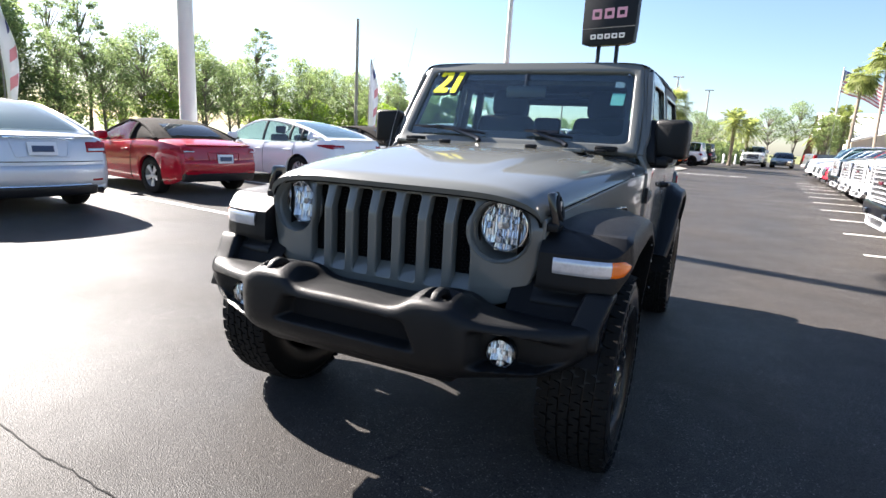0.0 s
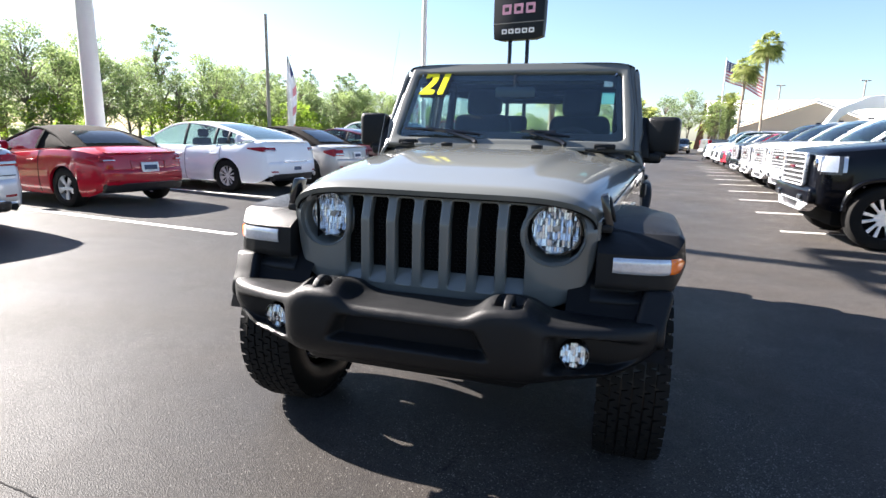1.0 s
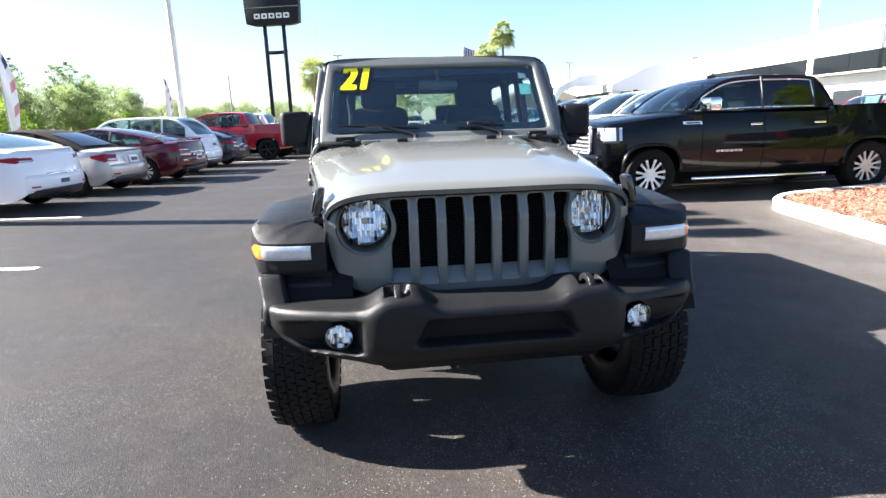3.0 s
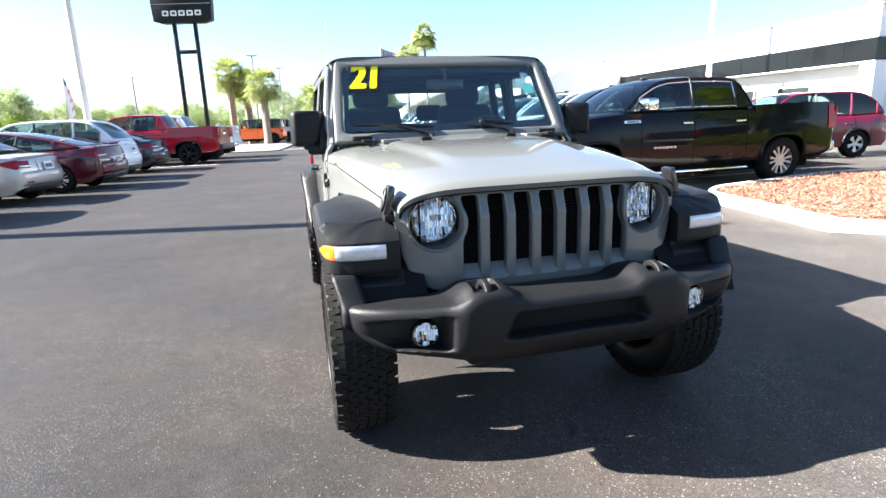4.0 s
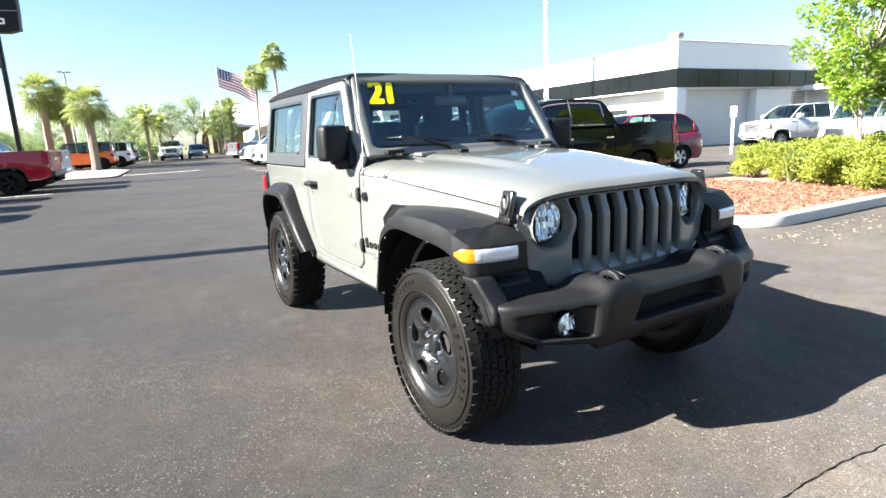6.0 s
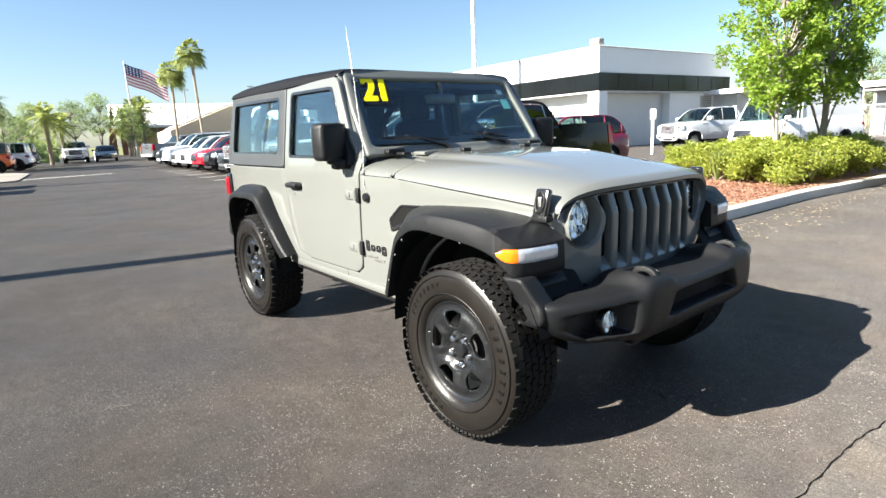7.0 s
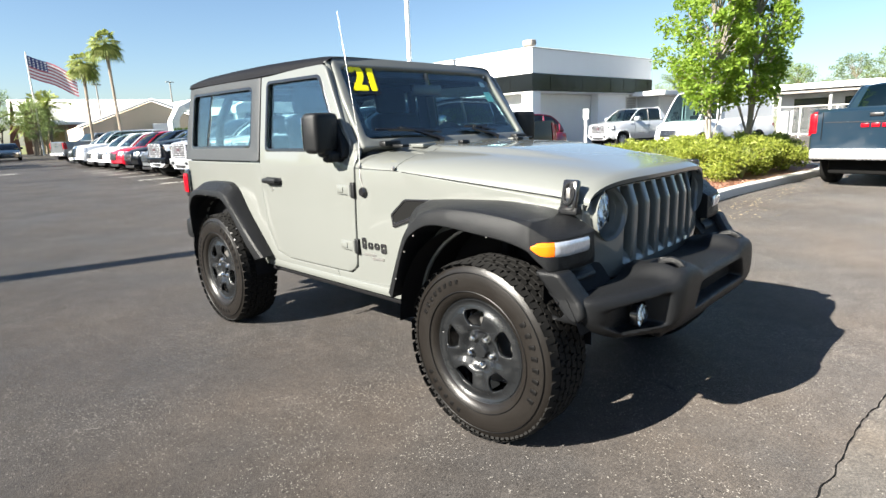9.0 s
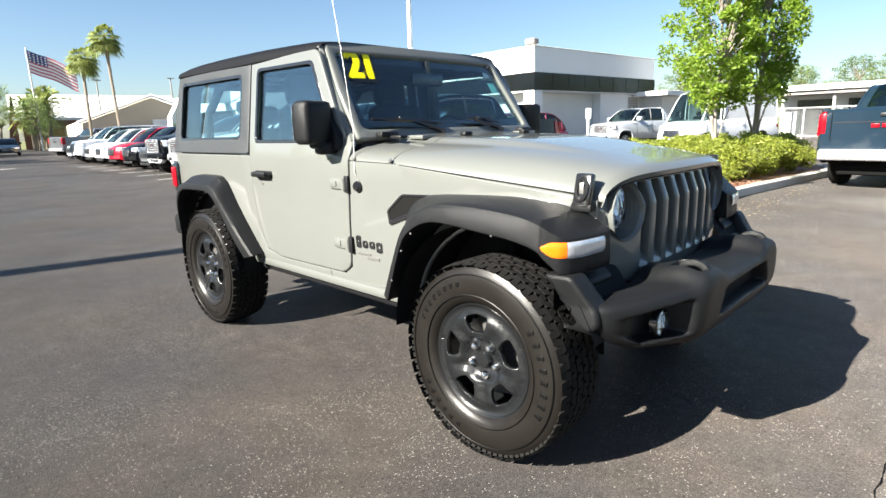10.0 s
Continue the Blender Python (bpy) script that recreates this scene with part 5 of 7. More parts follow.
        for j in range(nv):
            g.f += [(j * c, j * c + c, n + j * c + c, n + j * c), (j * c + nu, j * c + c + nu, n + j * c + c + nu, n + j * c + nu)]
        return g


def shape_ends(car, L, W):
    """Bow the nose and the tail of a car in plan, and lean the tail's upper half forwards."""
    for ob in car.children_recursive:
        if ob.type != "MESH" or ob.parent.name.startswith("wheel"):
            continue
        n = len(ob.data.vertices)
        spread = [v.co.y for v in ob.data.vertices]
        if n < 500 and max(spread) - min(spread) > 0.12 and abs(ob.data.vertices[0].co.x) > L / 2 - 0.4:
            bm = bmesh.new()
            bm.from_mesh(ob.data)
            for k in range(-11, 12):
                bmesh.ops.bisect_plane(bm, geom=bm.verts[:] + bm.edges[:] + bm.faces[:], dist=1e-5, plane_co=(0, W * k / 23, 0), plane_no=(0, 1, 0))
            bm.to_mesh(ob.data)
            bm.free()
            n = len(ob.data.vertices)
        co = np.empty(n * 3)
        ob.data.vertices.foreach_get("co", co)
        co = co.reshape(n, 3)
        s = L / 2 - co[:, 0]
        across = np.clip(np.abs(co[:, 1]) / (W / 2), 0, 1) ** 2.6
        tail = np.clip((s - (L - 0.75)) / 0.75, 0, 1.2) ** 2
        nose_f = np.clip((0.75 - s) / 0.75, 0, 1.2) ** 2
        up = np.clip((co[:, 2] - 0.60) / 0.45, 0, 1.2) ** 1.5
        low = np.clip((0.46 - co[:, 2]) / 0.25, 0, 1) ** 1.5
        co[:, 0] += tail * (0.20 * across + 0.10 * up + 0.07 * low) - nose_f * (0.26 * across + 0.12 * up)
        ob.data.vertices.foreach_set("co", co.ravel())
        ob.data.update()


def vehicle(name, label, sp, colour, m, group="", rim="five", style="car", roof_mat=None, category="car"):
    """A parked car or truck of the given sizes, nose along +x at the pose m."""
    car = thing(name, label, category, group, m)
    sh = Shape(sp)
    L, W, r = sp["L"], sp["W"], sp["r"]
    mx = sh.mx
    part("body", sh.body(), colour, car, sharp=32)
    part("underbody", box(L - 0.5, W - 0.62, 0.35, 0, 0, 0.42, 0.05).add(box(sp["wb"] - 2.4 * r, W * 0.86, 0.05, mx(sp["fo"] + sp["wb"] / 2), 0, sp.get("sill", 0.24) + 0.03)), M_DARK, car)
    for ax in sh.axles:
        for sgn in (-1, 1):
            wh = new("wheel")
            wh.parent = car
            tw = sp.get("tyre", 0.115)
            wh.matrix_basis = pose(mx(ax), sgn * (W / 2 - tw - 0.015), r, 0, 0, 90 * sgn) @ Matrix.Diagonal((tw / 0.38, r, r, 1))
            part("tyre", CAR_TYRE, None, wh)
            part("rim", RIMS[rim], None, wh).scale = (1, 1.17, 1.17) if rim == "truck" else (1, 1.10, 1.10) if rim == "multi" else (1, 1.16, 1.16)
            part("wheel_back", WELL, None, wh)
    # cabin
    a, b, c, d, zr = sp["a"], sp["b"], sp["c"], sp["d"], sp["H"]
    za, zd = sh.top(a) + 0.012, sh.top(d) + 0.012
    wa, wd, wr = sh.half(a) * 0.90, sh.half(d) * 0.90, W / 2 * sp.get("narrow", 0.72)
    ze = zr - 0.055
    rm = roof_mat or colour
    soft = sp.get("soft")
    crown, bow = sp.get("crown", 0.03), sp.get("bow", 0.14)
    roofline = [(a, za), (a + (b - a) * 0.5, za + (ze - za) * 0.57), (b, ze - 0.025), (b + (c - b) * 0.3, ze + crown * 0.8), ((b + c) / 2, ze + crown), (c, ze - 0.01), (c + (d - c) * 0.5, zd + (ze - zd) * 0.58), (d, zd)]

    def shell(s, u):
        """The greenhouse over s, from one side (u = -1) to the other."""
        z = curve_in(s, roofline)
        low_z, low_w = lerp(s, [(a, za), (d, zd)]), lerp(s, [(a, wa), (d, wd)])
        k = min(max((z - low_z) / max(ze - low_z, 0.05), 0.0), 1.0)
        fwd = bow * (1 - smooth(s, a, b + 0.35)) - 0.6 * bow * smooth(s, c - 0.25, d)
        return (mx(s) + fwd * (1 - u * u), u * (low_w + (wr - low_w) * k ** 1.25), z + 0.055 * (1 - abs(u) ** 3.5) * k)

    def skin(s0, s1, nu=14, nv=10, out=0.0, wide=1.0):
        return grid(lambda u, v: (lambda p: (p[0] - 0.5 * out * (1 if s0 >= c - 0.2 else -1), p[1], p[2] + out))(shell(s0 + (s1 - s0) * v, (2 * u - 1) * wide)), nu, nv)

    part("windscreen", skin(a, b), M_CARGLASS, car)
    part("rear_roof", skin(c, d), rm, car, sharp=60)
    if not soft:
        part("rear_window", skin(c + 0.05 * (d - c), c + 0.94 * (d - c), 12, 8, 0.010, 0.82), M_CARGLASS, car)
    if soft:
        part("rear_glass", skin(c + 0.22 * (d - c), c + 0.88 * (d - c), 8, 6, 0.014, 0.66), M_CARGLASS, car)
    part("roof", skin(b, c, 18, 14), rm, car, sharp=60)
    dlo = sp.get("dlo", d - 0.34)
    for sgn in (-1, 1):
        # side glass in two or three panes, pillars over it, and the rear quarter
        def flank(s, v):
            e = Vector(shell(s, sgn))
            q = Vector((mx(s), sgn * (lerp(s, [(a, wa), (d, wd)]) + 0.008), min(lerp(s, [(a, za), (d, zd)]) - 0.01, sh.top(s) + 0.01)))
            p = q * (1 - v) + e * v
            return (p.x, p.y + sgn * 0.018 * math.sin(math.pi * v), p.z)
        cuts = [a + 0.10] + [q for q in sp["pillars"] if q < dlo - 0.05] + [dlo, d - 0.03]
        for q0, q1 in zip(cuts, cuts[1:]):
            gl = grid(lambda u, v: flank(q0 + (q1 - q0) * u, v), 8, 6)
            solid = q0 >= dlo - 0.001
            part("quarter_panel" if solid else "side_window", gl, rm if solid or (soft and q0 > sp["pillars"][0] - 0.01) else M_CARGLASS, car)
        st = [a - 0.01] + [a + (d - a) * i / 26 for i in range(1, 26)] + [d + 0.01]
        rail = [Vector(shell(min(max(s, a), d), sgn)) for s in st]
        part("roof_rail", tube([tuple(p) for p in rail], 0.024, 8), rm, car)
        if sp.get("chrome"):
            trim = [Vector(flank(s, 0.90)) + Vector((0, sgn * 0.012, 0)) for s in [a + 0.30 + (dlo - a - 0.34) * i / 20 for i in range(21)]]
            belt = [Vector(flank(s, 0.06)) + Vector((0, sgn * 0.012, 0)) for s in (dlo, (a + dlo) / 2, a + 0.16)]
            part("window_trim", tube([tuple(p) for p in trim + belt + trim[:1]], 0.011, 6), M_BRIGHT, car)
        for q in sp["pillars"] + (dlo,):
            if a < q < d:
                part("pillar", tube([flank(q + 0.02 * v, v) for v in (0, 0.25, 0.5, 0.75, 0.98)], 0.030, 6), colour if (sp.get("quarter") and q == sp["pillars"][-1]) or q == dlo and not soft else M_CLOTH if soft else M_TRIM, car)
        # door seams, handles, mirror
        doors = sp["doors"]
        for q in doors:
            part("door_seam", sh.strip([(q, sh.low(q) + 0.02 + 0.1 * k * (sh.top(q) - sh.low(q) - 0.06) / 1.0) for k in range(11)], 0.005, sgn), M_DARK, car)
        for q in doors[1:]:
            hz = sp.get("handle", 0.80) * sh.top(q)
            part("door_handle", box(0.20, 0.035, 0.035, mx(q - 0.16), sgn * (sh.side(q - 0.16, hz) + 0.018), hz, 0.012), M_CHROME if sp.get("chrome") else colour, car)
        mir = part("door_mirror", box(0.16 * sp.get("mirror", 1), 0.22 * sp.get("mirror", 1), 0.15 * sp.get("mirror", 1), mx(a + sp.get("mirror_at", 0.42)), sgn * (sh.half(a + 0.4) + 0.08), za + 0.09, 0.045, 3), M_CHROME if sp.get("chrome") else colour, car)
        part("mirror_arm", box(0.08, 0.14, 0.05, mx(a + sp.get("mirror_at", 0.42)), sgn * (sh.half(a + 0.4) - 0.02), za + 0.02, 0.015), M_TRIM, mir)
        # arch trims
        if style in ("truck", "suv"):
            for ax in sh.axles:
                R, e = sh.arch()
                part("arch_trim", tube([(mx(ax + R * math.copysign(abs(math.cos(t)) ** (2 / e), math.cos(t))), sgn * (W / 2 - 0.012), r + R * 0.98 * math.sin(t) ** (2 / e)) for t in [math.pi * (0.02 + 0.96 * i / 20) for i in range(21)]], 0.030, 6), M_TRIM if style == "suv" or sp.get("trims") else colour, car)
        if style == "truck":
            part("side_step", box(sp["wb"] * 0.62, 0.10, 0.05, mx(sp["fo"] + sp["wb"] * 0.48), sgn * (W / 2 - 0.02), 0.34, 0.02), M_CHROME if sp.get("chrome") else M_TRIM, car)
        # lamps that wrap round the corners
        lz, lh = sp["lamp"]
        lamp = part("headlamp", sh.patch(0.03, 0.28 if style == "truck" else 0.42, lz - lh / 2, lz + lh / 2, sgn, 0.012), M_LAMPWHITE, car)
        if style == "truck":
            part("light_bar", sh.patch(0.19, 0.235, lz - lh * 0.62, lz + lh / 2, sgn, 0.022), M_LAMPDARK, lamp)
            part("light_bar", sh.patch(0.02, 0.235, lz - lh * 0.66, lz - lh * 0.52, sgn, 0.022), M_LAMPDARK, lamp)
        tz, th, ts = sp["tail"]
        part("tail_lamp", sh.patch(L - ts, L - 0.015, tz - th / 2, tz + th / 2, sgn, 0.014, point=0.0 if style == "truck" else 0.75), M_RED, car, "red tail lamp")
        f0 = sh.half(0.02)
        part("headlamp_face", box(0.06, sp.get("lampw", 0.26), lh, mx(0.035), sgn * (f0 - sp.get("lampw", 0.26) / 2 - 0.03), lz, 0.02), M_LAMPWHITE, lamp)
        part("lamp_eye", lathe([(0.0, 0.02), (0.05, 0.018), (0.062, 0.0), (0.066, -0.02)], 16, "x").move(mx(-0.004), sgn * (f0 - sp.get("lampw", 0.26) * 0.5 - 0.03), lz), M_CHROME, lamp)
        part("tail_face", box(0.06, sp.get("tailw", 0.30), th * 0.85, mx(L - 0.025), sgn * (sh.half(L) - sp.get("tailw", 0.30) / 2 + 0.0), tz, 0.02), M_RED, car)
    # nose
    f0 = sh.half(0.0)
    gz0, gz1 = sp["grille"]
    gw = f0 * sp.get("gw", 1.0)
    grille = part("grille", box(0.08, gw, gz1 - gz0, mx(0.0), 0, (gz0 + gz1) / 2, 0.03), M_TRIM, car)
    if style == "truck":
        for k in range(6):
            part("grille_bar", box(0.06, gw * 0.94, (gz1 - gz0) * 0.055, mx(-0.045), 0, gz0 + (gz1 - gz0) * (0.10 + 0.16 * k), 0.012), M_BRIGHT, grille)
        part("grille_frame", plate(rounded([(-gw / 2 - 0.03, gz0 - 0.02), (gw / 2 + 0.03, gz0 - 0.02), (gw / 2 + 0.03, gz1 + 0.02), (-gw / 2 - 0.03, gz1 + 0.02)], 0.06), (rounded([(-gw / 2 - 0.005, gz0 + 0.005), (gw / 2 + 0.005, gz0 + 0.005), (gw / 2 + 0.005, gz1 - 0.005), (-gw / 2 - 0.005, gz1 - 0.005)], 0.05),), 0.05, 0.012).map(lambda p, q, e: (mx(-0.05) + e, p, q)), M_BRIGHT, grille)
        part("front_bumper", box(0.22, 2 * f0 * 0.97, 0.22, mx(0.035), 0, 0.64, 0.06, 3), colour, car)
        part("bumper_skid", plate(rounded([(-f0 * 0.86, 0.535), (-f0 * 0.62, 0.41), (f0 * 0.62, 0.41), (f0 * 0.86, 0.535), (f0 * 0.6, 0.56), (-f0 * 0.6, 0.56)], 0.03), (rounded([(-f0 * 0.44, 0.44), (f0 * 0.44, 0.44), (f0 * 0.5, 0.53), (-f0 * 0.5, 0.53)], 0.02),), 0.14, 0.015).map(lambda p, q, e: (mx(-0.02) + e - 0.10 * abs(p / f0) ** 3, p, q)), M_BRIGHT, car)
        part("maker_badge", box(0.03, 0.20, 0.05, mx(-0.08), 0, (gz0 + gz1) / 2 + 0.03, 0.012), M_BURGUNDY, grille)
        for sgn in (-1, 1):
            part("fender_badge", sh.patch(1.24, 1.54, 1.18, 1.222, sgn, 0.012), M_BRIGHT, car)
            part("badge_inset", sh.patch(1.28, 1.50, 1.190, 1.212, sgn, 0.016, 3, 1), M_MIDNIGHT, car)
            part("fog_lamp", box(0.06, 0.16, 0.08, mx(-0.075), sgn * f0 * 0.60, 0.60, 0.02), M_LAMPDARK, car)
            for k in range(6):
                part("name_bar", sh.patch(1.80 + 0.075 * k, 1.86 + 0.075 * k, 0.74, 0.775, sgn, 0.008, 2, 1), M_LAMPWHITE, car)
        part("lower_grille", box(0.10, f0 * 1.0, 0.12, mx(0.02), 0, 0.48, 0.03), M_TRIM, car)
        part("roof_fin", box(0.14, 0.05, 0.07, mx(b + 0.25), 0, zr + 0.03, 0.02), M_TRIM, car)
        part("rear_bumper", box(0.24, W * 0.92, 0.20, mx(L - 0.02), 0, 0.62, 0.05, 3), M_BRIGHT if sp.get("chrome") else M_TRIM, car)
        part("tailgate_seam", box(0.012, W * 0.74, 0.012, mx(L) - 0.006, 0, sh.top(L - 0.1) - 0.24), M_TRIM, car)
        for sgn in (-1, 1):
            part("tailgate_edge", box(0.012, 0.010, 0.5, mx(L) - 0.006, sgn * W * 0.385, sh.top(L - 0.1) - 0.30), M_DARK, car)
        part("tailgate_latch", box(0.03, 0.20, 0.06, mx(L) - 0.01, 0, sh.top(L - 0.1) - 0.12, 0.012), M_TRIM, car)
        for k in range(3):
            part("maker_bar", box(0.012, 0.12, 0.07, mx(L) - 0.014, (k - 1) * 0.15, sh.top(L - 0.1) - 0.30, 0.01), sp.get("badge", M_CHROME), car)
    else:
        for k in range(4):
            part("grille_bar", box(0.03, gw * 0.92, 0.012, mx(-0.042), 0, gz0 + (gz1 - gz0) * (0.2 + 0.2 * k), 0.004), M_CHROME, grille)
        part("lower_grille", box(0.08, f0 * 1.3, 0.10, mx(0.02), 0, 0.30, 0.02), M_TRIM, car)
        part("rear_valance", box(0.16, W * sp.get("val", 0.70), sp.get("valh", 0.14), mx(L - 0.052), 0, 0.26 + sp.get("valh", 0.14) / 2, 0.04, 3), M_TRIM, car)
        for sgn in (-1, 1):
            part("exhaust_tip", lathe([(0.035, 0.0), (0.040, -0.01), (0.040, -0.08)], 14, "x").map(lambda p, q, e: (mx(L) - 0.03 - p, sgn * W * 0.30 + q, 0.30 + e)), M_CHROME, car)
        if not soft:
            part("deck_trim", box(0.03, W * 0.42, 0.03, mx(L) - 0.005, 0, sp["plate"] + 0.14, 0.01), M_CHROME, car)
        part("rear_bumper", box(0.22, W * 0.84, 0.30, mx(L - 0.075), 0, sp.get("sill", 0.24) + 0.30, 0.08, 4), colour, car)
        zp = sp["plate"]
        part("plate_recess", plate(rounded([(-0.30, zp - 0.11), (0.30, zp - 0.11), (0.34, zp + 0.12), (-0.34, zp + 0.12)], 0.03), (rounded([(-0.27, zp - 0.09), (0.27, zp - 0.09), (0.31, zp + 0.10), (-0.31, zp + 0.10)], 0.03),), 0.02, 0.006).map(lambda p, q, e: (mx(L) - 0.004 + e, p, q)), colour, car)
        zl = sh.top(L - 0.06)
        part("boot_lip", loft([[(mx(L - 0.03) - 0.05 * (1 - t * t), t * W * 0.36, zl - 0.012), (mx(L - 0.03) - 0.07 * (1 - t * t) - 0.01, t * W * 0.36, zl + 0.012), (mx(L - 0.12), t * W * 0.36, zl + 0.020), (mx(L - 0.12), t * W * 0.36, zl - 0.02)] for t in [-1 + 0.1 * i for i in range(21)]]), colour, car)
        part("bumper_trim", tube([(mx(L) - 0.040 + 0.10 * abs(t) ** 4, t * W * 0.40, 0.400) for t in [-1 + 0.1 * i for i in range(21)]], 0.012, 6), M_CHROME if sp.get("brightwork") else M_TRIM, car)
        for sgn in (-1, 1):
            part("reverse_lamp", box(0.02, sp.get("tailw", 0.30) * 0.8, th * 0.18, mx(L) - 0.044, sgn * (sh.half(L) - sp.get("tailw", 0.30) / 2 - 0.01), tz - th * 0.16, 0.006), M_LAMPWHITE, car)
            part("reflector", box(0.02, 0.16, 0.035, mx(L) - 0.026, sgn * W * 0.34, 0.46, 0.008), M_RED, car)
        part("bumper_seam", box(0.01, W * 0.80, 0.010, mx(L) - 0.003, 0, sp["plate"] - 0.16), M_DARK, car)
    pz = sp["plate"]
    plate_ob = part("number_plate", box(0.02, 0.32, 0.16, mx(L) - 0.022, 0, pz, 0.006), M_PLATE, car)
    part("plate_bar", box(0.006, 0.24, 0.075, mx(L) - 0.034, 0, pz, 0.002), M_PLATEINK, plate_ob)
    # seats seen through the glass
    head = min(0.42, ze - 0.09 - za)
    ss = min(a + 1.30, c - 0.10)
    for sy in (-0.36, 0.36):
        part("seat", box(0.16, 0.46, 0.62, mx(ss), sy, za + head - 0.50, 0.06, 2).add(box(0.10, 0.26, 0.18, mx(ss + 0.05), sy, za + head - 0.09, 0.04, 2)), M_SEAT, car)
    if style != "truck":
        shape_ends(car, L, W)
    return car


SEDAN = dict(L=4.90, W=1.86, H=1.46, wb=2.80, fo=0.98, r=0.335, sill=0.22, top=[(0, 0.60), (0.10, 0.68), (0.5, 0.80), (1.25, 0.94), (2.4, 0.955), (3.7, 0.985), (4.4, 1.03), (4.75, 1.02), (4.86, 1.0), (4.90, 0.965)], a=1.25, b=2.10, c=3.15, d=4.38, dlo=3.85, pillars=(2.55, 3.45), doors=(1.55, 2.62, 3.62), lamp=(0.66, 0.16), tail=(0.86, 0.17, 0.36), grille=(0.42, 0.66), plate=0.80, chrome=False)
LIFTBACK = dict(SEDAN, L=4.90, W=1.87, H=1.45, top=[(0, 0.58), (0.10, 0.68), (0.5, 0.80), (1.25, 0.93), (2.4, 0.95), (3.7, 1.0), (4.4, 1.075), (4.74, 1.085), (4.86, 1.06), (4.90, 1.01)], c=3.15, d=4.48, dlo=4.02, pillars=(2.55, 3.42, 3.80), valh=0.16, r=0.345, tail=(0.92, 0.10, 0.50), plate=0.52, chrome=False, wb=2.83, fo=0.95)
COUPE = dict(SEDAN, L=4.80, W=1.84, H=1.40, c=2.9, d=4.30, dlo=3.75, pillars=(2.95,), doors=(1.55, 2.95), tail=(0.86, 0.13, 0.42), plate=0.62)
SOFTTOP = dict(COUPE, L=4.65, H=1.40, soft=True, c=3.0, d=3.95, dlo=3.0, tail=(0.80, 0.18, 0.36), plate=0.74, top=[(0, 0.58), (0.10, 0.68), (0.5, 0.80), (1.25, 0.93), (2.4, 0.95), (3.7, 0.97), (4.3, 0.97), (4.52, 0.95), (4.62, 0.93), (4.65, 0.91)])
ROADSTER = dict(L=4.09, W=1.81, H=1.27, wb=2.41, fo=0.80, r=0.325, sill=0.20, top=[(0, 0.52), (0.10, 0.62), (0.5, 0.76), (1.3, 0.86), (2.0, 0.88), (2.9, 0.95), (3.5, 0.96), (3.85, 0.92), (4.03, 0.89), (4.09, 0.87)], a=1.35, b=1.98, c=2.62, d=3.30, pillars=(2.50,), doors=(1.5, 2.60), lamp=(0.62, 0.12), tail=(0.80, 0.10, 0.26), grille=(0.34, 0.46), plate=0.66, soft=True, taper=(0.20, 0.16), tailw=0.20, val=0.82, valh=0.22, crown=0.05, dlo=2.52)
SUV = dict(L=4.65, W=1.86, H=1.68, wb=2.70, fo=0.90, r=0.35, sill=0.28, top=[(0, 0.68), (0.08, 0.84), (0.5, 0.98), (1.15, 1.05), (2.4, 1.06), (3.8, 1.08), (4.5, 1.10), (4.61, 1.10), (4.65, 1.06)], a=1.15, b=1.90, c=3.72, d=4.54, pillars=(2.5, 3.45), quarter=True, dlo=4.18, doors=(1.4, 2.55, 3.5), lamp=(0.80, 0.16), tail=(0.94, 0.22, 0.34), grille=(0.52, 0.80), plate=0.86, narrow=0.76, tailw=0.20)
TRUCK = dict(L=5.67, W=2.06, H=1.90, wb=3.745, fo=0.76, r=0.415, sill=0.44, tyre=0.14, top=[(0, 1.06), (0.05, 1.20), (0.35, 1.27), (1.25, 1.365), (2.4, 1.37), (3.73, 1.37), (3.80, 1.40), (5.58, 1.42), (5.67, 1.40)], a=1.28, b=2.00, bow=0.16, c=3.52, d=3.80, pillars=(2.58,), dlo=3.48, doors=(1.56, 2.60, 3.68), lamp=(1.06, 0.20), tail=(1.16, 0.42, 0.20), grille=(0.76, 1.17), plate=0.60, bed=(3.84, 5.60), mirror=1.35, chrome=True, taper=(0.16, 0.03), narrow=0.76, gw=1.12, handle=0.84, crown=0.035, tailw=0.13, lampw=0.22, square=True, mirror_at=0.32)
WAGON4 = dict(SUV, L=4.60, W=1.88, H=1.84, r=0.40, sill=0.42, wb=2.95, fo=0.75, a=1.30, b=1.62, c=4.35, d=4.52, dlo=4.38, top=[(0, 0.95), (0.06, 1.05), (0.5, 1.10), (1.25, 1.16), (2.4, 1.17), (4.5, 1.18), (4.60, 1.10)], taper=(0.10, 0.02), narrow=0.84)
BIGSUV = dict(SUV, L=5.2, W=2.0, H=1.88, r=0.40, sill=0.36, wb=3.05, fo=0.95, a=1.35, b=2.0, c=4.6, d=5.05, dlo=4.8, pillars=(2.75, 3.85), doors=(1.6, 2.8, 3.85), lamp=(0.96, 0.22), grille=(0.60, 1.02), tail=(1.0, 0.3, 0.25), plate=0.9, top=[(0, 0.98), (0.08, 1.10), (0.5, 1.16), (1.35, 1.22), (2.6, 1.23), (4.9, 1.24), (5.16, 1.23), (5.2, 1.2)], taper=(0.08, 0.05), gw=1.05)
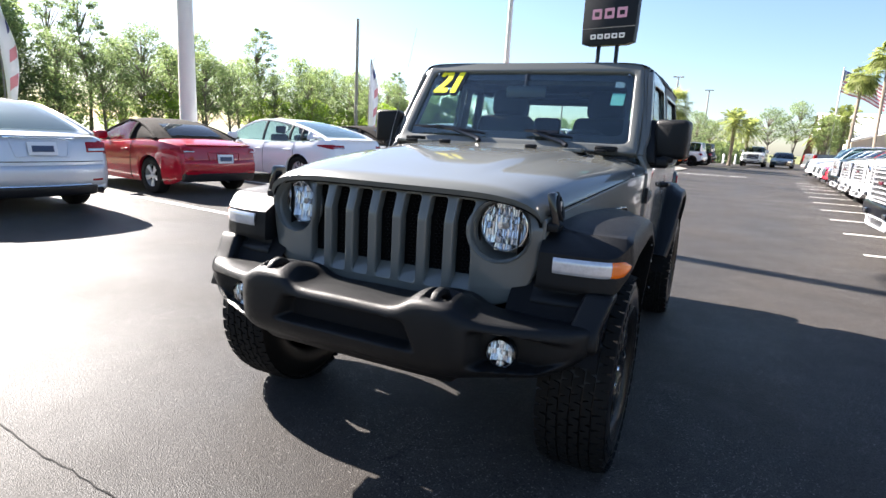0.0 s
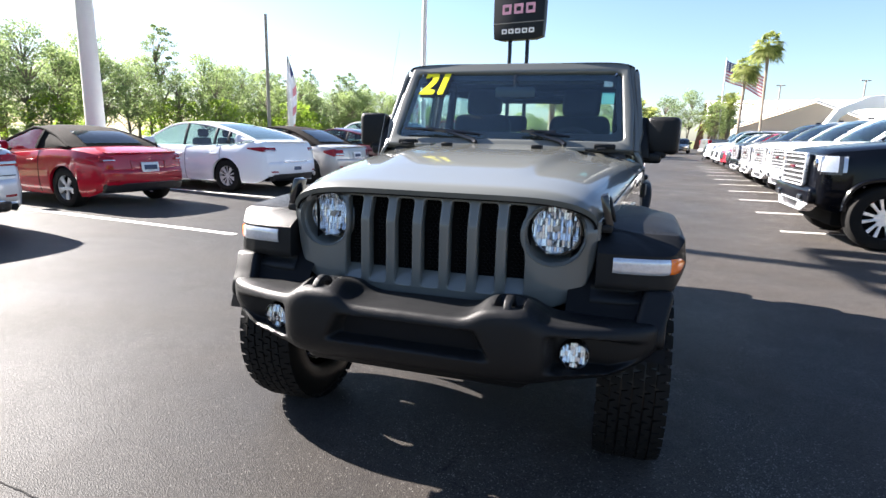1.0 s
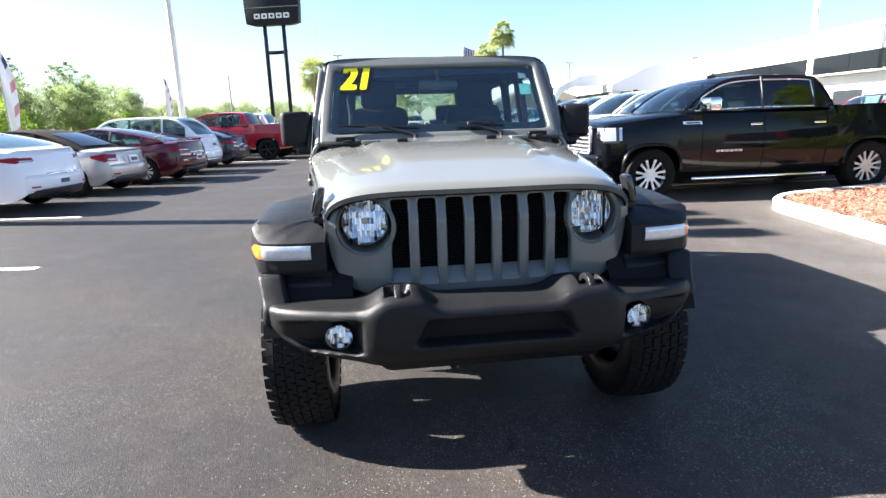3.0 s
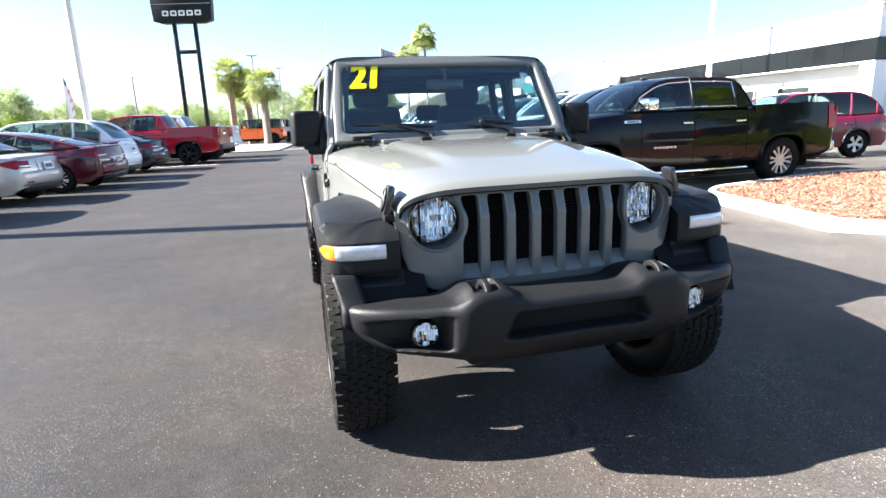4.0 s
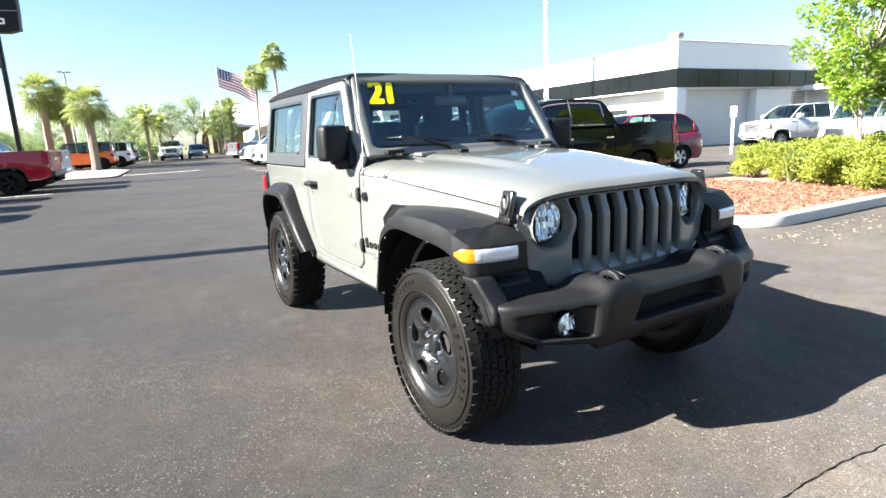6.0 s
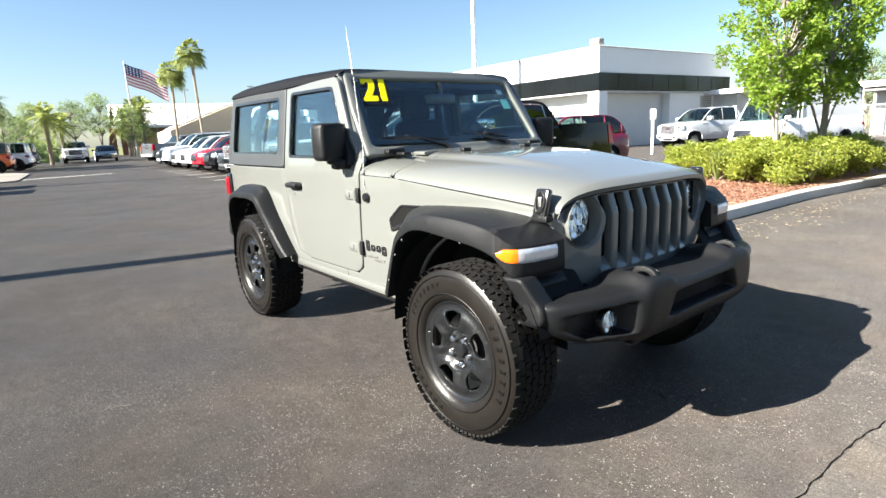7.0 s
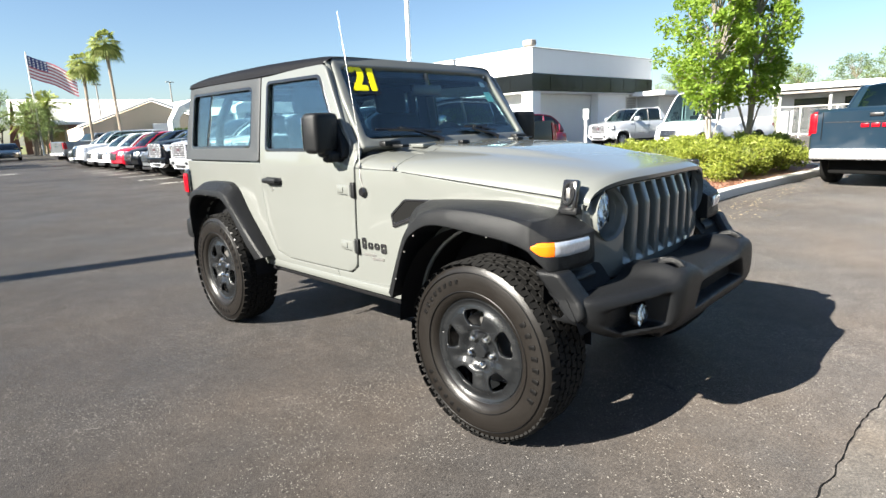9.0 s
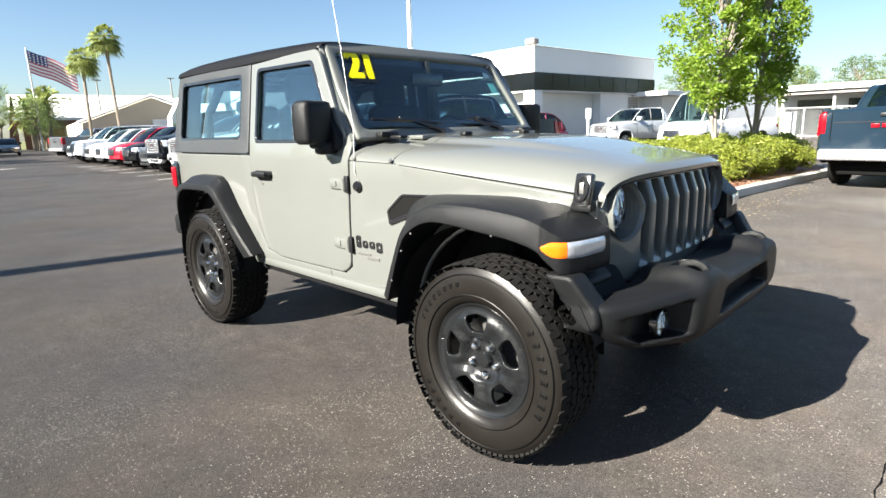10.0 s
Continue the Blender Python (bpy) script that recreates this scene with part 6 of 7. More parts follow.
VAN = dict(SUV, L=5.9, W=2.05, H=2.5, r=0.36, sill=0.32, wb=3.6, fo=0.95, a=0.75, b=1.55, c=5.7, d=5.85, dlo=2.1, pillars=(1.9,), doors=(1.0, 2.0, 3.4), lamp=(0.95, 0.3), grille=(0.6, 0.9), top=[(0, 0.75), (0.08, 0.98), (0.4, 1.14), (0.75, 1.24), (1.2, 1.3), (5.8, 1.32), (5.9, 1.25)], narrow=0.86, taper=(0.12, 0.02))


def by_hub(sp, hub, rz, rear=True, left=True):
    """A pose such that the outer face of one wheel lies at hub (x, y)."""
    s = sp["fo"] + (sp["wb"] if rear else 0)
    p = Matrix.Rotation(radians(rz), 3, "Z") @ Vector((sp["L"] / 2 - s, (1 if left else -1) * (sp["W"] / 2 - 0.02), 0))
    return pose(hub[0] - p.x, hub[1] - p.y, 0, 0, 0, rz)


LEFT = 173.5  # heading of the row with its tails to the aisle
G_LEFT, G_RIGHT = "row of used cars", "row of new trucks"
vehicle("sedan", "silver four-door sedan parked tail to the aisle", dict(SEDAN, plate=0.86, tail=(0.88, 0.17, 0.40), brightwork=True), M_SILVER, by_hub(SEDAN, (-7.37, 2.86), LEFT, True, False), G_LEFT, "multi")
vehicle("roadster", "bright red roadster with a black canvas roof", ROADSTER, M_REDCAR, by_hub(ROADSTER, (-7.83, 4.33), LEFT), G_LEFT, "five", roof_mat=M_CLOTH)
vehicle("liftback", "white liftback sedan with split-spoke rims", LIFTBACK, M_WHITECAR, by_hub(LIFTBACK, (-7.25, 7.50), LEFT), G_LEFT, "multi")
vehicle("convertible", "champagne convertible with a closed black canvas roof", SOFTTOP, M_CHAMPAGNE, by_hub(SOFTTOP, (-6.75, 9.95), LEFT), G_LEFT, "five", roof_mat=M_CLOTH)
vehicle("coupe", "burgundy two-door coupe with bright rims", COUPE, M_BURGUNDY, by_hub(COUPE, (-6.19, 12.27), LEFT), G_LEFT, "multi")
vehicle("suv", "white compact SUV with high red tail lamps", dict(SUV, tail=(0.97, 0.24, 0.30)), M_WHITECAR, by_hub(SUV, (-6.45, 14.75), LEFT), G_LEFT, "five", "suv")
vehicle("coupe", "midnight blue two-door sports coupe", COUPE, M_MIDNIGHT, by_hub(COUPE, (-6.15, 17.55), LEFT), G_LEFT, "dark")
vehicle("pickup_truck", "bright red crew-cab pickup truck with black rims", dict(TRUCK, chrome=False, trims=True), M_TRUCKRED, by_hub(TRUCK, (-4.74, 20.86), LEFT), G_LEFT, "dark", "truck", category="pickup truck")
vehicle("pickup_truck", "white pickup truck with a chrome bumper", TRUCK, M_WHITECAR, by_hub(TRUCK, (-4.55, 23.9), LEFT), G_LEFT, "truck", "truck", category="pickup truck")

RIGHT = 180.0
vehicle("pickup_truck", "glossy black crew-cab pickup truck with much chrome", TRUCK, M_BLACK, by_hub(TRUCK, (3.86, 5.78), RIGHT, False), G_RIGHT, "truck", "truck", category="pickup truck")
order = [("pickup_truck", TRUCK, M_STEELCAR, "silver pickup truck with a chrome grille"), ("pickup_truck", TRUCK, M_WHITECAR, "white pickup truck with a chrome grille"), ("pickup_truck", TRUCK, M_WHITECAR, "white pickup truck with a chrome grille"), ("pickup_truck", TRUCK, M_STEELCAR, "silver pickup truck with a chrome grille"),
         ("pickup_truck", TRUCK, M_BLACK, "black pickup truck with a chrome grille"), ("suv", SUV, M_GREYCAR, "dark grey SUV"), ("suv", SUV, M_BLACK, "black SUV"), ("suv", SUV, M_REDCAR, "red SUV"), ("suv", SUV, M_WHITECAR, "white SUV"), ("suv", SUV, M_WHITECAR, "white SUV"),
         ("suv", BIGSUV, M_WHITECAR, "large white SUV"), ("suv", SUV, M_WHITECAR, "white SUV")]
for i, (nm, sp, colour, lab) in enumerate(order):
    y = 9.05 + 2.42 * i
    vehicle(nm, lab + " parked nose to the aisle", sp, colour, pose(3.68 + 0.055 * (y - 6) + sp["L"] / 2 + (0.25 if sp is SUV else 0.0), y, 0, 0, 0, RIGHT), G_RIGHT, "truck" if sp is TRUCK else "five", "truck" if sp is TRUCK else "suv", category="pickup truck" if sp is TRUCK else "car")
vehicle("suv", "cherry red compact SUV parked tail out by the building", SUV, M_CHERRY, by_hub(SUV, (13.15, 8.86), 168, True, True), "", "five", "suv")
vehicle("pickup_truck", "silver heavy pickup truck beside the white building", dict(TRUCK, H=2.0, chrome=False), M_SILVER, pose(27.6, 12.6, 0, 0, 0, 160), "", "truck", "truck", category="pickup truck")
vehicle("van", "white delivery van behind the hedge", VAN, M_WHITECAR, pose(24.6, 7.6, 0, 0, 0, 160), "", "dark", "suv", category="van")
vehicle("pickup_truck", "slate blue crew-cab pickup truck seen from its tailgate", dict(TRUCK, badge=M_RED), M_BLUE, by_hub(TRUCK, (10.85, 0.85), -6, True, True), "", "truck", "truck", category="pickup truck")
# far end of the aisle
vehicle("off_road_wagon", "orange four-door off-road wagon beside a palm", WAGON4, M_ORANGE, pose(-3.4, 42.6, 0, 0, 0, 176), "far parked cars", "dark", "suv", roof_mat=M_TRIM)
vehicle("off_road_wagon", "white off-road wagon seen from the tail", WAGON4, M_WHITECAR, pose(-2.2, 46.6, 0, 0, 0, 170), "far parked cars", "dark", "suv")
vehicle("off_road_wagon", "black off-road wagon far down the aisle", WAGON4, M_BLACK, pose(-1.6, 51.5, 0, 0, 0, 170), "far parked cars", "dark", "suv")
vehicle("pickup_truck", "silver pickup truck facing down the aisle", TRUCK, M_SILVER, pose(4.0, 61.0, 0, 0, 0, 264), "far parked cars", "truck", "truck", category="pickup truck")
vehicle("sedan", "grey-blue sedan facing down the aisle", SEDAN, M_BLUE, pose(6.4, 60.5, 0, 0, 0, 262), "far parked cars", "five")
vehicle("pickup_truck", "grey pickup truck parked tail to the aisle", TRUCK, M_GREYCAR, pose(9.0, 42.0, 0, 0, 0, 10), "far parked cars", "truck", "truck", category="pickup truck")
vehicle("suv", "dark red SUV parked tail to the aisle", SUV, M_BURGUNDY, pose(10.3, 45.5, 0, 0, 0, 10), "far parked cars", "five", "suv")

# ---- surroundings: materials ----
def leaf_mat(name, col, col2):
    m = bpy.data.materials.new(name)
    m.use_nodes = True
    n, l = m.node_tree.nodes, m.node_tree.links
    b = n["Principled BSDF"]
    geo = n.new("ShaderNodeNewGeometry")
    mix = n.new("ShaderNodeMix")
    mix.data_type = "RGBA"
    mix.inputs["A"].default_value, mix.inputs["B"].default_value = (*col, 1), (*col2, 1)
    l.new(geo.outputs["Random Per Island"], mix.inputs["Factor"])
    l.new(mix.outputs["Result"], b.inputs["Base Color"])
    b.inputs["Roughness"].default_value = 0.55
    tr, ms = n.new("ShaderNodeBsdfTranslucent"), n.new("ShaderNodeMixShader")
    l.new(mix.outputs["Result"], tr.inputs["Color"])
    ms.inputs[0].default_value = 0.62
    l.new(b.outputs[0], ms.inputs[1])
    l.new(tr.outputs[0], ms.inputs[2])
    l.new(ms.outputs[0], n["Material Output"].inputs["Surface"])
    return m


M_LEAF = leaf_mat("bright_leaf", (0.14, 0.24, 0.02), (0.32, 0.44, 0.06))
M_HEDGE = leaf_mat("hedge_leaf", (0.16, 0.21, 0.025), (0.44, 0.48, 0.09))
M_WOOD = leaf_mat("wood_leaf", (0.125, 0.185, 0.062), (0.31, 0.39, 0.155))
M_PINE = leaf_mat("pine_leaf", (0.095, 0.145, 0.058), (0.24, 0.31, 0.135))
M_PALM = leaf_mat("palm_leaf", (0.12, 0.165, 0.040), (0.32, 0.35, 0.11))
M_BARK = mat("bark", (0.16, 0.13, 0.10), 0.9, var=0.4, scale=5, bump=0.8, fine=40)
M_PALEBARK = mat("pale_bark", (0.24, 0.21, 0.18), 0.9, var=0.35, scale=9, bump=0.8, fine=40)
M_PALMBARK = mat("palm_bark", (0.21, 0.17, 0.13), 0.9, var=0.4, scale=9, bump=0.8, fine=40)
M_SLAB = mat("worn_slab", (0.20, 0.185, 0.165), 0.9, var=0.2, scale=2, bump=0.4, fine=60, world_space=True)
M_CONCRETE = mat("kerb_concrete", (0.52, 0.50, 0.46), 0.85, var=0.2, scale=3, bump=0.5, fine=90, world_space=True)
M_MULCH = mat("red_mulch", (0.34, 0.19, 0.135), 0.95, var=0.5, scale=14, bump=1.0, fine=70, world_space=True)
M_CHIP = leaf_mat("mulch_chip", (0.24, 0.11, 0.07), (0.56, 0.36, 0.26))
M_STUCCO = mat("white_stucco", (0.80, 0.80, 0.79), 0.85, var=0.04, scale=1.2, bump=0.25, fine=30, world_space=True)
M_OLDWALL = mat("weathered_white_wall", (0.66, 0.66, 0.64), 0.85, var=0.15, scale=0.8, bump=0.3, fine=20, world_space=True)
M_BAND = mat("dark_glossy_fascia", (0.004, 0.005, 0.006), 0.16, coat=0.12, spec=0.25, var=0.3, scale=0.6, world_space=True)
M_BEIGE = mat("beige_wall", (0.55, 0.46, 0.34), 0.85, var=0.08, scale=1.0, bump=0.2, fine=20, world_space=True)
M_BROWN = mat("brown_fascia", (0.17, 0.075, 0.045), 0.7, var=0.15, world_space=True)
M_POLE = mat("pale_pole", (0.58, 0.57, 0.54), 0.75, var=0.12, scale=4, bump=0.2, fine=60)
M_GREYPOLE = mat("weathered_pole", (0.24, 0.22, 0.20), 0.8, var=0.25, scale=4, bump=0.3)
M_SIGN = mat("sign_black", (0.006, 0.007, 0.010), 0.4, var=0.15, spec=0.2)
M_SIGNLOGO = mat("sign_pink_red", (0.62, 0.30, 0.40), 0.5)
M_FLAGRED = mat("flag_red", (0.45, 0.13, 0.16), 0.8)
M_FLAGFAINT = mat("faded_flag_red", (0.62, 0.24, 0.26), 0.8)
M_FLAGBLUE = mat("flag_blue", (0.05, 0.06, 0.17), 0.8)
M_FLAGWHITE = mat("flag_white", (0.75, 0.74, 0.74), 0.8)
M_DARKGLASS = mat("dark_shop_glass", (0.02, 0.025, 0.028), 0.08, coat=0.6)
M_DIRT = mat("litter_brown", (0.42, 0.34, 0.22), 0.9, var=0.3)

# ---- parking lines ----
def line(x0, y0, x1, y1, w=0.10, label="worn white parking line"):
    d = Vector((x1 - x0, y1 - y0, 0))
    nrm = Vector((-d.y, d.x, 0)).normalized() * w / 2
    k = 24
    g = Geo()
    for i in range(k + 1):
        p = Vector((x0, y0, 0.004)) + d * i / k
        e = 1 + 0.10 * noise.noise(p * 3)
        g.v += [tuple(p - nrm * e), tuple(p + nrm * e)]
    g.f = [(2 * i, 2 * i + 2, 2 * i + 3, 2 * i + 1) for i in range(k)]
    return lone("parking_line", g, M_LINE, label, "parking line", "parking lines", "structure")


line(-3.93, 3.47, -12.6, 4.45, 0.11, "long white line at the end of the parking row")
for i in range(6):
    x, y = -5.23 + 0.325 * i, 7.04 + 2.62 * i
    line(x, y, x - 6.3, y + 0.72)
for i in range(10):
    y = 7.05 + 2.40 * i
    line(3.05 + 0.062 * (y - 7), y, 8.6 + 0.062 * (y - 7), y + 0.30, 0.11)
line(-3.2, 30.6, 2.4, 31.2, 0.25, "pale kerb-side line across the aisle")

# ---- light poles ----
def pole(name, x, y, h, r0, r1, material, label, head=0):
    p = thing(name, label, "light pole" if head else "pole", "", pose(x, y, 0))
    part("shaft", lathe([(r0, 0), (r0 * 0.97, 1.0), ((r0 + r1) / 2, h / 2), (r1, h), (0, h)], 16), material, p)
    part("foot", lathe([(r0 * 1.7, 0), (r0 * 1.7, 0.25), (r0 * 1.6, 0.30), (r0, 0.30)], 16), M_CONCRETE, p)
    for k in range(head):
        a = math.pi * k + 0.3
        part("lamp_head", box(0.42, 0.24, 0.10, 0.34 * math.cos(a), 0.34 * math.sin(a), h - 0.05, 0.03).turn(Matrix.Identity(4)), M_GREYPOLE, p)
        part("lamp_arm", tube([(0, 0, h - 0.1), (0.28 * math.cos(a), 0.28 * math.sin(a), h - 0.05)], 0.03, 6), M_GREYPOLE, p)
    return p


big = pole("concrete_pole", -11.25, 7.98, 9.5, 0.215, 0.15, M_POLE, "thick pale concrete light pole behind the parked cars")
part("lamp_arm", tube([(0, -1.05, 9.35), (0, 1.05, 9.35)], 0.06, 8), M_GREYPOLE, big)
for ly in (-1.05, -0.35, 0.35, 1.05):
    part("flood_lamp", box(0.55, 0.46, 0.42, 0.30, ly, 9.50, 0.06).turn(Matrix.Identity(4)), M_GREYPOLE, big)
pole("utility_pole", -23.1, 32.1, 9.0, 0.14, 0.10, M_GREYPOLE, "weathered wooden utility pole before the wood")
pole("concrete_pole", -9.5, 26.1, 13.0, 0.15, 0.10, M_POLE, "pale concrete light pole among parked cars")
pole("concrete_pole", 21.7, 24.6, 13.0, 0.15, 0.12, M_STUCCO, "white light pole beside the white building")
for x, y, h in ((-4.0, 62.0, 8.6), (27.46, 77.5, 8.75), (-1.5, 80.0, 9.0), (17.96, 74.6, 7.95)):
    pole("street_lamp", x, y, h, 0.11, 0.07, M_GREYPOLE, "grey twin-head car park lamp far off", 2)
pole("utility_pole", -14.3, 56.0, 6.2, 0.10, 0.06, M_GREYPOLE, "thin grey pole far off")


# ---- dealer sign ----
sg = thing("dealer_sign", "tall black pylon sign on two black legs", "sign", "", pose(-6.42, 36.1, 0, 0, 0, -13))
part("sign_board", plate([(-1.78, 8.60), (-1.72, 7.66), (-1.2, 7.52), (1.2, 7.52), (1.72, 7.66), (1.78, 8.60), (1.82, 12.2), (-1.82, 12.2)], (), 0.5, 0.02).map(lambda a, b, c: (a, c, b)), M_SIGN, sg)
for sx in (-0.62, 0.62):
    part("sign_leg", box(0.20, 0.20, 7.6, sx, 0, 3.8, 0.01), M_SIGN, sg)
part("cross_bar", box(1.24, 0.16, 0.22, 0, 0, 5.90, 0.01), M_SIGN, sg)
part("board_joint", box(3.5, 0.02, 0.05, 0, -0.26, 8.60), M_GREYPOLE, sg)
for tx, word_w, zz, hh, mm, cnt in ((0, 2.4, 8.08, 0.30, M_FLAGWHITE, 5), (0, 2.5, 9.45, 0.62, M_SIGNLOGO, 3), (0, 2.6, 10.75, 0.50, M_FLAGWHITE, 5)):
    for k in range(cnt):
        w = word_w / cnt
        cx = (k - (cnt - 1) / 2) * w
        part("maker_bar", plate(rounded([(cx - w * 0.38, zz - hh / 2), (cx + w * 0.38, zz - hh / 2), (cx + w * 0.38, zz + hh / 2), (cx - w * 0.38, zz + hh / 2)], 0.05), (rounded([(cx - w * 0.20, zz - hh * 0.22), (cx + w * 0.20, zz - hh * 0.22), (cx + w * 0.20, zz + hh * 0.22), (cx - w * 0.20, zz + hh * 0.22)], 0.03),), 0.03).map(lambda a, b, c: (a, -0.27 + c, b)), mm, sg)


# ---- flags ----
def feather_flag(x, y, h, lean, pattern):
    f = thing("feather_flag", "tall narrow advertising flag, white with red and blue", "flag", "advertising flags", pose(x, y, 0, 0, 0, lean))
    part("mast", tube([(0, 0, 0), (0, 0, h * 0.7), (0.05, 0, h * 0.92), (0.25, 0, h)], [0.02, 0.018, 0.012, 0.006], 6), M_GREYPOLE, f)
    def pt(u, v):
        z = 0.9 + (h - 1.0) * v
        w = 0.36 * min(1.0, 0.55 + v) * (1 - max(0, (v - 0.62) / 0.38) ** 1.5)
        return (0.02 + w * u + 0.2 * max(0, v - 0.9), 0.06 * math.sin(5 * u + 6 * v), z)
    part("cloth", grid(pt, 8, 24), M_FLAGWHITE, f)
    for k in range(pattern):
        v0 = 0.06 + 0.9 * k / pattern
        part("stripe", grid(lambda u, v: (lambda p: (p[0], p[1] - 0.006, p[2]))(pt(0.55 + 0.42 * u, v0 + v * 0.40 / pattern + 0.05 * u)), 5, 3), M_FLAGBLUE if k >= pattern - 1 else M_FLAGFAINT, f)


feather_flag(-12.3, 17.7, 4.35, 35, 4)
feather_flag(-11.4, 29.6, 4.2, 40, 7)
feather_flag(-16.0, 6.2, 4.2, 30, 4)
us = thing("national_flag", "red and white striped flag with a blue corner", "flag", "", pose(12.5, 79.0, 0, 0, 0, -12) @ Matrix.Diagonal((1.38, 1.38, 1.38, 1)))
part("mast", lathe([(0.09, 0), (0.05, 8.45), (0.0, 8.45)], 12), M_POLE, us)


def flag_pt(u, v):
    return (0.06 + 3.2 * u, 0.22 * math.sin(4.5 * u + v) * u, 8.20 - 1.80 * (1 - v) - 1.55 * u * (0.7 + 0.3 * u) - 0.05 * math.sin(9 * u))


for k in range(13):
    part("stripe", grid(lambda u, v: flag_pt(u if k < 7 else 0.4 + 0.6 * u, (k + v) / 13), 14, 1), M_FLAGRED if k % 2 == 0 else M_FLAGWHITE, us)
part("canton", grid(lambda u, v: flag_pt(0.4 * u, (7 + 6 * v) / 13), 8, 4), M_FLAGBLUE, us)
for i in range(5):
    for j in range(4):
        p = flag_pt(0.04 + 0.08 * i, (7.6 + 1.4 * j) / 13)
        part("star", box(0.11, 0.02, 0.11, p[0], p[1] - 0.015, p[2], 0.03), M_FLAGWHITE, us)


# ---- plants ----
def leaf_cloud(rng, clumps, per, size, flat=0.6):
    """Many small leaves about clump centres (x, y, z, radius)."""
    g = Geo()
    for cx, cy, cz, cr in clumps:
        for _ in range(per):
            d = Vector((rng.gauss(0, 1), rng.gauss(0, 1), rng.gauss(0, 1))).normalized() * cr * (0.45 + 0.6 * rng.random())
            p = Vector((cx, cy, cz)) + Vector((d.x, d.y, d.z * flat))
            a = Vector((rng.gauss(0, 1), rng.gauss(0, 1), rng.gauss(0, 0.7))).normalized()
            b = a.cross(Vector((rng.gauss(0, 1), rng.gauss(0, 1), rng.gauss(0, 1)))).normalized()
            s = size * (0.6 + 0.8 * rng.random())
            n = len(g.v)
            g.v += [tuple(p - a * s), tuple(p + b * s * 0.45 + a * s * 0.1), tuple(p + a * s), tuple(p - b * s * 0.45 + a * s * 0.1)]
            g.f.append((n, n + 1, n + 2, n + 3))
    return g


def quick(name, g, material):
    me = bpy.data.meshes.new(name)
    me.from_pydata(g.v, [], g.f)
    me.materials.append(material)
    return me


def tree_parts(seed, h, spread, trunk_r, clumps, per, leaf, leafmat, bark, bare=0.35, flat=0.6, puff=0.16, wander=0.06):
    """Meshes of a tapered trunk with limbs and a crown of leaves."""
    rng = random.Random(seed)
    top = h * 0.86
    pts = [(wander * rng.gauss(0, 1) * k * h / 8, wander * rng.gauss(0, 1) * k * h / 8, top * k / 5) for k in range(6)]
    trunk = tube(pts, [trunk_r * (1.25 if k == 0 else 1 - 0.16 * k) for k in range(6)], 8)
    cl = []
    for i in range(clumps):
        a = 2.4 * i + rng.random()
        t = bare + (1 - bare) * (i + 0.5) / clumps
        rad = spread * math.sin(math.pi * (0.18 + 0.74 * (t - bare) / (1 - bare))) * (0.45 + 0.6 * rng.random())
        z = h * t
        c = (rad * math.cos(a), rad * math.sin(a), z)
        cl.append((*c, spread * (puff + 0.2 * rng.random())))
        k = min(z * 0.85, top * 0.98)
        base = Vector(pts[min(int(k / top * 5), 4)])
        trunk.add(tube([base, (base + Vector(c)) / 2 + Vector((0, 0, 0.06 * h * rng.random())), c], [trunk_r * 0.30, trunk_r * 0.18, trunk_r * 0.07], 5))
    crown = leaf_cloud(rng, cl, per, leaf, flat)
    return quick("trunk", trunk, bark), quick("crown", crown, leafmat)


def tree(meshes, name, label, x, y, rz, scale, group="", sz=1.0):
    t = thing(name, label, "tree", group, pose(x, y, 0, 0, 0, rz) @ Matrix.Diagonal((scale, scale, scale * sz, 1)))
    part("trunk", meshes[0], None, t)
    part("crown", meshes[1], None, t)
    return t


# the two young trees on the island
rng = random.Random(11)
near_a = tree_parts(21, 4.3, 0.88, 0.065, 58, 230, 0.044, M_LEAF, M_PALEBARK, 0.36, 0.8, 0.17, 0.015)
near_b = tree_parts(22, 4.7, 0.90, 0.080, 60, 230, 0.044, M_LEAF, M_PALEBARK, 0.34, 0.8, 0.17, 0.015)
tree(near_a, "young_tree", "young street tree with light green leaves in a hedge", 9.72, 2.74, 0, 1.0, "trees on the island", 1.05)
tree(near_b, "young_tree", "young street tree with light green leaves in a hedge", 11.15, 2.36, 100, 1.0, "trees on the island", 1.05)

# the wood behind the used cars
kinds = [tree_parts(30 + k, 8.0 + 0.8 * (k % 3), 2.6 + 0.3 * (k % 2), 0.15, 46, 120, 0.095, M_WOOD if k % 2 == 0 else M_PINE, M_BARK, (0.34, 0.46, 0.38, 0.28)[k % 4], 0.6, 0.21) for k in range(5)]
pines = [tree_parts(50 + k, 10.5, 1.7, 0.14, 32, 150, 0.08, M_PINE, M_BARK, 0.50, 0.5, 0.17) for k in range(2)]
shrubs = [tree_parts(60 + k, 3.2, 1.9, 0.06, 20, 120, 0.10, M_WOOD if k else M_LEAF, M_BARK, 0.12, 0.7, 0.24) for k in range(2)]
rng = random.Random(77)
edge = [(-37.0, -14.0), (-36.0, 4.0), (-33.0, 16.0), (-29.5, 30.0), (-27.0, 44.0), (-24.0, 62.0), (-17.0, 88.0), (-6.0, 108.0)]
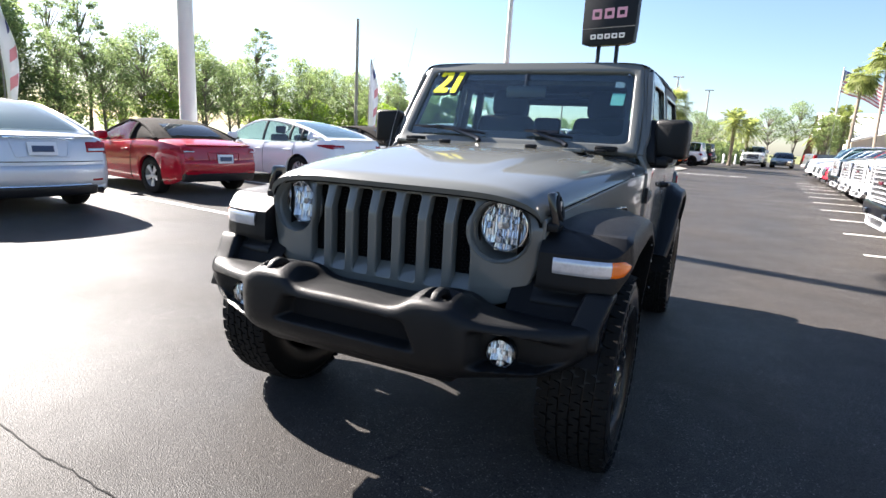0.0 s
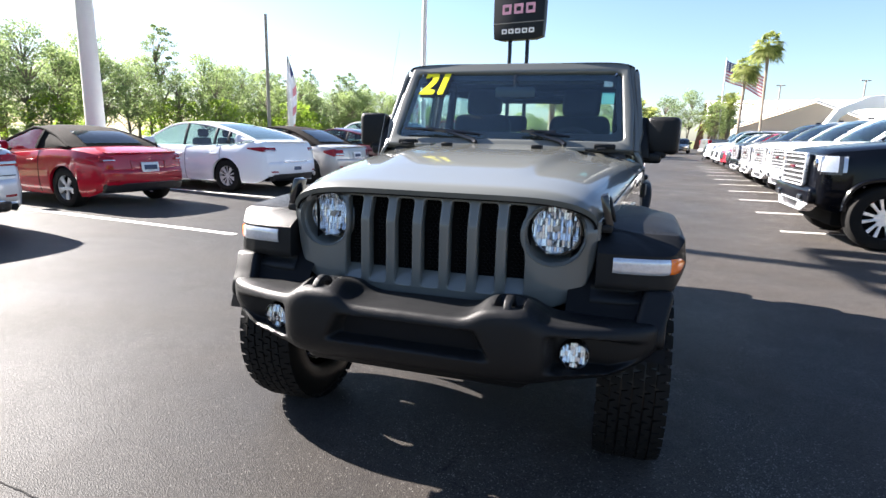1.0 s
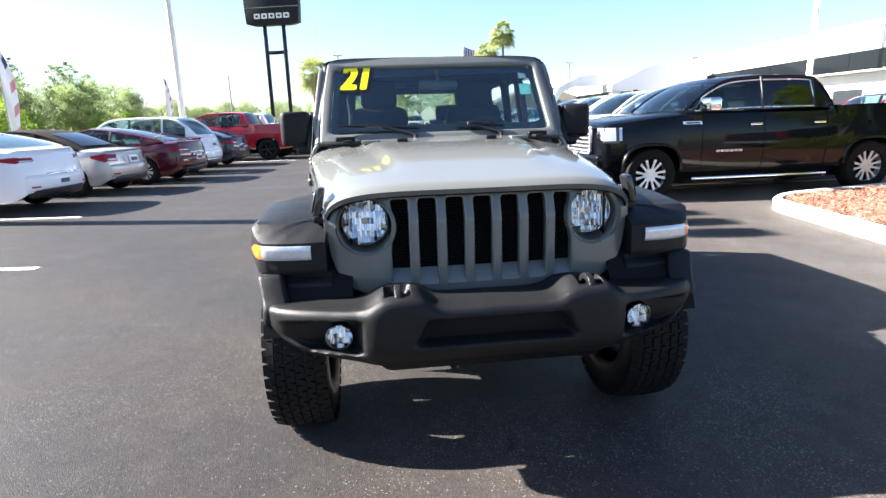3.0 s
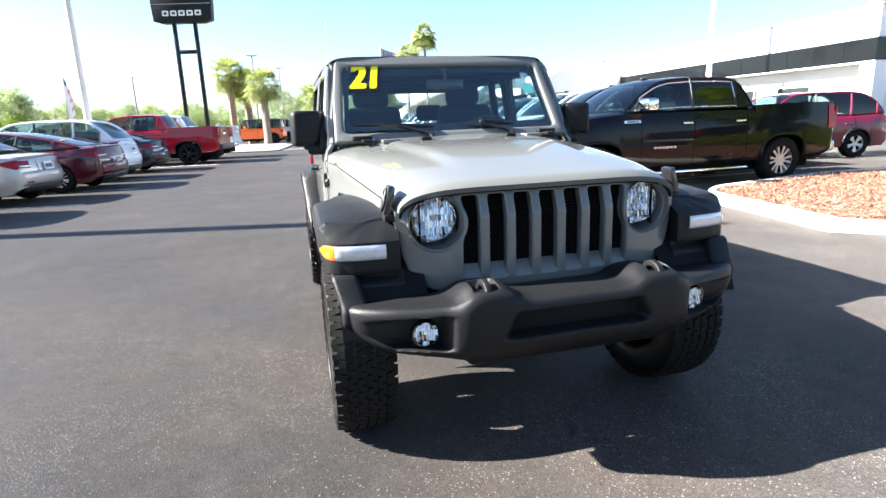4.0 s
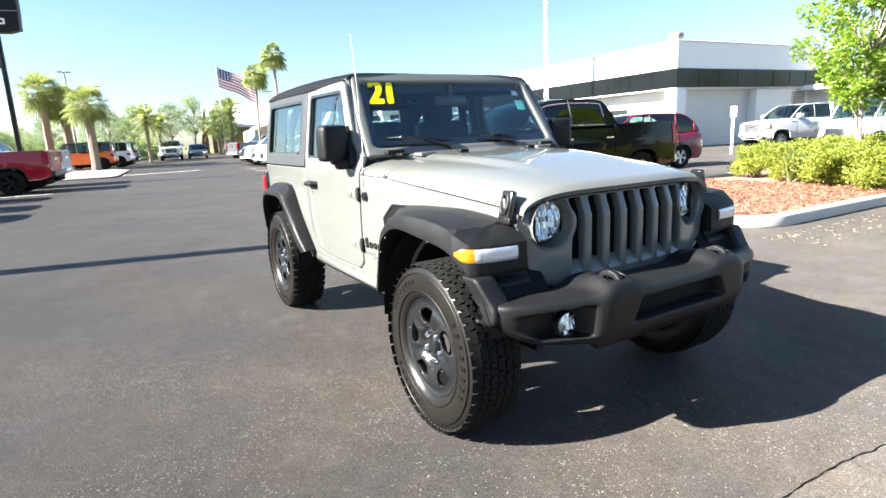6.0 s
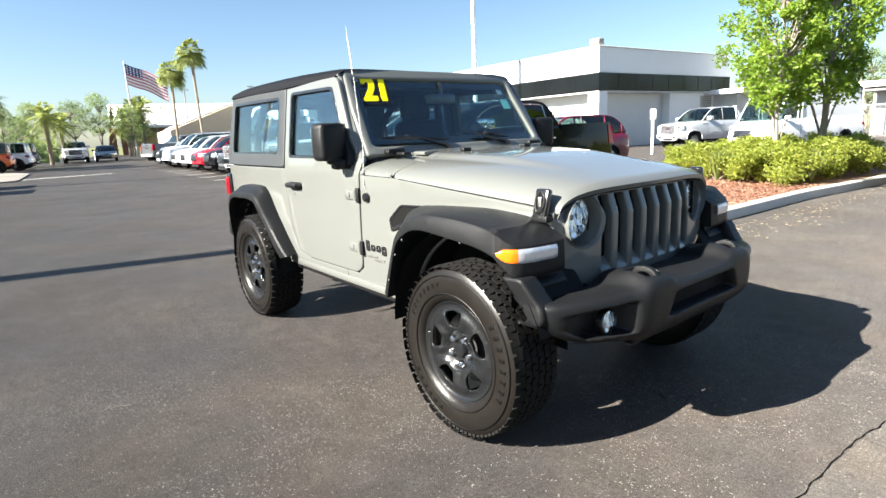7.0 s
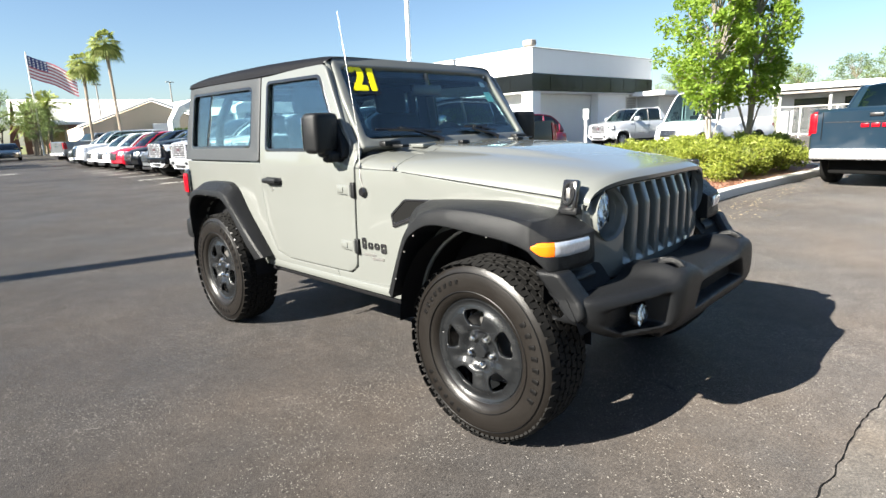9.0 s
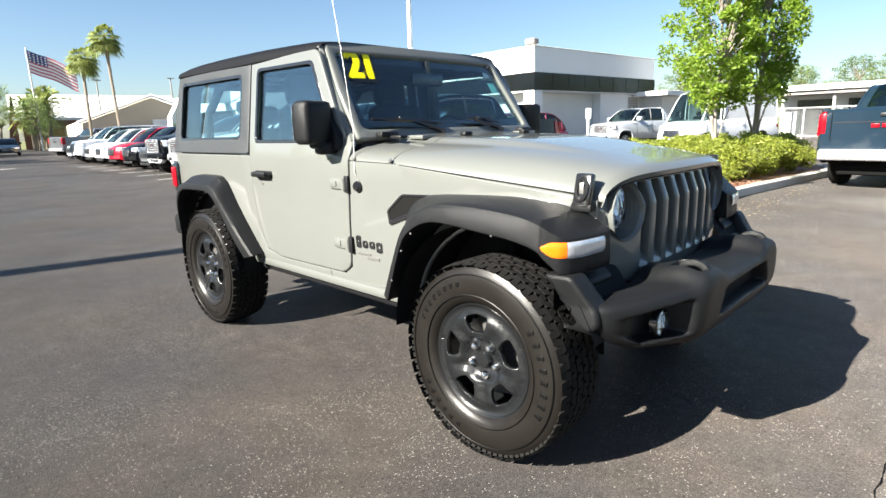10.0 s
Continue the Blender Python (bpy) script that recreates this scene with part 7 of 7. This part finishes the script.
for (x0, y0), (x1, y1) in zip(edge, edge[1:]):
    n = int(math.hypot(x1 - x0, y1 - y0) / 1.8)
    out = Vector((-(y1 - y0), x1 - x0, 0)).normalized()
    for i in range(n):
        t = (i + rng.random() * 0.7) / n
        p = Vector((x0 + (x1 - x0) * t, y0 + (y1 - y0) * t, 0))
        for near in ((0.0,), (0.0, 4.0), (5.0,), ())[rng.randrange(4)]:
            q = p + out * (near + rng.uniform(0, 1.5)) + Vector((rng.uniform(-1, 1), rng.uniform(-1, 1), 0))
            tree(rng.choice(shrubs), "shrub", "green shrub at the edge of the wood", q.x, q.y, rng.uniform(0, 360), rng.uniform(0.7, 1.15) * (0.6 if y0 > 60 else 1.0), "wood edge")
        for row in range(2):
            q = p + out * (1.5 + 4.0 * row + rng.uniform(-1, 1.5)) + Vector((rng.uniform(-1, 1), rng.uniform(-1, 1), 0))
            if rng.random() < 0.92:
                tree(rng.choice(kinds), "wild_tree", "wild broadleaf tree of the wood behind the car park", q.x, q.y, rng.uniform(0, 360), rng.uniform(0.66, 0.88) * (1.10 if row == 1 else 1.0) * (0.62 if y0 > 60 else 0.80 if y0 > 40 else 1.16 if y0 < 10 else 0.94), "wood")
        if rng.random() < 0.42:
            q = p + out * rng.uniform(3, 7)
            tree(rng.choice(pines), "pine", "tall thin pine above the wood", q.x, q.y, rng.uniform(0, 360), rng.uniform(0.65, 0.88) * (0.5 if y0 > 60 else 0.85 if y0 > 40 else 1.22 if y0 < 10 else 1.0), "wood")
# greenery at the far end and beyond the shed
for x, y, s in ((6.0, 78, 0.75), (9.0, 80, 0.8), (12, 78, 0.7), (2, 82, 0.7), (-3, 84, 0.6), (15, 90, 0.8), (-8, 88, 0.7)):
    tree(rng.choice(kinds), "wild_tree", "green tree beyond the far end of the car park", x, y, rng.uniform(0, 360), s, "far trees")
for i in range(14):
    tree(rng.choice(kinds), "wild_tree", "green tree behind the flat-roofed shed", 62 + rng.uniform(-4, 4), -16 + 3.1 * i, rng.uniform(0, 360), rng.uniform(0.72, 0.98), "trees behind the shed")
tree(kinds[3], "wild_tree", "light green tree beside the shed", 33.0, 1.2, 40, 0.55, "trees behind the shed")
for i in range(5):
    tree(shrubs[0], "shrub", "green shrub before the beige gable", 13.4 + 0.7 * i, 39.3 + 0.2 * i, 70 * i, 0.62, "shrubs by the gable")
tree(kinds[1], "wild_tree", "dark green tree by the palms", -1.2, 54.5, 30, 0.52, "far trees")
tree(kinds[0], "wild_tree", "dark green tree by the palms", -0.1, 56.5, 130, 0.5, "far trees")


def palm_parts(seed, h, trunk_r, fronds, length, droop, fan=True, lean=0.0, thin=0.035):
    rng = random.Random(seed)
    trunk = tube([(lean * (k / 6) ** 1.6, 0.02 * rng.gauss(0, 1), h * k / 6) for k in range(7)], [trunk_r * (1.12 if k == 0 else 1.0 if k < 5 else 1.12) for k in range(7)], 9)
    g = Geo()
    for i in range(fronds):
        a = 2.399 * i
        up = radians(84 - 140 * (i / fronds) ** 0.85 + rng.uniform(-8, 8))
        d = Vector((math.cos(a) * math.cos(up), math.sin(a) * math.cos(up), math.sin(up)))
        side = Vector((-math.sin(a), math.cos(a), 0))
        ln = length * (0.8 + 0.35 * rng.random())
        spine = [Vector((lean, 0, h)) + d * ln * t + Vector((0, 0, -droop * ln * t * t)) for t in (0, 0.25, 0.45, 0.65, 0.85, 1.0)]
        if fan:
            hub = spine[2]
            tip = (spine[-1] - spine[2])
            for k in range(-7, 8):
                ang = radians(11.5 * k)
                v = (tip * math.cos(ang) + side * tip.length * math.sin(ang)) * (1 - 0.12 * abs(k) / 7)
                end = hub + v + Vector((0, 0, -0.22 * ln * (0.4 + abs(k) / 7) * rng.uniform(0.5, 1)))
                w = side * math.cos(ang) * thin * ln - tip.normalized() * math.sin(ang) * thin * ln
                n = len(g.v)
                mid = hub + v * 0.55
                g.v += [tuple(hub), tuple(mid + w), tuple(end), tuple(mid - w)]
                g.f.append((n, n + 1, n + 2, n + 3))
        else:
            for t in range(16):
                q = t / 16 * 5
                j = min(int(q), 4)
                p = spine[j] * (1 - (q - j)) + spine[j + 1] * (q - j)
                lw = 0.24 * ln * math.sin(math.pi * (0.12 + 0.80 * t / 16))
                for sg_ in (-1, 1):
                    e = p + side * sg_ * lw + d * 0.10 * ln + Vector((0, 0, -0.10 * ln * rng.uniform(0.3, 1.2)))
                    n = len(g.v)
                    g.v += [tuple(p), tuple((p + e) / 2 + d * 0.022 * ln), tuple(e), tuple((p + e) / 2 - d * 0.022 * ln)]
                    g.f.append((n, n + 1, n + 2, n + 3))
        g.add(Geo([tuple(spine[0] + side * 0.02), tuple(spine[2] + side * 0.012), tuple(spine[2] - side * 0.012), tuple(spine[0] - side * 0.02)], [(0, 1, 2, 3)]))
    return quick("trunk", trunk, M_PALMBARK), quick("crown", g, M_PALM)


def palm(meshes, label, x, y, rz, s=1.0, group="palms"):
    t = thing("palm_tree", label, "palm tree", group, pose(x, y, 0, 0, 0, rz) @ Matrix.Diagonal((s, s, s, 1)))
    part("trunk", meshes[0], None, t)
    part("crown", meshes[1], None, t)


tall1 = palm_parts(1, 6.25, 0.085, 40, 1.20, 0.28, True, 0.10)
tall2 = palm_parts(2, 7.2, 0.085, 40, 1.20, 0.28, True, -0.15)
sabal = palm_parts(3, 4.2, 0.20, 80, 1.5, 0.10, True, 0.0, 0.016)
sabal2 = palm_parts(4, 3.5, 0.22, 80, 1.4, 0.10, True, 0.0, 0.016)
date = palm_parts(5, 3.2, 0.13, 52, 1.65, 0.42, False)
palm(tall1, "tall slim fan palm beside the row of trucks", 8.05, 40.4, 0)
palm(tall2, "tall slim leaning fan palm beside the row of trucks", 8.60, 36.4, 0, 0.965)
palm(sabal, "stout cabbage palm with a full crown near the sign", -5.0, 44.6, 20, 1.25)
palm(sabal2, "stout cabbage palm with a full crown near the sign", -3.9, 45.8, 140, 1.3)
palm(sabal2, "stout cabbage palm on a small island", -2.45, 40.6, 200, 1.2)
palm(date, "feathery date palm at the far end", 1.8, 57.0, 0, 1.25)
palm(date, "feathery date palm at the far end", 3.1, 60.5, 130, 1.1)
palm(date, "feathery date palm by the flag pole", 13.75, 80.4, 60, 1.80)
palm(date, "feathery date palm by the flag pole", 11.9, 80.0, 200, 1.45)
palm(date, "feathery date palm by the flag pole", 12.7, 83.5, 10, 1.6)

# ---- the planted island ----
def island_edge(inset):
    pts = [(4.62 + inset, 2.35), (4.62 + inset, 2.2), (5.15, 1.64 + inset), (8.0, 1.58 + inset), (12.4, 1.10 + inset), (13.6, 1.3 + inset), (14.2 - inset, 2.2), (14.2 - inset, 5.2), (13.6, 5.9 - inset), (8.3, 5.75 - inset), (5.6, 5.15 - inset), (5.0 + inset, 4.6)]
    return rounded(pts, 0.42, 6)


outer, inner_e = island_edge(0.0), island_edge(0.17)
kg = plate(outer, (inner_e,), 0.16, 0.025).move(0, 0, 0.072)
lone("kerb", kg, M_CONCRETE, "pale concrete kerb round the planted island", "kerb", kind="structure")
mul = grid(lambda u, v: (4.8 + 9.2 * u, 1.35 + 4.3 * v, 0.118 + 0.035 * noise.noise((u * 9, v * 5, 2))), 60, 30)


def in_poly(x, y, poly):
    c = False
    for (x0, y0), (x1, y1) in zip(poly, poly[1:] + poly[:1]):
        if (y0 > y) != (y1 > y) and x < (x1 - x0) * (y - y0) / (y1 - y0) + x0:
            c = not c
    return c
shrunk = island_edge(0.12)
mul.f = [f for f in mul.f if all(in_poly(mul.v[i][0], mul.v[i][1], shrunk) for i in f)]
lone("mulch_bed", mul, M_MULCH, "red-brown bark mulch of the island", "mulch", kind="structure")
rng = random.Random(8)
chips = Geo()
while len(chips.f) < 9000:
    x, y = rng.uniform(4.75, 9.2), rng.uniform(1.75, 5.6)
    if in_poly(x, y, inner_e):
        p = Vector((x, y, 0.13 + 0.03 * rng.random()))
        a = Vector((rng.gauss(0, 1), rng.gauss(0, 1), rng.gauss(0, 0.35))).normalized() * rng.uniform(0.015, 0.055)
        b = a.cross(Vector((rng.gauss(0, 0.4), rng.gauss(0, 0.4), 1))).normalized() * rng.uniform(0.006, 0.014)
        n = len(chips.v)
        chips.v += [tuple(p - a - b), tuple(p + a - b), tuple(p + a + b), tuple(p - a + b)]
        chips.f.append((n, n + 1, n + 2, n + 3))
lone("mulch_chips", quick("mulch_chips", chips, M_CHIP), None, "loose bark chips on the mulch bed", "bark chips", kind="stuff")
# hedge: twigs and leaves
rng = random.Random(9)
for k, (hx, hy, hr, hh) in enumerate(((9.25, 2.95, 0.50, 0.62), (9.6, 3.8, 0.50, 0.62), (9.15, 2.45, 0.52, 0.62), (9.7, 3.2, 0.65, 0.66), (10.0, 2.25, 0.60, 0.62), (10.7, 3.0, 0.70, 0.70), (11.0, 2.05, 0.60, 0.64), (11.8, 2.6, 0.70, 0.68), (12.2, 1.9, 0.55, 0.58), (12.9, 2.6, 0.65, 0.66), (10.2, 4.2, 0.65, 0.62), (11.6, 4.0, 0.7, 0.66), (13.0, 4.0, 0.7, 0.66), (10.2, 4.9, 0.5, 0.5))):
    bush = thing("hedge_bush", "yellow-green clipped hedge bush on red mulch", "bush", "hedge on the island", pose(hx, hy, 0.11))
    cl = [(rng.gauss(0, hr * 0.45), rng.gauss(0, hr * 0.45), hh * rng.uniform(0.30, 1.12), 0.22) for _ in range(22)]
    tw = Geo()
    for c in cl[::2]:
        tw.add(tube([(0.05 * rng.gauss(0, 1), 0.05 * rng.gauss(0, 1), 0), c[:3]], [0.012, 0.005], 4))
    part("stem", tw, M_BARK, bush)
    part("leaves", quick("leaves", leaf_cloud(rng, cl, 330, 0.030, 0.8), M_HEDGE), None, bush)
for sx, sy in ((9.2, 3.6), (9.35, 1.95), (12.0, 1.75)):
    blades = Geo()
    for i in range(70):
        a, ln = rng.uniform(0, 6.28), rng.uniform(0.45, 0.8)
        o = Vector((math.cos(a), math.sin(a), 0))
        s = Vector((-o.y, o.x, 0)) * 0.012
        k = rng.uniform(0.15, 0.6)
        n = len(blades.v)
        blades.v += [tuple(-s), tuple(s), tuple(o * ln * k * 0.5 + Vector((0, 0, ln * 0.75)) + s), tuple(o * ln * k * 0.5 + Vector((0, 0, ln * 0.75)) - s), tuple(o * ln * k * 1.2 + Vector((0, 0, ln * 0.9)))]
        blades.f += [(n, n + 1, n + 2, n + 3), (n + 3, n + 2, n + 4)]
    lone("ornamental_grass", quick("blades", blades, M_PALM), None, "tuft of long grass blades in the hedge", "grass", "grass tufts", m=pose(sx, sy, 0.12))
# fallen leaves along the kerb
litter = Geo()
rng = random.Random(14)
for _ in range(260):
    t = rng.random()
    x = 4.4 + 8 * t ** 1.4
    y = 1.50 - 0.06 * (x - 5) - abs(rng.gauss(0, 0.28)) - (0.1 if x < 6 else 0.05)
    a, s = rng.uniform(0, 6.28), rng.uniform(0.012, 0.03)
    n = len(litter.v)
    litter.v += [(x + s * math.cos(a), y + s * math.sin(a), 0.006), (x + 0.4 * s * math.cos(a + 1.6), y + 0.4 * s * math.sin(a + 1.6), 0.012), (x - s * math.cos(a), y - s * math.sin(a), 0.006), (x - 0.4 * s * math.cos(a + 1.6), y - 0.4 * s * math.sin(a + 1.6), 0.010)]
    litter.f.append((n, n + 1, n + 2, n + 3))
lone("leaf_litter", quick("leaf_litter", litter, M_DIRT), None, "scattered dry leaves along the kerb", "leaves", kind="stuff")


# ---- buildings ----
def wallbox(x0, y0, z0, x1, y1, z1, bevel=0.02):
    return box(x1 - x0, y1 - y0, z1 - z0, (x0 + x1) / 2, (y0 + y1) / 2, (z0 + z1) / 2, bevel, 1)


hall = thing("showroom", "white flat-roofed showroom with a dark glossy fascia band", "building", "", pose(24.45, 17.5, 0, 0, 0, -4))
part("parapet", wallbox(0, 0, 4.20, 13.4, 30, 5.55), M_STUCCO, hall)
part("parapet_cap", wallbox(-0.05, -0.05, 5.55, 13.45, 30, 5.62), M_POLE, hall)
part("fascia", wallbox(-0.06, -0.06, 3.24, 13.46, 30, 4.195), M_BAND, hall, "dark glossy fascia band")
for k in range(8):
    part("fascia_joint", box(0.02, 0.012, 0.95, 1.6 + 1.6 * k, -0.066, 3.72), M_DARK, hall)
    part("fascia_joint", box(0.012, 0.02, 0.95, -0.066, 1.6 + 3.4 * k, 3.72), M_DARK, hall)
part("soffit", wallbox(0, 0, 3.16, 13.4, 30, 3.235), M_STUCCO, hall)
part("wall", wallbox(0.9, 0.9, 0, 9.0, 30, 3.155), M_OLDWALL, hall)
part("side_wall", wallbox(7.2, 0.35, 0, 12.6, 0.895, 3.155), M_STUCCO, hall)
part("column", wallbox(-0.02, -0.02, 0, 0.75, 0.75, 3.155), M_STUCCO, hall)
for k in range(6):
    yy = 4.2 + 4.0 * k
    w = part("window", wallbox(0.80, yy, 0.7, 0.895, yy + 2.2, 2.3, 0.005), M_DARKGLASS, hall)
    part("window_frame", plate([(yy - 0.06, 0.64), (yy + 2.26, 0.64), (yy + 2.26, 2.36), (yy - 0.06, 2.36)], ([(yy, 0.7), (yy + 2.2, 0.7), (yy + 2.2, 2.3), (yy, 2.3)],), 0.06).map(lambda a, b, c: (0.79 + c, a, b)), M_POLE, w)
louvre = part("louvre", wallbox(10.6, 0.30, 1.9, 11.9, 0.345, 3.0, 0.005), M_POLE, hall)
for k in range(9):
    part("slat", box(1.2, 0.03, 0.05, 11.25, 0.285, 1.98 + 0.115 * k).turn(Matrix.Identity(4)), M_GREYPOLE, louvre)
part("roof_unit", box(0.5, 0.7, 0.35, 0.5, 0.6, 5.90, 0.10, 3).add(box(0.12, 0.12, 0.3, 0.5, 0.6, 5.70)), M_GREYPOLE, hall, "grey floodlight on the roof edge")
part("roof_unit", box(0.5, 0.5, 0.3, 0.6, 27, 5.77, 0.05), M_GREYPOLE, hall)

front = thing("entrance_block", "tall white entrance block with dark glazing under it", "building", "", pose(0, 0, 0))
part("wall_upper", plate([(17.8, 3.1), (27, 3.1), (27, 5.05), (21.0, 5.05), (17.8, 3.6)], (), 26, 0.02).map(lambda a, b, c: (a, 53 + c, b)), M_STUCCO, front)
part("glazing", wallbox(18.4, 41.2, 0.3, 26.5, 65, 3.095), M_DARKGLASS, front)
part("plinth", wallbox(18.3, 41.1, 0, 26.6, 65, 0.3), M_OLDWALL, front)
for xx in (18.0, 21.8, 25.6):
    part("pillar", wallbox(xx, 40.3, 0, xx + 0.7, 41.0, 3.095), M_STUCCO, front)
archpts = [(0, 0), (0.55, 0)] + [(2.6 - 2.05 * math.cos(t), 2.5 + 1.1 * math.sin(t)) for t in [math.pi / 2 * i / 8 for i in range(9)]] + [(4.6, 3.6), (4.6, 4.6), (2.2, 4.35), (0.6, 3.6), (0, 2.6)]
part("entry_arch", plate(archpts, (), 0.8, 0.02).map(lambda a, b, c: (13.4 + a, 41.5 + c, b)), M_STUCCO, front)

gable = thing("gabled_house", "beige gabled building with a white roof edge", "building", "", pose(14.0, 47.5, 0, 0, 0, -6))
part("gable_wall", plate([(-4.6, 0), (4.6, 0), (4.6, 2.7), (0.4, 4.35), (-4.6, 2.4)], (), 9.0, 0.0).map(lambda a, b, c: (a, 4.5 + c, b)), M_BEIGE, gable)
part("roof_edge", tube([(-4.9, -0.1, 2.45), (0.4, -0.1, 4.5), (4.9, -0.1, 2.8)], 0.13, 6), M_STUCCO, gable)
part("white_screen", wallbox(0.2, -0.5, 1.6, 1.8, -0.2, 2.6), M_STUCCO, gable)

canopy = thing("drive_canopy", "long white canopy with a brown underside on brick columns", "building", "", pose(12.5, 90.5, 0, 0, 0, -8) @ Matrix.Diagonal((1.4, 1.4, 1.31, 1)))
part("canopy_roof", plate([(0, 2.9), (10, 2.9), (10, 5.9), (7, 5.9), (0, 3.15)], (), 15.5, 0.02).map(lambda a, b, c: (7.25 + c, a, b)), M_STUCCO, canopy, "white sloping canopy roof", sharp=30)
part("canopy_underside", wallbox(-0.4, -0.05, 2.3, 15, 9.9, 2.895), M_BROWN, canopy)
for k in range(5):
    part("column", wallbox(0.2 + 3.3 * k, 0.3, 0, 0.8 + 3.3 * k, 0.9, 2.295), M_BROWN if k == 0 else M_BEIGE, canopy)
part("back_wall", wallbox(1, 8, 0, 15, 8.4, 2.295), M_BEIGE, canopy)
part("spire_panel", plate([(-1.1, 0), (-0.2, 0), (-0.2, 5.3), (-0.35, 5.3)], (), 0.5).map(lambda a, b, c: (a, 0.5 + c, b)), M_BROWN, canopy)

shed = thing("flat_roofed_shed", "low grey shed with a thick flat roof and dark bays", "building", "", pose(42.0, 9.4, 0, 0, 0, -4))
part("shed_roof", wallbox(-1.4, -20, 2.95, 9, 0.4, 3.30), M_STUCCO, shed)
# added grey strip that stands in for the roof's shadow line
part("roof_shadow_board", wallbox(-1.2, -19.8, 2.70, 8.8, 0.2, 2.945), M_GREYPOLE, shed)
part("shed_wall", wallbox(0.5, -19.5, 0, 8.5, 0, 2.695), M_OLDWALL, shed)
for k in range(6):
    part("bay", wallbox(0.40, -3.0 - 2.9 * k, 0.1, 0.495, -0.9 - 2.9 * k, 2.4), M_DARKGLASS, shed)
    part("post", wallbox(-0.9, -0.5 - 2.9 * k, 0, -0.75, -0.35 - 2.9 * k, 2.695), M_POLE, shed)

annex = thing("white_annex", "low white annex wall beside the showroom", "building", "", pose(36.6, 15.4, 0, 0, 0, -4))
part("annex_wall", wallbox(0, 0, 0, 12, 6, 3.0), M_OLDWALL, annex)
part("annex_roof", wallbox(-1.2, -1.0, 3.0, 12.3, 6.2, 3.3), M_STUCCO, annex)
part("annex_door", wallbox(3.0, -0.06, 0, 4.0, -0.004, 2.1), M_DARKGLASS, annex)

# chain-link fence before the shed
fence = thing("fence", "grey chain-link fence with round posts", "fence", "", pose(0, 0, 0))
for k in range(14):
    part("post", tube([(36.5, 14.0 - 1.8 * k, 0), (36.5, 14.0 - 1.8 * k, 1.85)], 0.035, 8), M_POLE, fence)
part("top_rail", tube([(36.5, 14.0, 1.82), (36.5, -9.4, 1.82)], 0.028, 6), M_POLE, fence)
wires = Geo()
for k in range(150):
    for sgn in (-1, 1):
        y = 14 - 23.4 * k / 149
        wires.add(tube([(36.5, y, 0.05), (36.5, y + sgn * 1.75, 1.8)], 0.004, 3, False))
tagged(part("wire_mesh", quick("wire_mesh", wires, M_POLE), None, fence), kind="stuff")

# small posted signs and bollards
for x, y, w in ((20.4, 11.75, 0.24), (18.6, 15.2, 0.24)):
    p = thing("post_sign", "plain white notice on a white post", "sign", "posted signs", pose(x, y, 0, 0, 0, -52))
    part("post", box(0.10, 0.10, 1.9, 0, 0, 0.95, 0.01), M_STUCCO, p)
    part("panel", box(w, 0.04, 0.45, 0, -0.07, 1.72, 0.01), M_STUCCO, p)
for k in range(4):
    lone("bollard", lathe([(0.10, 0), (0.10, 0.95), (0.07, 1.02), (0, 1.04)], 12), M_STUCCO, "white round bollard before the far hedge", "bollard", "bollards", m=pose(1.3 + (1.15 * k if k < 2 else 2.2 + 0.9 * k), 66.0, 0))
hd = grid(lambda u, v: (-7 + 10.2 * u, 67.5 + 0.4 * math.sin(v * math.pi) + 0.25 * noise.noise((u * 30, v * 6, 1)), 2.3 * v), 60, 10)
far_hedge = thing("far_hedge", "dark green clipped hedge at the end of the car park", "hedge", "", pose(0, 0, 0))
part("hedge_core", hd, M_PINE, far_hedge)
part("leaves", quick("leaves", leaf_cloud(random.Random(4), [(-7 + 0.41 * k, 67.3, 1.0 + 0.5 * (k % 3), 0.7) for k in range(26)], 130, 0.10), M_PINE), None, far_hedge)
slab = rounded([(-10.0, 30.3), (-1.6, 28.9), (-0.7, 37.4), (-1.6, 41.2), (-8.5, 41.8)], 0.8, 6)
lone("palm_island", plate(slab, (), 0.06, 0.015).move(0, 0, 0.032), M_SLAB, "pale concrete paving round the palms", "paving", kind="structure")
